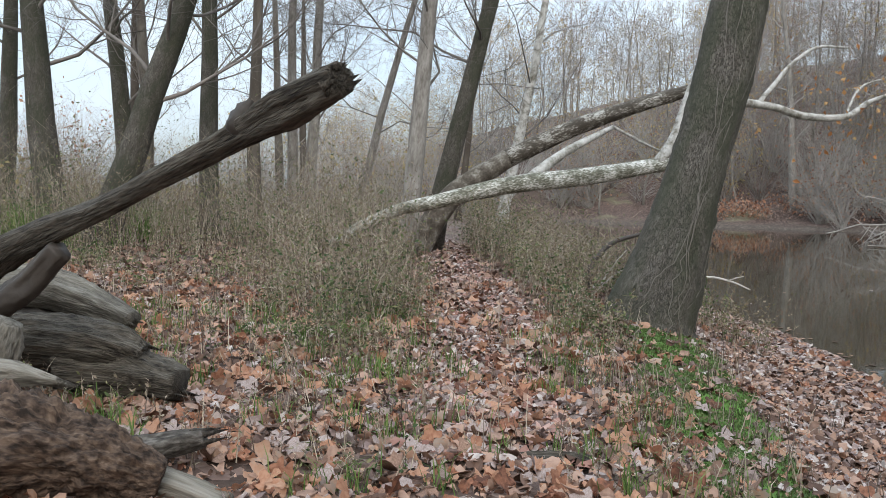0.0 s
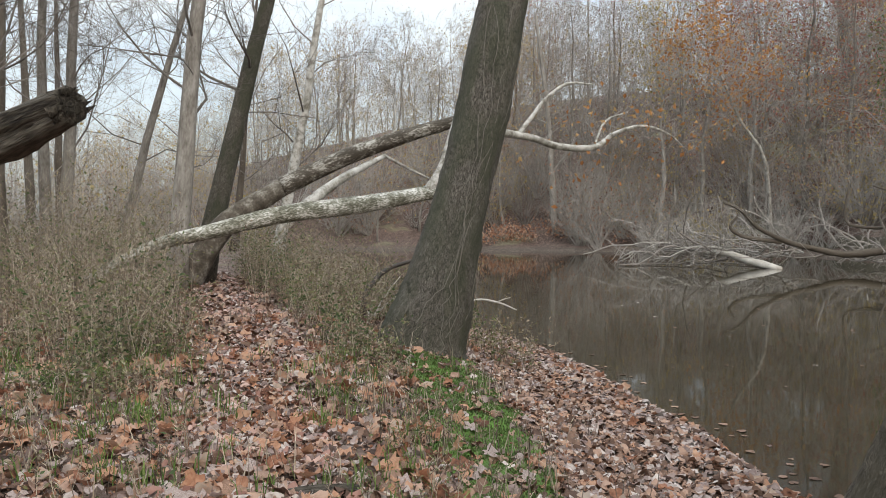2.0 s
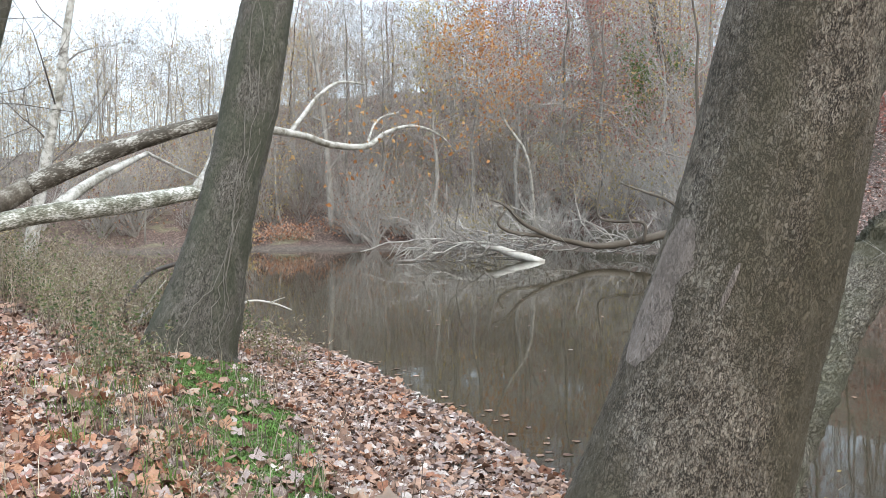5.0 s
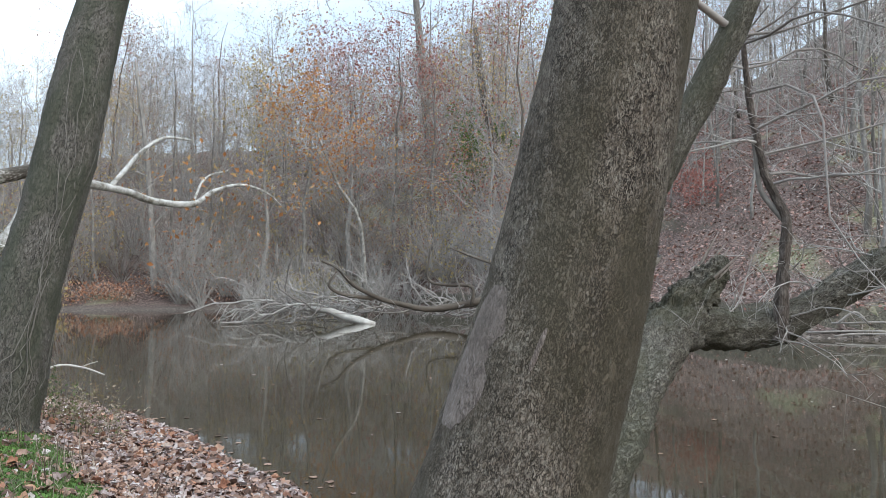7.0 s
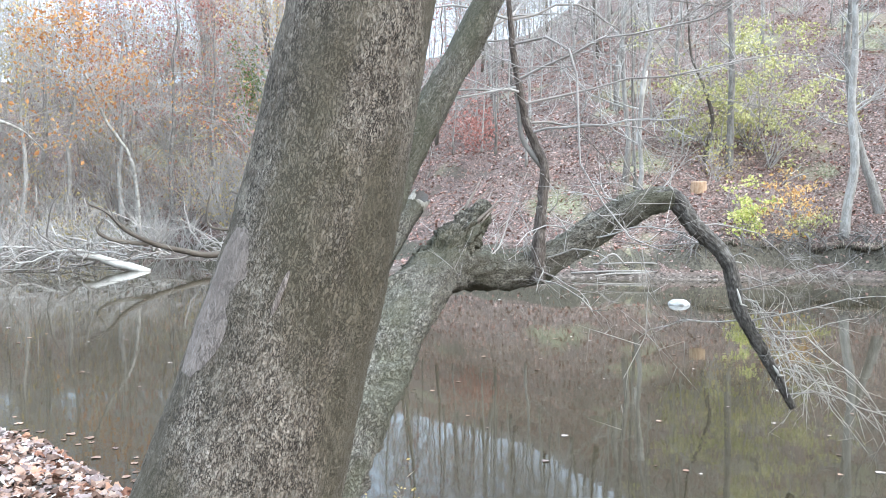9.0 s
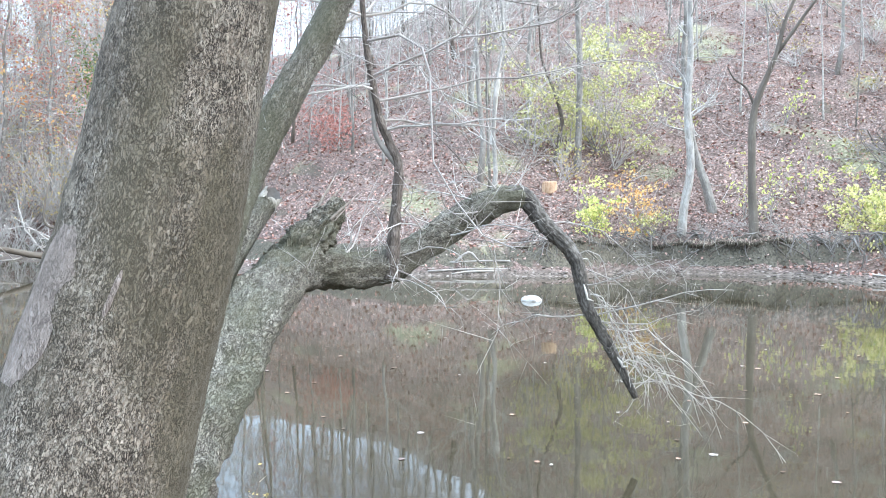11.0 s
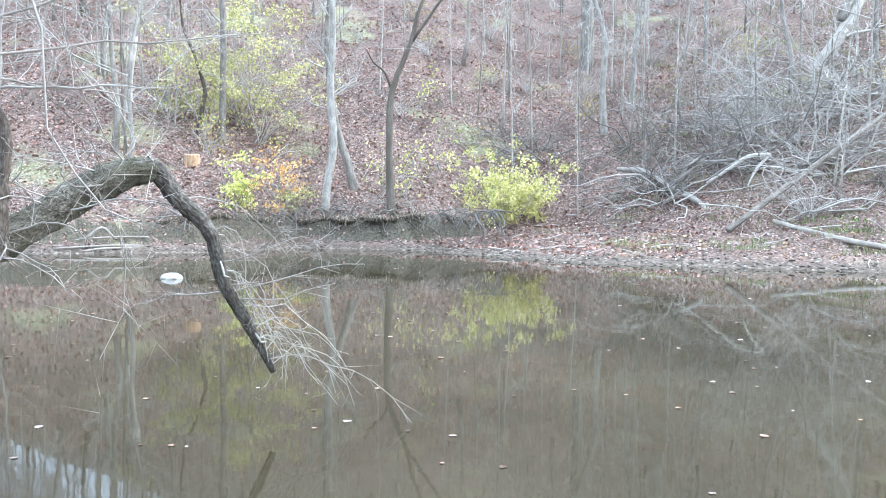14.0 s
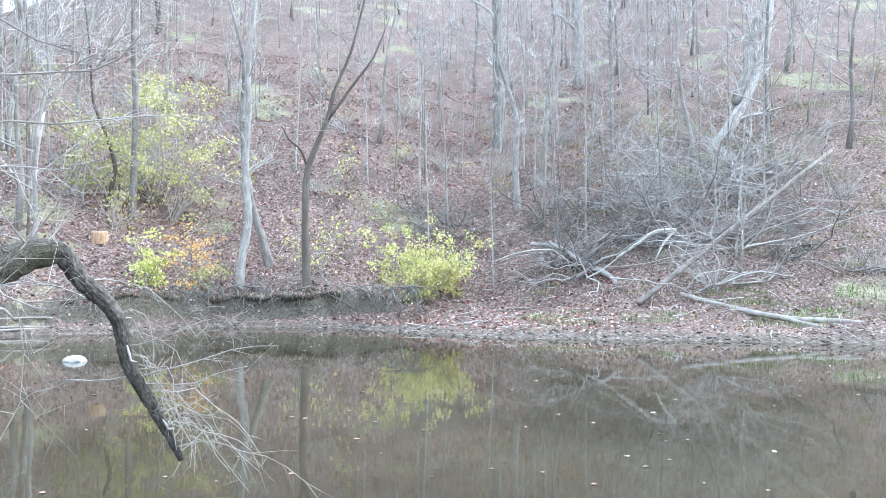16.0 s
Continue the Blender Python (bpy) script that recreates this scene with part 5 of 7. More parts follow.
for x, y, lx, ly, tall, girth, bark, lab in [
    (-9.4, 20.1, -0.12, 0.0, 17, 0.40, BARK_OLD, "dark furrowed tree leaning at the grove's edge"), (-8.25, 22.1, -0.07, 0, 17, 0.29, BARK_OLD, "straight dark-barked bare tree in the grove"),
    (-8.8, 25.1, -0.02, 0, 16, 0.22, BARK_BROWN, "slim bare brown tree in the grove"), (-6.75, 17.1, 0.36, 0, 13, 0.36, BARK_OLD, "thick leaning mossy tree in the weeds"),
    (-5.6, 20.1, 0.01, 0, 17, 0.27, BARK_OLD, "straight grey-brown bare tree in the weeds"), (-4.95, 22.1, 0.02, 0, 16, 0.21, BARK_BROWN, "slim bare tree in the weeds"),
    (-4.3, 24.1, 0.0, 0, 17, 0.18, BARK_GREY, "slim pale-grey bare tree in the weeds"), (-3.85, 24.1, 0.07, 0, 16, 0.2, BARK_GREY, "pale sycamore with flaking bark in the weeds"),
    (-2.9, 29.0, 0.28, 0, 16, 0.18, BARK_GREY, "leaning pale tree behind the weeds"), (-0.72, 19.0, 0.11, 0, 16, 0.25, BARK_GREY, "straight tree with patchy pale bark by the path"),
    (-0.1, 21.0, 0.24, 0, 16, 0.30, BARK_OLD, "dark tree leaning over the path"), (2.3, 31.2, 0.19, 0, 18, 0.25, BARK_WHITE, "white-barked sycamore leaning towards the water"),
    (-12.5, 24.0, 0.05, 0, 17, 0.3, BARK_OLD, "bare dark tree at the edge of the grove"), (-11.0, 30.0, 0.02, 0, 16, 0.22, BARK_BROWN, "bare brown tree deeper in the grove"),
    (-6.4, 33.0, -0.03, 0, 17, 0.2, BARK_BROWN, "bare brown tree deeper in the grove"), (-1.6, 38.0, 0.08, 0, 17, 0.22, BARK_GREY, "bare grey tree deeper in the grove"),
    (1.0, 45.0, 0.1, 0, 17, 0.22, BARK_BROWN, "bare brown tree far along the bank"), (-7.5, 45.0, 0.0, 0, 17, 0.25, BARK_BROWN, "bare brown tree far along the bank"),
]:
    near_tree_bare(rng, x, y, (lx, ly), tall, girth, bark, lab)

# ---- single trees of the far bank ----
def pole_tree(name, line, radii, bark, label, twig=None, limbs=8, start=0.35, reach=0.22, subs=4, leaves=None, group="", up=0.45):
    line = [(*line[0][:2], min(line[0][2], z_at(*line[0][:2]) - 0.2)), *line[1:]]
    return far_tree(name, rng, label, bark, twig or TWIG_PALE, line[0], leaves, group, line=line, radii=radii, limbs=limbs, start=start, reach=reach, subs=subs, up=up)


FORK = [(41.86, 2.73, 1.2), (41.79, 2.86, 3.47), (41.73, 2.9, 5.41), (41.64, 2.78, 7.67), (41.49, 1.89, 9.97), (41.4, 1.52, 11.49), (41.28, 0.76, 13.29), (41.16, 0.23, 15.36), (41.04, -0.3, 17.57)]
fork_tree = pole_tree("forked_tree", FORK, [0.24, 0.19, 0.17, 0.16, 0.11, 0.09, 0.07, 0.05, 0.03], BARK_BROWN, "dark forked tree with exposed roots on the cut bank", TWIG, 7, 0.5)
for line, r0 in (([(41.49, 1.89, 9.97), (41.31, 0.61, 11.77), (41.18, -0.39, 13.16), (41.05, -1.15, 15.09)], 0.09), ([(41.64, 2.78, 7.67), (41.64, 3.15, 8.58), (41.67, 3.7, 9.05), (41.68, 4.04, 9.68)], 0.07)):
    trunk_line("limb", line, [r0, r0 * 0.8, r0 * 0.6, r0 * 0.3], BARK_BROWN, fork_tree, FORK[0], 7, steps=3)
for dx, dy, dz in ((-0.3, -1.1, -0.9), (-0.5, -0.5, -1.0), (-0.6, 0.3, -1.1), (-0.4, 1.0, -0.8), (-0.3, -1.9, -1.0), (-0.5, 1.6, -0.9)):
    x, y, z = 41.8, 2.75, 1.9
    trunk_line("root", [(x, y, z), (x + 0.5 * dx, y + 0.4 * dy, z + 0.25 * dz), (x + dx, y + dy, z + 0.85 * dz), (x + dx * 1.2, y + 1.25 * dy, z + dz * 1.2)], [0.07, 0.05, 0.035, 0.015], BARK_BROWN, fork_tree, FORK[0], 6, steps=3)
pole_tree("tree", [(42.65, 6.2, 1.3), (42.58, 6.05, 3.19), (42.48, 5.73, 5.15), (42.41, 5.91, 7.66), (42.3, 5.77, 10.46), (42.22, 5.79, 12.98), (42.09, 5.48, 16.05), (41.96, 5.29, 19.41)], [0.24, 0.21, 0.2, 0.18, 0.15, 0.13, 0.1, 0.06], BARK_GREY, "crooked pale-grey tree on the far bank", group="paired pale trees")
pole_tree("tree", [(44.4, 4.86, 2.6), (44.3, 5.21, 4.1), (44.1, 5.66, 5.54), (43.94, 6.05, 7.28), (43.86, 6.33, 10.46), (43.75, 6.24, 13.36), (43.71, 7.05, 16.54)], [0.26, 0.22, 0.2, 0.17, 0.14, 0.11, 0.06], BARK_GREY, "pale-grey tree crossing its neighbour on the far bank", group="paired pale trees")
pole_tree("tree", [(46.79, 12.55, 4.7), (46.67, 12.45, 8.1), (46.56, 12.38, 11.15), (46.47, 12.5, 14.19), (46.37, 12.55, 17.24), (46.21, 12.47, 21.8)], [0.22, 0.18, 0.17, 0.15, 0.12, 0.06], BARK_GREY, "straight pale tree on the slope")
pole_tree("tree", [(46.7, 14.0, 5.0), (46.58, 13.51, 7.47), (46.54, 13.42, 8.38), (46.53, 13.98, 10.19), (46.53, 14.6, 11.71), (46.46, 14.77, 14.13), (46.39, 15.1, 17.16)], [0.15, 0.12, 0.11, 0.09, 0.07, 0.05, 0.03], BARK_BROWN, "thin crooked dark tree on the slope", TWIG)
pole_tree("broken_trunk", [(45.64, 17.32, 6.2), (45.54, 17.08, 8.77), (45.44, 16.75, 10.89)], [0.15, 0.13, 0.11], DRIFTWOOD, "bleached broken trunk standing on the slope", limbs=1, subs=1, reach=0.1)
pole_tree("tree", [(64.32, -10.2, 10.4), (64.11, -10.06, 17.29), (63.9, -9.88, 23.84), (63.62, -9.72, 32.56)], [0.55, 0.45, 0.4, 0.25], BARK_GREY, "thick grey tree high on the slope", limbs=10)
pole_tree("tree", [(53.09, -9.68, 5.7), (52.99, -9.43, 9.27), (52.89, -9.52, 12.15), (52.86, -8.96, 14.31), (52.84, -8.22, 16.82), (52.7, -8.56, 20.06)], [0.26, 0.2, 0.18, 0.14, 0.1, 0.05], BARK_GREY, "crooked pale tree with spreading roots on the slope")
pole_tree("tree", [(56.44, -11.9, 7.8), (56.29, -12.06, 12.05), (56.15, -12.3, 15.51), (56.05, -12.51, 17.82), (55.91, -12.75, 21.27)], [0.22, 0.18, 0.15, 0.12, 0.06], BARK_GREY, "slim pale tree on the slope")
pole_tree("tree", [(74.58, -19.01, 17.3), (74.26, -18.78, 27.59), (73.93, -18.59, 37.82)], [0.55, 0.48, 0.35], BARK_GREY, "thick grey tree high on the slope", limbs=9)
pole_tree("tree", [(55.98, -16.59, 9.5), (55.79, -16.51, 15.53), (55.6, -16.38, 21.29), (55.39, -16.53, 27.05)], [0.17, 0.15, 0.12, 0.07], BARK_GREY, "straight slim pale tree on the slope")
pole_tree("tree", [(27.61, 66.18, 0.6), (27.45, 66.3, 4.5), (27.29, 66.58, 8.98), (26.99, 66.85, 12.97), (26.2, 67.33, 20.06)], [0.32, 0.28, 0.25, 0.2, 0.1], BARK_GREY, "pale sycamore across the pool", TWIG_PALE)
pole_tree("tree", [(34.0, 46.0, 2.0), (32.56, 44.69, 5.81), (30.79, 44.69, 8.31), (29.36, 44.47, 10.71), (28.8, 44.89, 12.4), (27.5, 44.82, 13.6)], [0.11, 0.10, 0.09, 0.075, 0.05, 0.02], BARK_PALE, "crooked pale sycamore with orange leaves over the pool", TWIG_PALE, 16, 0.25, 0.36, 6, (LEAF_ORANGE, 1700, 0.22, 0.4), up=0.1)
pole_tree("tree", [(57.2, 65.92, 8.6), (56.87, 66.36, 17.0), (56.3, 66.96, 25.7), (55.74, 67.57, 34.39)], [0.6, 0.52, 0.45, 0.25], BARK_GREY, "thick grey tree across the pool", TWIG, 9)
pole_tree("tree", [(59.16, 57.59, 8.1), (58.59, 58.11, 14.3), (57.57, 58.94, 20.78), (57.02, 59.47, 27.26)], [0.5, 0.45, 0.4, 0.25], BARK_BROWN, "thick dark tree leaning across the pool", TWIG, 9)

# red and russet crowns over the pool
for x, y, tall, mat, n, lab in ((38.5, 61.3, 21, LEAF_RUST, 1500, "tall tree with thin russet leaves across the pool"), (41.4, 58.7, 21, LEAF_RED, 1700, "tall tree with a deep red crown across the pool"), (44.3, 56.1, 21, LEAF_RED, 1700, "tall tree with a dull red crown across the pool"), (47.0, 54.0, 18, LEAF_RED, 1300, "tree with thin red leaves across the pool"), (35.5, 62.5, 18, LEAF_OLIVE, 1500, "tree with thin ochre leaves across the pool")):
    far_tree("tree", rng, lab, BARK_GREY, TWIG, (x, y, z_at(x, y) - 0.1), (mat, n, 0.22, 0.6), "leafy trees across the pool", tall=tall, girth=0.24, limbs=20, start=0.35, reach=0.3, subs=5)

# coloured bushes
LEAF_SOFT = material("soft_yellow_leaf", [(0.1, (0.32, 0.33, 0.13)), (0.5, (0.52, 0.49, 0.20)), (0.9, (0.66, 0.61, 0.34))], scale=0.6, island=0.9, bump=0, see_through=0.35)
LEAF_BRIGHT = material("bright_yellow_leaf", [(0.1, (0.33, 0.36, 0.12)), (0.5, (0.58, 0.53, 0.20)), (0.9, (0.76, 0.69, 0.38))], scale=0.9, island=0.9, bump=0, see_through=0.4)
shrub("yellow_bush", rng, "bright yellow-green leafy bush on the gravel shore", TWIG, (43.2, -3.0, z_at(43.2, -3.0)), 3.9, 34, (LEAF_BRIGHT, 5200, 0.165, 0.15), wide=0.85)
shrub("yellow_bush", rng, "small yellow-green bush on the cut bank", TWIG, (40.2, 10.0, 1.75), 2.5, 12, (LEAF_YELLOW, 800, 0.17, 0.26), wide=0.7, clumps=24)
shrub("orange_bush", rng, "small orange-yellow bush on the cut bank", TWIG, (41.9, 8.3, 1.8), 2.9, 14, (LEAF_AMBER, 950, 0.16, 0.3), wide=0.8, clumps=26)
shrub("yellow_bush", rng, "thin pale-yellow bush on the cut bank", TWIG, (42.3, 7.4, 1.8), 1.9, 10, (LEAF_SOFT, 260, 0.15, 0.25), wide=0.7, clumps=12)
for x, y, tall, n, wide in ((47.5, 13.6, 6.0, 620, 0.6), (49.0, 12.0, 7.0, 760, 0.5), (47.2, 15.6, 5.0, 420, 0.6), (48.0, 10.8, 5.0, 420, 0.6), (50.5, 13.0, 7.0, 520, 0.5)):
    shrub("yellow_sapling", rng, "yellow-green leafy sapling on the slope", TWIG, (x, y, z_at(x, y)), tall, 9, (LEAF_SOFT, int(n * 2), 0.2, 0.45), "yellow saplings", wide=wide, clumps=18)
for x, y, n in ((43.4, 2.2, 70), (43.6, 3.4, 60), (46.0, 0.8, 60), (53.5, 2.0, 60)):
    shrub("yellow_sapling", rng, "wispy sapling with a few yellow leaves", TWIG, (x, y, z_at(x, y)), 3.0, 5, (LEAF_YELLOW, n, 0.2, 0.25), "wispy saplings", wide=0.35)
for x, y in ((47.0, 28.0), (50.0, 30.5), (53.0, 33.0)):
    shrub("red_shrub", rng, "low shrub with dull red leaves", TWIG, (x, y, z_at(x, y)), 2.6, 12, (LEAF_RED, 420, 0.2, 0.3), "red shrubs", wide=0.9)
for x, y in ((25.0, 66.8), (22.5, 67.8), (28.5, 65.5), (20.0, 68.5)):
    shrub("orange_bush", rng, "low orange-brown bush by the pool", TWIG, (x, y, z_at(x, y)), 2.0, 14, (LEAF_OLIVE if x < 22 else LEAF_RUST, 420, 0.22, 0.35), "orange bushes by the pool", wide=1.1)
for x, y, tall in ((60.0, 63.9, 9), (62.5, 61.5, 8), (57.5, 60.5, 7)):
    far_tree("evergreen", rng, "dark green young conifer among bare trunks", BARK_BROWN, TWIG, (x, y, z_at(x, y)), (GRASS, 1500, 0.3, 0.3), "conifers", tall=tall, girth=0.12, limbs=24, start=0.1, reach=0.3, subs=3, up=-0.1)
for k in range(7):
    x, y = 41.3 + 0.5 * rng.random(), -2 + 1.7 * k
    x = 41.5 if y < 6 else 39.5
    shrub("shrub", rng, "bare tangled shrub overhanging the cut bank", TWIG, (x + 1.0, y, z_at(x + 1.0, y)), 1.5, 12, None, "shrubs along the far bank", 0.2, 1.0)


# ---- dead wood on the far bank ----
def dead_wood(name, label, lines, mat, category="log", sides=8, twigs=0, twig=None, group="", rough=0.09):
    root = thing(name, lines[0][0][0], label, category, group)
    for k, (line, radii) in enumerate(lines):
        ob, pts, rr = trunk_line("trunk" if k == 0 else "limb", line, radii, mat, root, lines[0][0][0], sides, rough=rough, steps=4)
        if twigs:
            s = Shape()
            branchlets(s, rng, pts, rr * 0.7, twigs, 0.3 * np.linalg.norm(pts[-1] - pts[0]), 2, first=0.2)
            tagged(part("twig", s, twig or mat, root), kind="stuff")
    return root


DRIFT_GREY = material("grey_driftwood", [(0.3, (0.17, 0.148, 0.126)), (0.7, (0.36, 0.325, 0.288))], scale=3, bump=0.4, bump_scale=25, coords="Grain")
dead_wood("fallen_pole", "long pale bare pole leaning up the bank", [([(37.76, -12.48, 1.23), (40.22, -18.14, 4.92), (42.43, -24.45, 9.17)], [0.15, 0.135, 0.10])], POLE_BARK)
dead_wood("dead_tree", "grey dead tree leaning on the slope with broken limbs", [([(52.61, -20.88, 9.2), (53.3, -23.46, 11.96), (54.97, -26.0, 15.58), (56.68, -27.86, 19.63), (58.42, -29.17, 24.32)], [0.4, 0.38, 0.36, 0.35, 0.3]), ([(54.15, -24.43, 14.0), (54.94, -25.79, 17.12), (55.73, -26.8, 20.9)], [0.3, 0.28, 0.2])], BARK_GREY, "tree", 10, 3, TWIG_PALE)
dead_wood("fallen_log", "grey log slipping down the leafy bank", [([(45.76, -9.07, 4.2), (44.67, -10.24, 4.05), (42.61, -11.11, 3.17), (41.04, -12.13, 2.45), (40.03, -12.67, 1.3)], [0.13, 0.15, 0.15, 0.13, 0.08])], BARK_GREY)
dead_wood("drift_log", "bleached driftwood log along the water's edge", [([(37.86, -14.52, 1.65), (35.25, -15.9, 1.08), (33.42, -17.47, 0.75), (32.27, -19.21, 0.68), (31.32, -20.94, 0.5)], [0.11, 0.13, 0.13, 0.11, 0.07]), ([(33.65, -17.1, 0.8), (32.09, -17.93, 0.5), (30.98, -19.12, 0.38), (30.38, -20.3, 0.28)], [0.08, 0.09, 0.08, 0.04])], DRIFT_GREY)
dead_wood("dead_branch", "white dead branch caught in the brush", [([(41.96, -12.75, 3.4), (41.84, -13.83, 4.17), (41.75, -14.68, 4.75), (41.66, -15.73, 4.87)], [0.07, 0.08, 0.08, 0.06]), ([(41.66, -15.68, 4.81), (41.54, -15.04, 4.17), (41.51, -14.59, 3.31)], [0.06, 0.06, 0.04])], DRIFTWOOD, "branch")
dead_wood("sunken_tree", "dark dead tree lying in the pool", [
    ([(36.5, 33.0, 1.7), (34.48, 33.91, 1.38), (32.25, 34.7, 0.91), (30.33, 35.32, 0.69), (28.96, 35.59, 0.96), (27.5, 35.93, 1.32), (26.07, 36.26, 2.0), (25.21, 36.58, 2.91), (24.35, 36.78, 3.29)], [0.32, 0.27, 0.22, 0.18, 0.15, 0.12, 0.10, 0.08, 0.05]),
    ([(27.24, 36.09, 1.32), (25.61, 36.65, 1.55), (24.92, 36.97, 2.01), (25.19, 36.82, 2.61)], [0.11, 0.1, 0.08, 0.05]),
    ([(32.45, 34.02, 0.9), (32.45, 34.02, 1.94), (31.14, 34.84, 2.04), (30.36, 35.34, 2.42), (30.53, 35.29, 4.28)], [0.1, 0.09, 0.08, 0.06, 0.04]),
    ([(35.5, 33.3, 1.5), (33.78, 33.21, 3.01), (32.48, 34.04, 3.64), (31.44, 34.71, 4.12)], [0.1, 0.09, 0.07, 0.05])], BARK_BROWN, "tree", 9, 5, TWIG)
dead_wood("drift_log", "bleached white log lying in the pool", [([(24.29, 39.11, 0.78), (25.32, 37.87, 0.69), (25.81, 36.96, 0.4), (26.8, 35.51, -0.05)], [0.12, 0.17, 0.2, 0.2]), ([(23.37, 39.69, 0.88), (24.87, 38.28, 1.0), (25.93, 37.13, 0.48)], [0.05, 0.07, 0.08])], DRIFTWOOD)
for k, (x, y, w, n) in enumerate(((25.8, 38.6, 7.0, 20), (23.6, 40.0, 5.5, 16), (29.0, 37.4, 5.5, 12), (33.0, 35.4, 5.0, 10))):
    top = thing("fallen_treetop", (x, y, 0.0), "silvery bare branches of a fallen treetop over the pool", "branches", "fallen treetops in the pool")
    for _ in range(n):
        s = Shape()
        a = 2.5 + 1.0 * rng.standard_normal()
        line = wander(rng, (0.8 * rng.standard_normal(), 0.8 * rng.standard_normal(), 0.3 + 0.9 * rng.random()), (math.cos(a), math.sin(a), 0.05 + 0.7 * rng.random()), w * (0.3 + 0.6 * rng.random()), 9, 0.26, 0.0)
        line[:, 2] = np.maximum(line[:, 2], 0.08)
        rr = np.linspace(0.052, 0.027, 10)
        s.tube(line, rr, 5, cap=False)
        branchlets(s, rng, line, rr, 7, w * 0.3, 3, 1.0, 0.15, 0.1, None, 0.0, 0.68)
        part("bough", s, TWIG_PALE if k != 3 and _ % 2 else TWIG, top)
for lines in ([([(33.9, 14.6, 0.12), (34.74, 14.02, 0.2), (35.98, 12.19, 0.2), (37.36, 10.15, 0.15)], [0.030, 0.048, 0.048, 0.030])], [([(34.09, 15.87, 0.2), (35.16, 13.93, 0.3), (36.26, 11.78, 0.25)], [0.036, 0.054, 0.030])],
              [([(34.81, 14.85, 0.6), (35.16, 14.34, 1.04), (35.43, 13.92, 0.6)], [0.054, 0.066, 0.042])], [([(34.66, 15.05, 0.59), (36.06, 12.99, 0.64), (37.11, 11.06, 0.31)], [0.036, 0.048, 0.030])],
              [([(35.2, 17.0, 0.5), (35.6, 15.0, 0.7), (36.6, 13.0, 0.5)], [0.030, 0.036, 0.024])]):
    dead_wood("driftwood", "grey driftwood branch on the far gravel", lines, DRIFT_GREY, "branch", 7, group="driftwood on the far gravel")


def brush_heap(at, size, sticks, label, mats, droop=-0.07):
    """A thicket of arching bare stems and fallen sticks, in tangled boughs."""
    root = thing("brush_heap", at, label, "brush")
    chunks = max(4, sticks // 14)
    for c in range(chunks):
        s = Shape()
        mid = np.array([size * 0.3 * rng.standard_normal(), size * 0.42 * rng.standard_normal(), 0.0])
        mid[2] = z_at(at[0] + mid[0], at[1] + mid[1]) - at[2]
        for _ in range(sticks // chunks):
            a = 6.28 * rng.random()
            base = mid + 0.09 * size * rng.standard_normal(3) * (1, 1, 0) + (0, 0, 0.1 * rng.random())
            line = wander(rng, base, (0.6 * math.cos(a), 1.0 * math.sin(a), 0.9 * rng.random() + 0.05), size * (0.3 + 0.6 * rng.random()), 7, 0.26, droop)
            s.tube(line, np.linspace(0.042 * (0.4 + rng.random()), 0.013, 8), 4, cap=False)
            spray(s, rng, line, 9, size * 0.14, 0.012, 2, -0.05)
        part("bough", s, mats[c % len(mats)], root)


brush_heap((44.6, -14.8, z_at(44.6, -14.8)), 9.0, 170, "big tangle of bare grey branches on the bank", (TWIG_DARK, TWIG, TWIG_PALE))
brush_heap((45.0, -18.0, z_at(45.0, -18.0)), 8.5, 150, "tangle of bare branches higher on the bank", (TWIG_DARK, TWIG_PALE, TWIG))
brush_heap((49.0, -19.0, z_at(49.0, -19.0)), 8.0, 100, "tangle of bare branches up the slope", (TWIG_PALE, TWIG))
brush_heap((44.5, -12.0, z_at(44.5, -12.0)), 6.0, 70, "tangle of dark bare branches on the bank", (TWIG_DARK,))
brush_heap((50.5, -6.0, z_at(50.5, -6.0)), 5.0, 70, "low dark brush heap on the leafy slope", (TWIG_DARK,))
brush_heap((40.0, -21.0, z_at(40.0, -21.0)), 4.0, 42, "dry brush on the grassy bank", (TWIG_DARK,))


# turf lip overhanging the cut bank
lip_ys = np.arange(-3.2, 13.0, 0.12)
lip_edge = []
for y in lip_ys:
    xs = np.arange(33.0, 46.0, 0.08)
    zs = height(xs, np.full(len(xs), y))
    x0 = xs[int(np.argmax(zs > 1.25))]
    lip_edge.append((x0, z_at(x0 + 0.55, y)))
lip_edge = np.array(lip_edge)
lip_edge = np.stack([np.convolve(np.pad(c, 4, "edge"), np.ones(9) / 9, "valid") for c in lip_edge.T], -1)
lip_edge[:, 1] += 0.10 * lumps(lip_ys, 0 * lip_ys, 1.7, 92) - 0.05
jut = 0.10 + 0.34 * lumps(lip_ys, 0 * lip_ys, 1.8, 91) + 0.05 * rng.standard_normal(len(lip_ys))
rows = np.stack([
    np.stack([lip_edge[:, 0] + 1.1, lip_ys, lip_edge[:, 1] + 0.02], -1),
    np.stack([lip_edge[:, 0] + 0.3, lip_ys, lip_edge[:, 1] + 0.05], -1),
    np.stack([lip_edge[:, 0] - jut, lip_ys, lip_edge[:, 1] - 0.10 + 0.04 * rng.standard_normal(len(lip_ys))], -1),
    np.stack([lip_edge[:, 0] - jut + 0.06, lip_ys, lip_edge[:, 1] - 0.26 + 0.05 * rng.standard_normal(len(lip_ys))], -1),
    np.stack([lip_edge[:, 0] + 0.9, lip_ys, lip_edge[:, 1] - 0.5], -1)], 1)
lip = Shape()
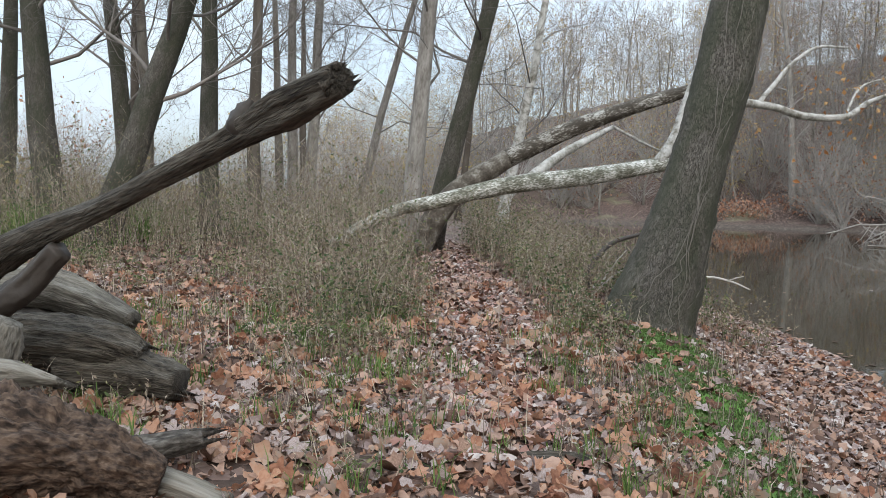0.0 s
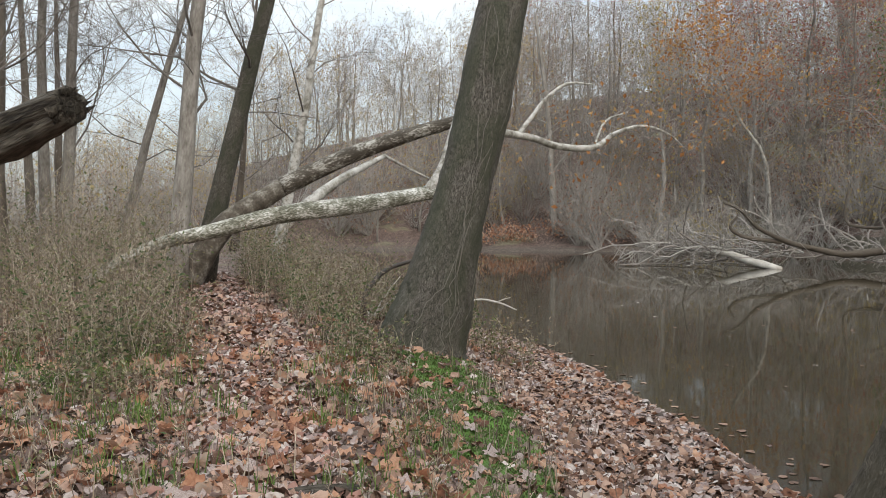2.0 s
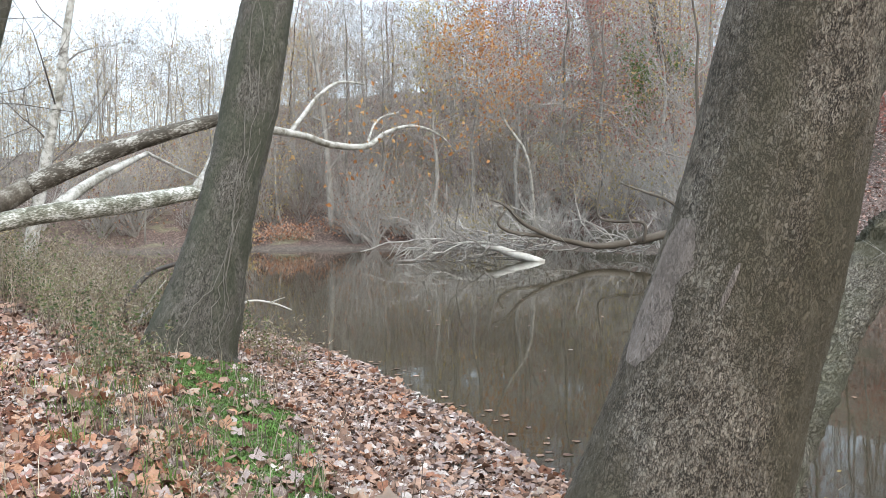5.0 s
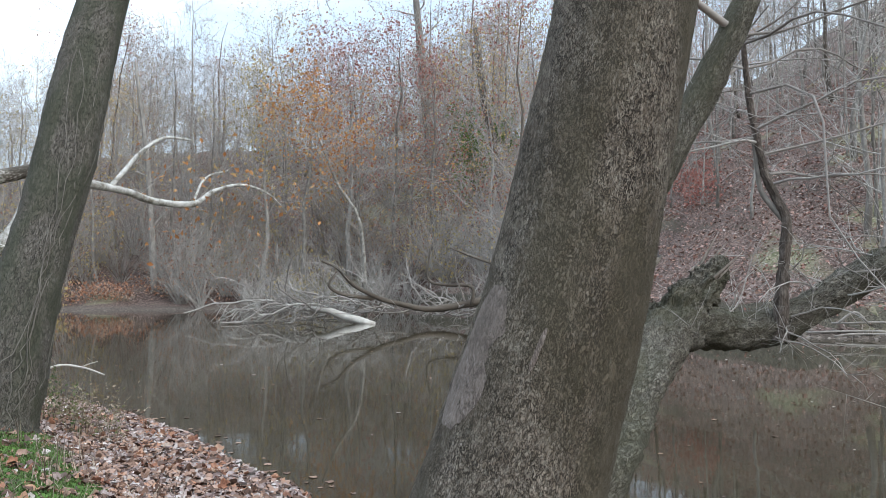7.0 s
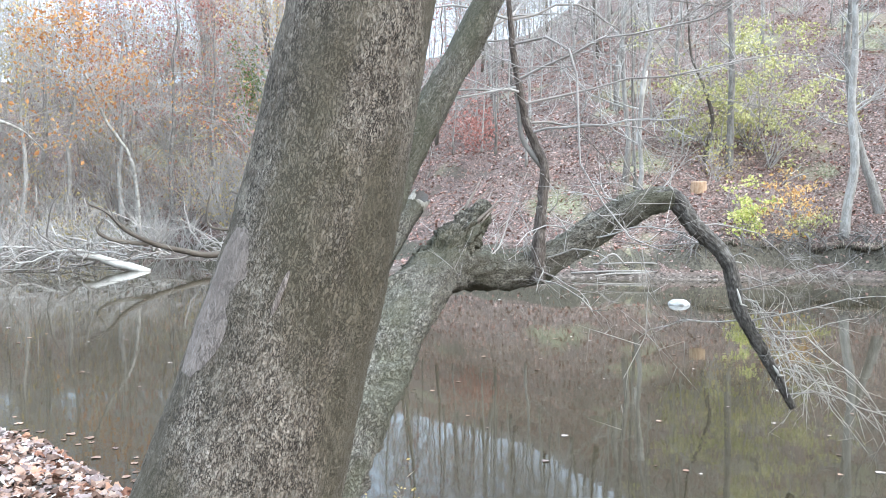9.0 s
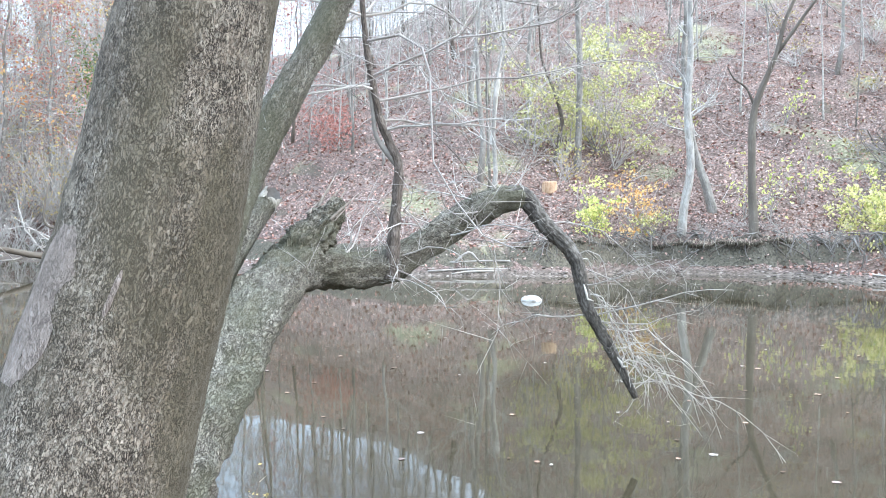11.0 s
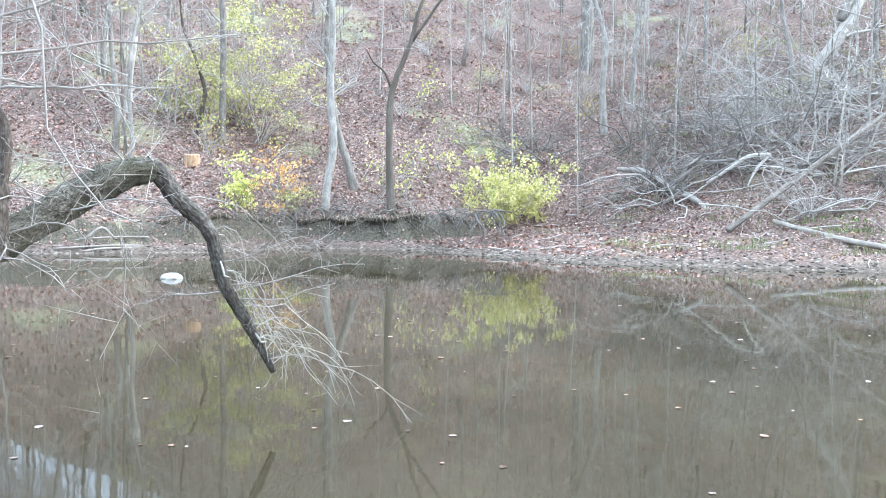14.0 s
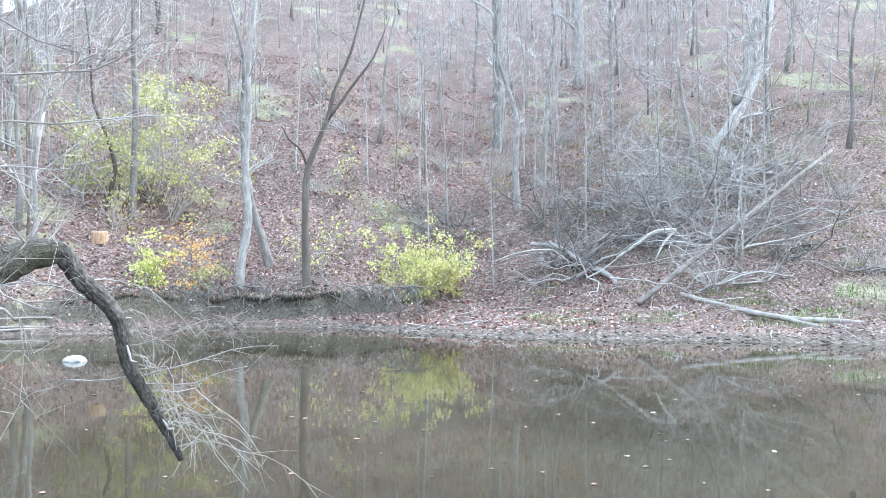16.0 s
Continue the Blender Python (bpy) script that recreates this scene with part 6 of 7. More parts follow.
lip.add(rows.reshape(-1, 3), [[i * 5 + j, i * 5 + j + 1, i * 5 + j + 6, i * 5 + j + 5] for i in range(len(lip_ys) - 1) for j in range(4)])
tagged(part("bank_lip", lip, GROUND, None), "leafy turf edge overhanging the undercut bank", "bank", kind="stuff")
hang = Shape()
for p in rows[:, 2]:
    for _ in range(5):
        a = p + (0.1 * rng.random(), 0.12 * rng.standard_normal(), 0.02)
        spike(hang, a, a + (-0.12 * rng.random(), 0.12 * rng.standard_normal(), -0.12 - 0.3 * rng.random()), 0.012)
        spike(hang, a, a + (-0.1 * rng.random(), 0.15 * rng.standard_normal(), 0.1 + 0.2 * rng.random()), 0.010)
tagged(part("dry_grass", hang, WEED, None), "dry grass hanging over the undercut bank", "grass", kind="stuff")

# roots hanging over the cut bank
roots = Shape()
for k in range(130):
    y = -2.5 + 14.5 * rng.random()
    x = np.interp(y, [-1, 1.5, 7, 10.3, 12.5], [37.6, 40.1, 40.6, 36.2, 35.3]) + 1.35
    line = wander(rng, (x + 0.3, y, 1.75 + 0.25 * rng.random()), (-0.5, 1.2 * rng.standard_normal(), -0.55), 1.0 + 1.2 * rng.random(), 6, 0.25, -0.08)
    roots.tube(line, np.linspace(0.035 * (0.5 + rng.random()), 0.01, 7), 5, cap=False)
    spray(roots, rng, line, 4, 0.4, 0.01, 1, -0.3)
tagged(part("bank_roots", roots, TWIG_DARK, None), "bare roots hanging from the undercut bank", "roots", kind="stuff")


# a cut stump up the slope
CUT = material("fresh_cut_wood", [(0.35, (0.30, 0.18, 0.105)), (0.5, (0.42, 0.28, 0.175)), (0.68, (0.54, 0.40, 0.28))], scale=9, bump=0.3, bump_scale=40, stretch=(1, 1, 0.3))
at = (43.2, 13.1, z_at(43.2, 13.1) - 0.1)
stump = thing("stump", at, "orange-tan cut stump on the leafy slope", "stump")
trunk_line("bole", [(at[0] + 0.2, at[1], at[2] - 0.3), (at[0] + 0.05, at[1], at[2] + 0.2), (at[0], at[1], at[2] + 0.55)], [0.44, 0.40, 0.36], CUT, stump, at, 22, rough=0.03, flute=0.06, steps=5, gnarl=0.12, grain=9)

# ---- stones ----
def stone_shape(rng, r, flat=0.5, detail=1, rough=0.18):
    bm = bmesh.new()
    bmesh.ops.create_icosphere(bm, subdivisions=detail, radius=r)
    for v in bm.verts:
        v.co *= 1 + rough * rng.standard_normal()
        v.co.z *= flat
    vs = np.array([v.co[:] for v in bm.verts])
    fs = [[v.index for v in f.verts] for f in bm.faces]
    bm.free()
    return vs, fs


vs, fs = stone_shape(rng, 0.30, 0.6, 3, 0.035)
vs = vs * (1 - 0.5 * vs[:, 2:] / 0.3) * (0.8, 1.05, 1.0)
s = Shape()
s.add(vs, fs)
rock = thing("rock", (24.4, 7.8, 0.04), "pale boulder breaking the water surface", "rock")
part("stone", s, STONE_PALE, rock, smooth=False)
vs, fs = stone_shape(rng, 0.45, 0.7, 3, 0.035)
s = Shape()
s.add(vs, fs)
rock = thing("rock", (51.7, -25.1, 10.2), "pale boulder on the grassy slope", "rock")
part("stone", s, STONE_PALE, rock, smooth=False)
pebbles, pebble_spots, pebble_parts = Shape(), [], []
for (ax, ay), (bx, by) in zip(FAR_SHORE[9:], FAR_SHORE[10:]):
    ln = math.hypot(bx - ax, by - ay)
    if by < -45:
        break
    for _ in range(int((16 if by < 2 else 7) * ln)):
        u = rng.random()
        off = abs(rng.standard_normal()) * (1.4 if by < 2 else 0.5)
        x, y = ax + u * (bx - ax) + off, ay + u * (by - ay) + 0.2 * rng.standard_normal()
        vs, fs = stone_shape(rng, 0.04 + 0.09 * rng.random() ** 2, 0.55)
        pebble_spots.append((x, y))
        pebble_parts.append((vs, fs))
zs = height(*np.array(pebble_spots).T)
for (x, y), z, (vs, fs) in zip(pebble_spots, zs, pebble_parts):
    pebbles.add(vs + np.array([x, y, z + 0.01]), fs)
ob = part("gravel", pebbles, STONE, None, smooth=False)
tagged(ob, "loose grey stones along the far water line", "gravel", kind="stuff")
# ---- ground cover of the near bank ----
def path_x(y):
    return np.interp(y, [4, 5.8, 7.6, 8.5, 11.3, 16.6, 27, 42], [0.3, 0.3, 0.36, 0.5, 0.72, 0.2, -0.23, -1.2])


def free_spots(rng, count, x0, x1, y0, y1, ok=None):
    x, y = x0 + (x1 - x0) * rng.random(count), y0 + (y1 - y0) * rng.random(count)
    keep = ~in_river(x, y)
    if ok is not None:
        keep &= ok(x, y)
    x, y = x[keep], y[keep]
    return np.stack([x, y, height(x, y)], -1)


def weed_field(name, label, spots, tall, rng, stem_mat, leaf_mat, stems=9, leaves=7, leaf=0.05, seeds=5):
    """Dry standing weeds: thin stems with side twigs, and small leaves along them. tall: metres, or one for each spot."""
    wood, green = Shape(), Shape()
    n = np.maximum((stems + 3 * rng.standard_normal(len(spots))).astype(int), 3)
    foot = np.repeat(spots, n, 0) + 0.15 * rng.standard_normal((n.sum(), 3)) * (1, 1, 0)
    big = np.repeat(tall * np.ones(len(spots)) * (0.45 + 0.75 * rng.random(len(spots))), n)
    h = (big * (0.45 + 0.65 * rng.random(len(foot))))[:, None]
    a = 6.28 * rng.random((len(foot), 1))
    top = foot + h * np.concatenate([0.5 * np.cos(a) * rng.random(a.shape), 0.5 * np.sin(a) * rng.random(a.shape), np.ones(a.shape)], 1)
    wood.needles.extend(zip(foot - (0, 0, 0.02), top, np.full(len(foot), 0.0045)))
    for _ in range(seeds):
        e = foot + (top - foot) * (0.35 + 0.65 * rng.random(a.shape))
        c = 6.28 * rng.random(a.shape)
        wood.needles.extend(zip(e, e + 0.17 * h * np.concatenate([0.7 * np.cos(c), 0.7 * np.sin(c), 0.6 + 0 * c], 1), np.full(len(foot), 0.003)))
    for _ in range(leaves):
        e = foot + (top - foot) * rng.random(a.shape) ** 0.8 + 0.06 * h * rng.standard_normal(foot.shape) * (1, 1, 0.4)
        u = unit(rng.standard_normal(foot.shape) * (1, 1, 0.6)) * leaf * (0.5 + 0.9 * rng.random(a.shape))
        w = 0.22 * unit(np.cross(u, rng.standard_normal(foot.shape))) * np.linalg.norm(u, axis=1)[:, None]
        green.many(np.stack([e, e + 0.5 * u + w, e + u, e + 0.5 * u - w], 1), [[0, 1, 2], [0, 2, 3]])
    tagged(part(name, wood, stem_mat, None, smooth=False), label, "weeds", kind="stuff")
    tagged(part(name, green, leaf_mat, None, smooth=False), "small leaves and seed heads on " + label, "weeds", kind="stuff")


def grass_field(name, label, spots, tall, rng, mat, blades=10, width=0.006, spread=0.07):
    s = Shape()
    b = np.repeat(spots, blades, 0)
    b = b + spread * rng.standard_normal(b.shape) * (1, 1, 0)
    a, h = 6.28 * rng.random((len(b), 1)), tall * (0.5 + 0.8 * rng.random((len(b), 1)))
    o = np.concatenate([np.cos(a), np.sin(a), 0 * a], 1)
    w = np.concatenate([-np.sin(a), np.cos(a), 0 * a], 1) * width
    z = np.array([0, 0, 1.0])
    m = b + o * 0.22 * h + z * 0.65 * h
    t = b + o * 0.75 * h * (0.4 + 0.9 * rng.random(a.shape)) + z * 0.85 * h
    s.many(np.stack([b - w, b + w, m + 0.7 * w, m - 0.7 * w, t], 1), [[0, 1, 2], [0, 2, 3], [3, 2, 4]])
    return tagged(part(name, s, mat, None, smooth=False), label, "grass", kind="stuff")


g = np.random.default_rng(5)
off_path = lambda w: (lambda x, y: np.abs(x - path_x(y)) > w)
patchy = lambda sc, seed, cut: (lambda x, y: lumps(x, y, sc, seed) + 0.3 * np.sin(37.7 * x + 51.3 * y) > cut)
left = free_spots(g, 900, -13, 0.2, 11.0, 25, lambda x, y: (np.abs(x - path_x(y)) > 1.0) & (patchy(1.7, 61, -0.1)(x, y) | ((y > 15) & patchy(3.0, 61, -0.5)(x, y))))
clearing = np.where((left[:, 1] < 14.5) & (left[:, 0] > -6.8) & (left[:, 0] < -2.3), 0.4, 1.0)
weed_field("tall_weeds", "tall dry brown and olive weeds", left, clearing * np.interp(left[:, 1], [11, 14, 17, 22], [1.1, 1.6, 2.2, 2.4]) * (1 + 0.65 * lumps(left[:, 0], left[:, 1], 2.3, 67)), g, WEED, WEED_LEAF, 9, 9, 0.06, 5)
mid = free_spots(g, 700, -5.0, 0.3, 7.2, 12.4, lambda x, y: (np.abs(x - path_x(y)) > 0.85) & (x > -2.7 + 0.25 * (12.4 - y)) & patchy(1.3, 62, 0.0)(x, y))
weed_field("low_weeds", "low dry olive weeds beside the path", mid, np.interp(mid[:, 1], [7.4, 9, 11], [0.45, 0.8, 1.15]) * np.clip(0.85 + 0.9 * lumps(mid[:, 0], mid[:, 1], 1.5, 66), 0.25, 2), g, WEED, WEED_LEAF, 9, 12, 0.05, 5)
right = free_spots(g, 560, 0.6, 5.0, 8.4, 26, lambda x, y: (x - path_x(y) > 0.6) & (np.hypot(x - 2.8, y - 11.2) > 1.0) & (x < 4.3) & ((y > 10.6) | (x < 2.2)) & patchy(1.5, 63, -0.15)(x, y))
weed_field("tall_weeds", "olive-brown weeds between path and water", right, np.interp(right[:, 1], [8.4, 10, 13, 17], [0.35, 0.65, 1.0, 1.5]), g, WEED, WEED_LEAF, 10, 13, 0.055, 4)
back = free_spots(g, 340, -26, 4.5, 25, 52, off_path(1.3))
weed_field("tall_weeds", "tall dry weeds under the grove", back, 2.2, g, WEED, WEED_LEAF, 7, 5, 0.13, 4)
few = free_spots(g, 320, -4.5, 2.0, 4.2, 9.4, lambda x, y: off_path(0.45)(x, y) & (lumps(x, y, 1.4, 64) > 0.1))
weed_field("low_weeds", "thin dry weed stalks among fallen leaves", few, 0.36, g, WEED, WEED_LEAF, 6, 6, 0.035, 6)
shore_weed = np.array([[5.3, 3.9, 0.02], [5.4, 3.7, 0.02], [5.2, 4.1, 0.02]])
weed_field("shore_weeds", "small yellow-green weed at the water's edge", shore_weed, 0.5, g, WEED, LEAF_OLIVE, 6, 12, 0.03)


def strip(x, y):
    """The mossy ridge between the leaning tree and the path."""
    c = np.interp(y, [4.2, 5.3, 6.5, 7.5, 9, 11], [1.75, 1.95, 2.15, 2.35, 2.65, 2.9])
    h = np.interp(y, [4.2, 6, 9, 11.2], [0.28, 0.46, 0.5, 0.48])
    return np.abs(x - c) < h * (0.75 + 0.5 * np.abs(np.sin(3.1 * y)))


GREEN = material("bright_green_moss", [(0.2, (0.06, 0.095, 0.03)), (0.55, (0.115, 0.17, 0.05)), (0.9, (0.21, 0.26, 0.10))], scale=1.5, island=0.5, bump=0, see_through=0.3)
moss = free_spots(g, 15000, 1.2, 3.6, 4.0, 10.9, strip)
grass_field("moss_grass", "short bright green moss and grass on the bank", moss, 0.032, g, GREEN, 3, 0.007, 0.03)
mx, my = np.meshgrid(np.arange(1.0, 3.8, 0.08), np.arange(3.9, 11.2, 0.08))
cells = [(i, j) for i in range(mx.shape[0] - 1) for j in range(mx.shape[1] - 1) if strip(mx[i, j] + 0.04, my[i, j] + 0.04)]
mz = height(mx, my) + 0.006 + 0.012 * lumps(mx, my, 0.35, 71) ** 2
sheet = Shape()
sheet.many(np.array([[(mx[a, b], my[a, b], mz[a, b]) for a, b in ((i, j), (i, j + 1), (i + 1, j + 1), (i + 1, j))] for i, j in cells]), [[0, 1, 2, 3]])
MOSS = material("green_moss", [(0.36, (0.075, 0.085, 0.04)), (0.47, (0.09, 0.17, 0.035)), (0.7, (0.14, 0.27, 0.05))], scale=3, bump=0.8, bump_scale=60, bump_dist=0.02)
tagged(part("moss", sheet, MOSS, None), "green moss matted over the bank", "moss", kind="stuff")
tufts = free_spots(g, 420, -4.5, 1.6, 4.0, 9.5, lambda x, y: lumps(x, y, 1.2, 65) > 0.0)
grass_field("grass_tufts", "thin green grass tufts among leaves", tufts, 0.2, g, GRASS, 14, 0.0045, 0.07)
dry = free_spots(g, 170, -6, 3.6, 4.4, 13)
grass_field("dry_grass", "dry straw-coloured grass tufts", dry, 0.33, g, WEED, 12, 0.0035, 0.09)
verge = free_spots(g, 160, -16, -6.5, 15, 24)
grass_field("tall_grass", "tall yellowing grass at the grove's edge", verge, 0.9, g, GRASS, 22, 0.012, 0.2)


bank_x, bank_y = 33 + 9 * g.random(900), -25 + 8.5 * g.random(900)
ok = far_side(1.5, 7)(bank_x, bank_y) & (lumps(bank_x, bank_y, 4.0, 81) > -0.1)
turf = np.stack([bank_x[ok], bank_y[ok], height(bank_x[ok], bank_y[ok])], -1)
grass_field("bank_grass", "green grass on the far bank", turf, 0.16, g, GRASS, 7, 0.016, 0.3)


# fallen leaves: lobed, curled
def leaf_outline(rng, lobes=5, curl=0.3):
    """A broad leaf: lobes with shoulders and shallow notches, folded and crinkled."""
    pts, n = [(0, 0, 0)], 4 * lobes - 1 if lobes > 2 else 2 * lobes + 3
    for i in range(n):
        a = math.pi * (0.14 + 1.72 * i / (n - 1)) + math.pi
        r = (0.86, 1.0, 0.88, 0.72)[i % 4] if lobes > 2 else 0.45 + 0.55 * math.sin(math.pi * i / (n - 1))
        r *= (0.88 + 0.24 * rng.random()) * (0.8 + 0.25 * math.sin(math.pi * i / (n - 1)))
        pts.append((r * math.sin(a), r * math.cos(a) * 1.05, 0))
    v = np.array(pts)
    ax = rng.random() * 6.28
    side = v[:, 0] * math.cos(ax) + v[:, 1] * math.sin(ax)
    v[:, 2] = curl * side ** 2 + 0.13 * rng.standard_normal(len(v))
    return v * 0.5, [[0, i, i + 1] for i in range(1, n)]


LEAVES = [leaf_outline(g, 5, c) for c in (0.2, 0.5, 0.9, -0.35, -0.7, 0.35, 0.65, -0.2)]
OVALS = [leaf_outline(g, 2, c) for c in (0.3, 0.6, -0.4)]
ROUGH = [leaf_outline(g, 3, c) for c in (0.4, 0.8, -0.5, 0.2)]


def leaf_drift(name, label, spots, size, rng, mat, shapes, tilt=0.35, lift=0.012):
    s = Shape()
    which = rng.integers(0, len(shapes), len(spots))
    for k, (v, f) in enumerate(shapes):
        p = spots[which == k]
        if not len(p):
            continue
        a, b, c = tilt * rng.standard_normal(len(p)), tilt * rng.standard_normal(len(p)), 6.28 * rng.random(len(p))
        ca, sa, cb, sb, cc, sc = np.cos(a), np.sin(a), np.cos(b), np.sin(b), np.cos(c), np.sin(c)
        r = np.stack([cb * cc, sa * sb * cc - ca * sc, ca * sb * cc + sa * sc, cb * sc, sa * sb * sc + ca * cc, ca * sb * sc - sa * cc, -sb, sa * cb, ca * cb], -1).reshape(-1, 3, 3)
        q = np.einsum("nij,kj->nki", r, v) * (size * (0.55 + 0.8 * rng.random((len(p), 1, 1))))
        q = q + p[:, None]
        q[..., 2] += lift - np.minimum((q[..., 2] - p[:, None, 2]).min(1) * 0.7, 0)[:, None]
        s.many(q, f)
    return tagged(part(name, s, mat, None), label, "leaves", kind="stuff")


def clumpy(scale, seed, cut):
    return lambda x, y: lumps(x, y, scale, seed) + 0.35 * np.random.default_rng(seed).standard_normal(np.shape(x)) > cut


bare = lambda ok: (lambda x, y: ok(x, y) & (~strip(x, y) | (np.sin(91.7 * x + 47.3 * y) > 0.45 + 0.3 * (y > 5.6))))
every = lambda x, y: x == x
CRUMBS = [(v * (0.9, 0.6, 1.4), f) for v, f in OVALS]
leaf_drift("leaf_crumbs", "broken bits of dry leaves and bark on the ground", free_spots(g, 15000, -5.5, 4.6, 3.2, 11, bare(every)), 0.045, g, LEAF_BROWN, CRUMBS, 0.6, 0.02)
leaf_drift("leaf_crumbs", "rusty bits of torn leaves on the ground", free_spots(g, 7000, -5.5, 3.6, 3.2, 11, bare(every)), 0.05, g, LEAF_RUST, CRUMBS, 0.6, 0.025)
leaf_drift("fallen_leaves", "rusty orange fallen sycamore leaves", free_spots(g, 5200, -6.5, 2.6, 3.3, 13, bare(clumpy(1.7, 21, -0.05))), 0.135, g, LEAF_RUST, LEAVES, 0.5)
leaf_drift("fallen_leaves", "brown leaf litter", free_spots(g, 6000, -6.5, 4.6, 3.2, 14, bare(every)), 0.115, g, LEAF_BROWN, ROUGH)
leaf_drift("fallen_leaves", "pale faded leaves on path and bank", free_spots(g, 8000, -5.5, 3.6, 3.2, 14, bare(clumpy(1.3, 33, -0.3))), 0.09, g, LEAF_PALE, OVALS + ROUGH, 0.5)
on_path = lambda x, y: np.abs(x - path_x(y)) < 0.55
leaf_drift("fallen_leaves", "pinkish leaves trodden on the path", free_spots(g, 12000, -1.5, 1.6, 4.5, 26, on_path), 0.085, g, LEAF_PALE, OVALS + ROUGH, 0.25)
leaf_drift("fallen_leaves", "reddish-brown leaves on the path", free_spots(g, 6000, -1.5, 1.6, 4.5, 24, on_path), 0.095, g, LEAF_SLOPE, ROUGH, 0.25)
shore = lambda x, y: (line_distance(x, y, NEAR_SHORE) < 2.6) & ~strip(x, y)
leaf_drift("fallen_leaves", "faded leaves strewn over the muddy shore", free_spots(g, 12000, 1.5, 6.0, 4.0, 18, shore), 0.10, g, LEAF_PALE, OVALS + ROUGH, 0.2)
leaf_drift("fallen_leaves", "brown leaves strewn over the muddy shore", free_spots(g, 6000, 1.5, 6.0, 4.0, 18, shore), 0.11, g, LEAF_BROWN, ROUGH, 0.2)
leaf_drift("fallen_leaves", "rusty leaves in drifts on the shore", free_spots(g, 3000, 1.5, 5.6, 4.0, 14, lambda x, y: shore(x, y) & clumpy(1.2, 44, 0.25)(x, y)), 0.13, g, LEAF_RUST, LEAVES, 0.3)
leaf_drift("fallen_leaves", "leaves under the weeds", free_spots(g, 3500, -9, 4, 12, 24), 0.16, g, LEAF_BROWN, ROUGH)

leaf_drift("fallen_leaves", "brown leaves on the trodden bank", free_spots(g, 2600, -6, 5, -5, 3.4), 0.13, g, LEAF_BROWN, ROUGH)
leaf_drift("fallen_leaves", "rusty and pale leaves on the trodden bank", free_spots(g, 2000, -6, 5, -5, 3.4), 0.14, g, LEAF_RUST, LEAVES)

# litter of the far slope: dry leaves, sticks
def far_spots(count, least, most, lo, hi):
    x, y = 30 + 54 * g.random(count), -42 + 86 * g.random(count)
    az = np.degrees(np.arctan2(x, y))
    ok = far_side(least, most)(x, y) & (az > lo) & (az < hi)
    return np.stack([x[ok], y[ok], height(x[ok], y[ok])], -1)


FOLDED = [(np.array([(0, 0, 0), (0.42, 0.3, 0.16), (0.95, 0.05, 0.0), (0.4, -0.34, 0.2)]) - (0.45, 0, 0), [[0, 1, 2], [0, 2, 3]]), (np.array([(0, 0, 0), (0.5, 0.42, -0.12), (1.0, 0.0, 0.1), (0.5, -0.4, 0.22)]) - (0.5, 0, 0), [[0, 1, 2], [0, 2, 3]])]
leaf_drift("slope_leaves", "russet dead leaves covering the far slope", far_spots(84000, 1.0, 40, 46, 107), 0.16, g, LEAF_SLOPE, FOLDED, 0.45)
leaf_drift("slope_leaves", "brown dead leaves on the far slope", far_spots(16000, 1.0, 40, 46, 128), 0.15, g, LEAF_BROWN, FOLDED, 0.45)
leaf_drift("slope_leaves", "pale curled leaves on the far slope", far_spots(22000, 0.6, 40, 46, 128), 0.14, g, LEAF_PALE, FOLDED, 0.5)
leaf_drift("slope_leaves", "faded brown leaves on the grassy far slope", far_spots(9000, 1.0, 40, 103, 128), 0.15, g, LEAF_FADED, FOLDED, 0.45)
under = far_spots(16000, 2.0, 34, 101, 128)
under = under[lumps(under[:, 0], under[:, 1], 6.0, 83) > -0.1]
grass_field("slope_grass", "low green and olive undergrowth on the far slope", under, 0.24, g, UNDERGROWTH, 8, 0.018, 0.35)
litter = Shape()
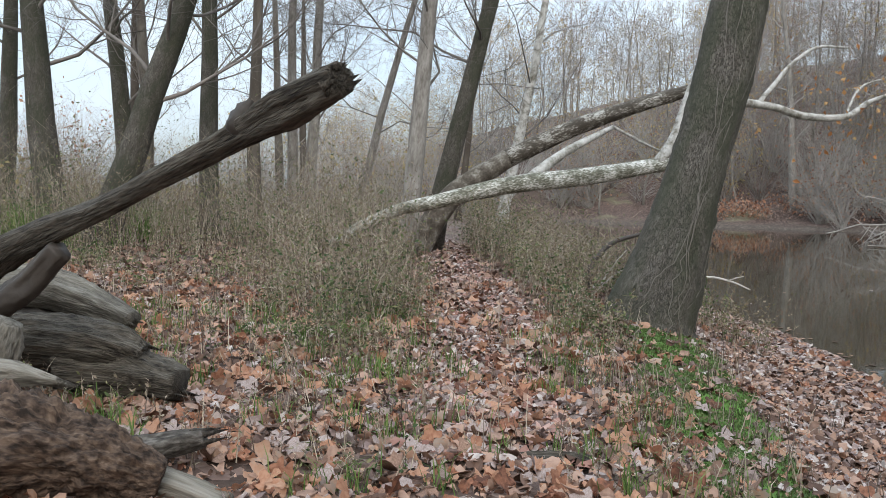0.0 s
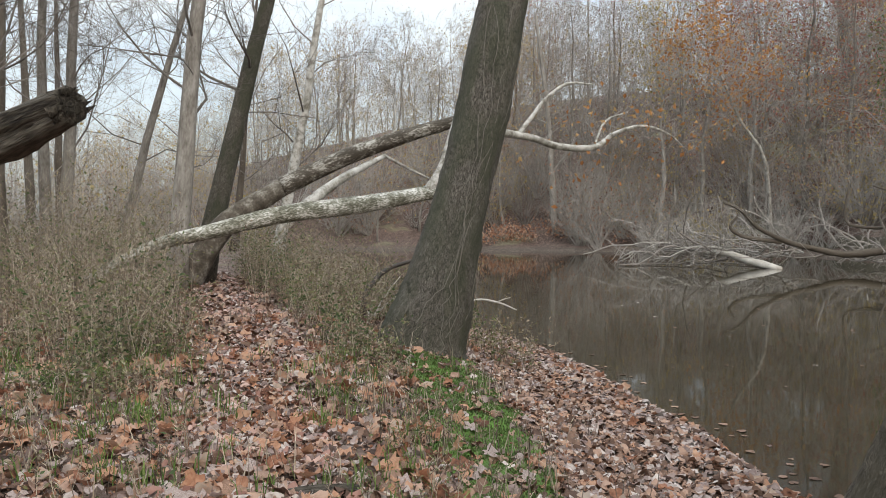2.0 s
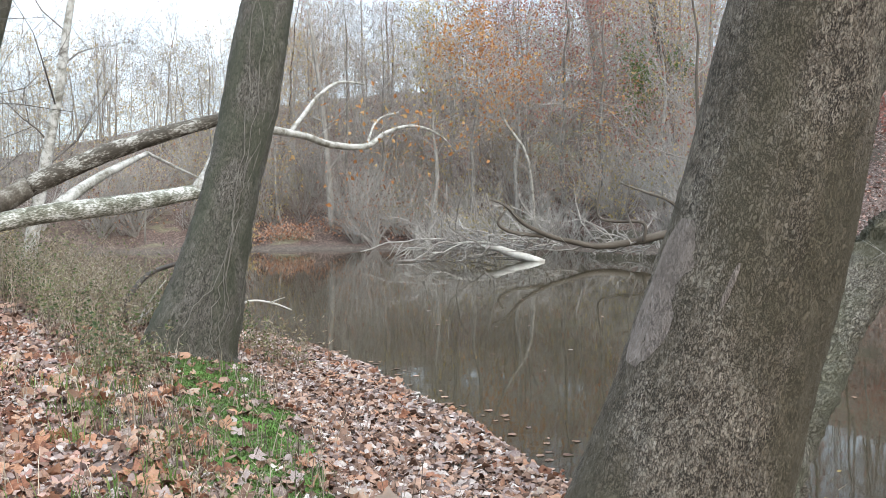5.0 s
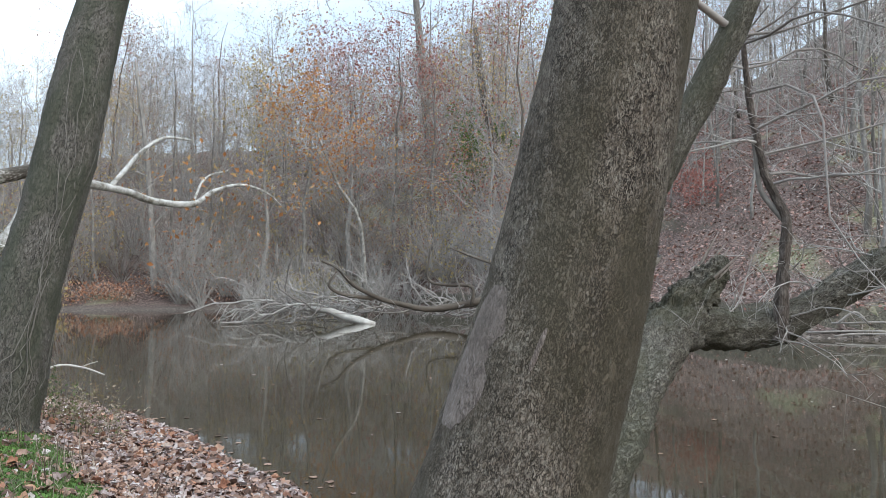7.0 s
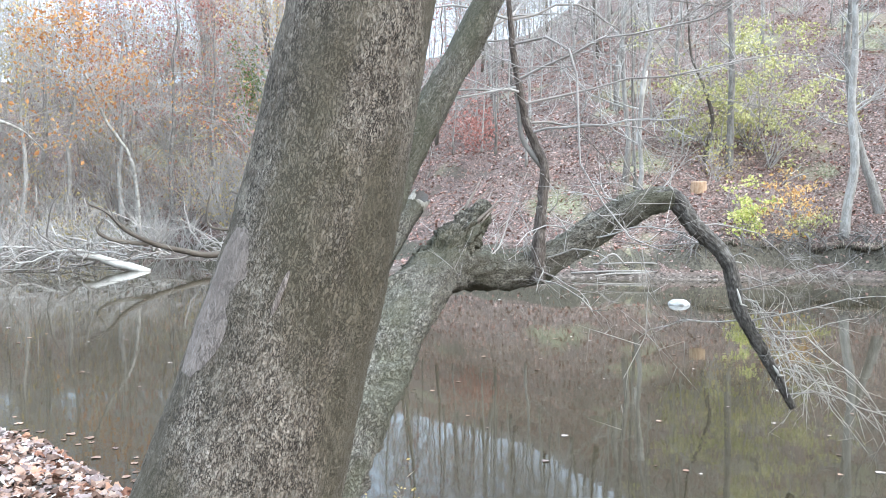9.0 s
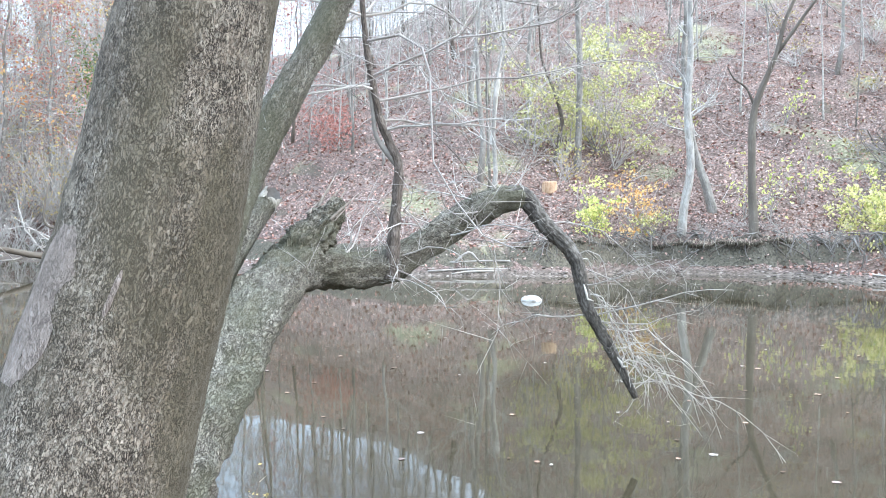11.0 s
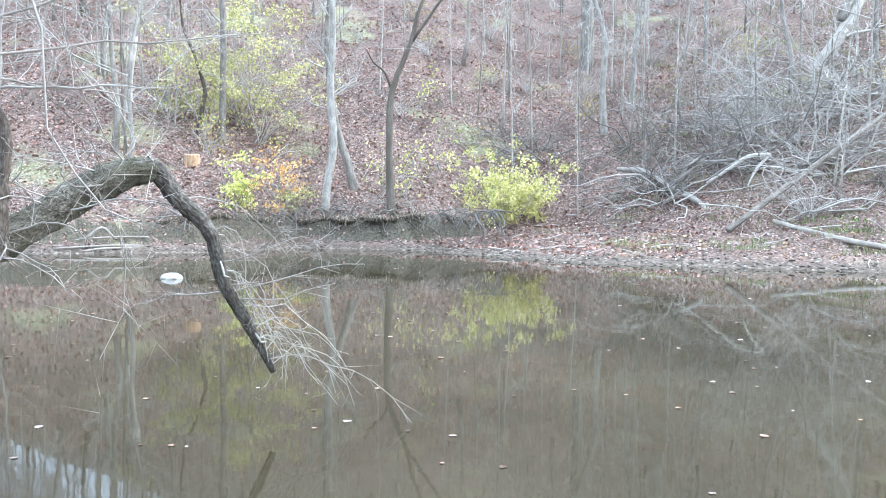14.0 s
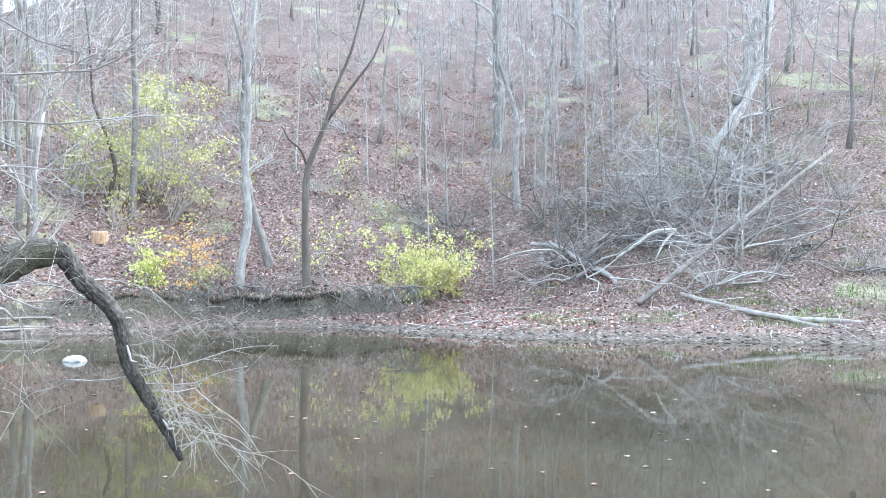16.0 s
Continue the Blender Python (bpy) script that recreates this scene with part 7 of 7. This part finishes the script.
for p in far_spots(900, 1.0, 24, 60, 128):
    a, ln = 6.28 * g.random(), 0.6 + 1.9 * g.random() ** 2
    line = wander(g, (0, 0, 0), (math.cos(a), math.sin(a), 0.0), ln, 4, 0.14)[:, :2] + p[:2]
    line = np.column_stack([line, height(line[:, 0], line[:, 1]) + 0.05 + 0.12 * g.random()])
    litter.tube(line, np.linspace(0.03 * (0.4 + g.random()), 0.008, 5), 4, cap=False)
    spray(litter, g, line, 3, 0.4, 0.008, 1, 0.15)
tagged(part("slope_sticks", litter, TWIG, None), "fallen sticks scattered over the leafy far slope", "sticks", kind="stuff")

# leaves floating on the pool
n = 620
fx, fy = 4.8 + 27 * g.random(n), -16 + 50 * g.random(n)
keep = in_river(fx, fy)
floaters = np.stack([fx[keep], fy[keep], np.zeros(keep.sum())], -1)
FLAT = [(v * (1, 1, 0.15), f) for v, f in OVALS + ROUGH]
leaf_drift("floating_leaves", "pale leaves floating on the still water", floaters[::2], 0.085, g, LEAF_PALE, FLAT, 0.02, 0.006)
leaf_drift("floating_leaves", "brown leaves floating on the still water", floaters[1::2], 0.085, g, LEAF_BROWN, FLAT, 0.02, 0.006)
ex, ey = 4.8 + 1.8 * g.random(260), 5.8 + 12 * g.random(260)
keep = in_river(ex, ey) & (line_distance(ex, ey, NEAR_SHORE) < 0.8 * g.random(260))
leaf_drift("floating_leaves", "leaves washed up along the shore", np.stack([ex[keep], ey[keep], np.zeros(keep.sum())], -1), 0.10, g, LEAF_BROWN, FLAT, 0.03, 0.005)

# the nearest big leaves, one by one
ground_ob = bpy.data.objects["ground"]
shared = []
for k, (v, f) in enumerate(LEAVES):
    for mat in (LEAF_RUST, LEAF_PALE, LEAF_BROWN):
        s = Shape()
        s.add(v, f)
        shared.append(s.mesh("leaf", mat))
for p in free_spots(g, 320, -2.2, 2.2, 3.5, 6.5, bare(every)):
    me = shared[int(g.integers(len(shared)))]
    ob = new("leaf", me)
    ob.parent = ground_ob
    k = 0.155 * (0.7 + 0.6 * g.random())
    ob.matrix_basis = Matrix.LocRotScale((p[0], p[1], p[2] + 0.035), Euler((0.3 * g.standard_normal(), 0.3 * g.standard_normal(), 6.28 * g.random())), (k, k, k))
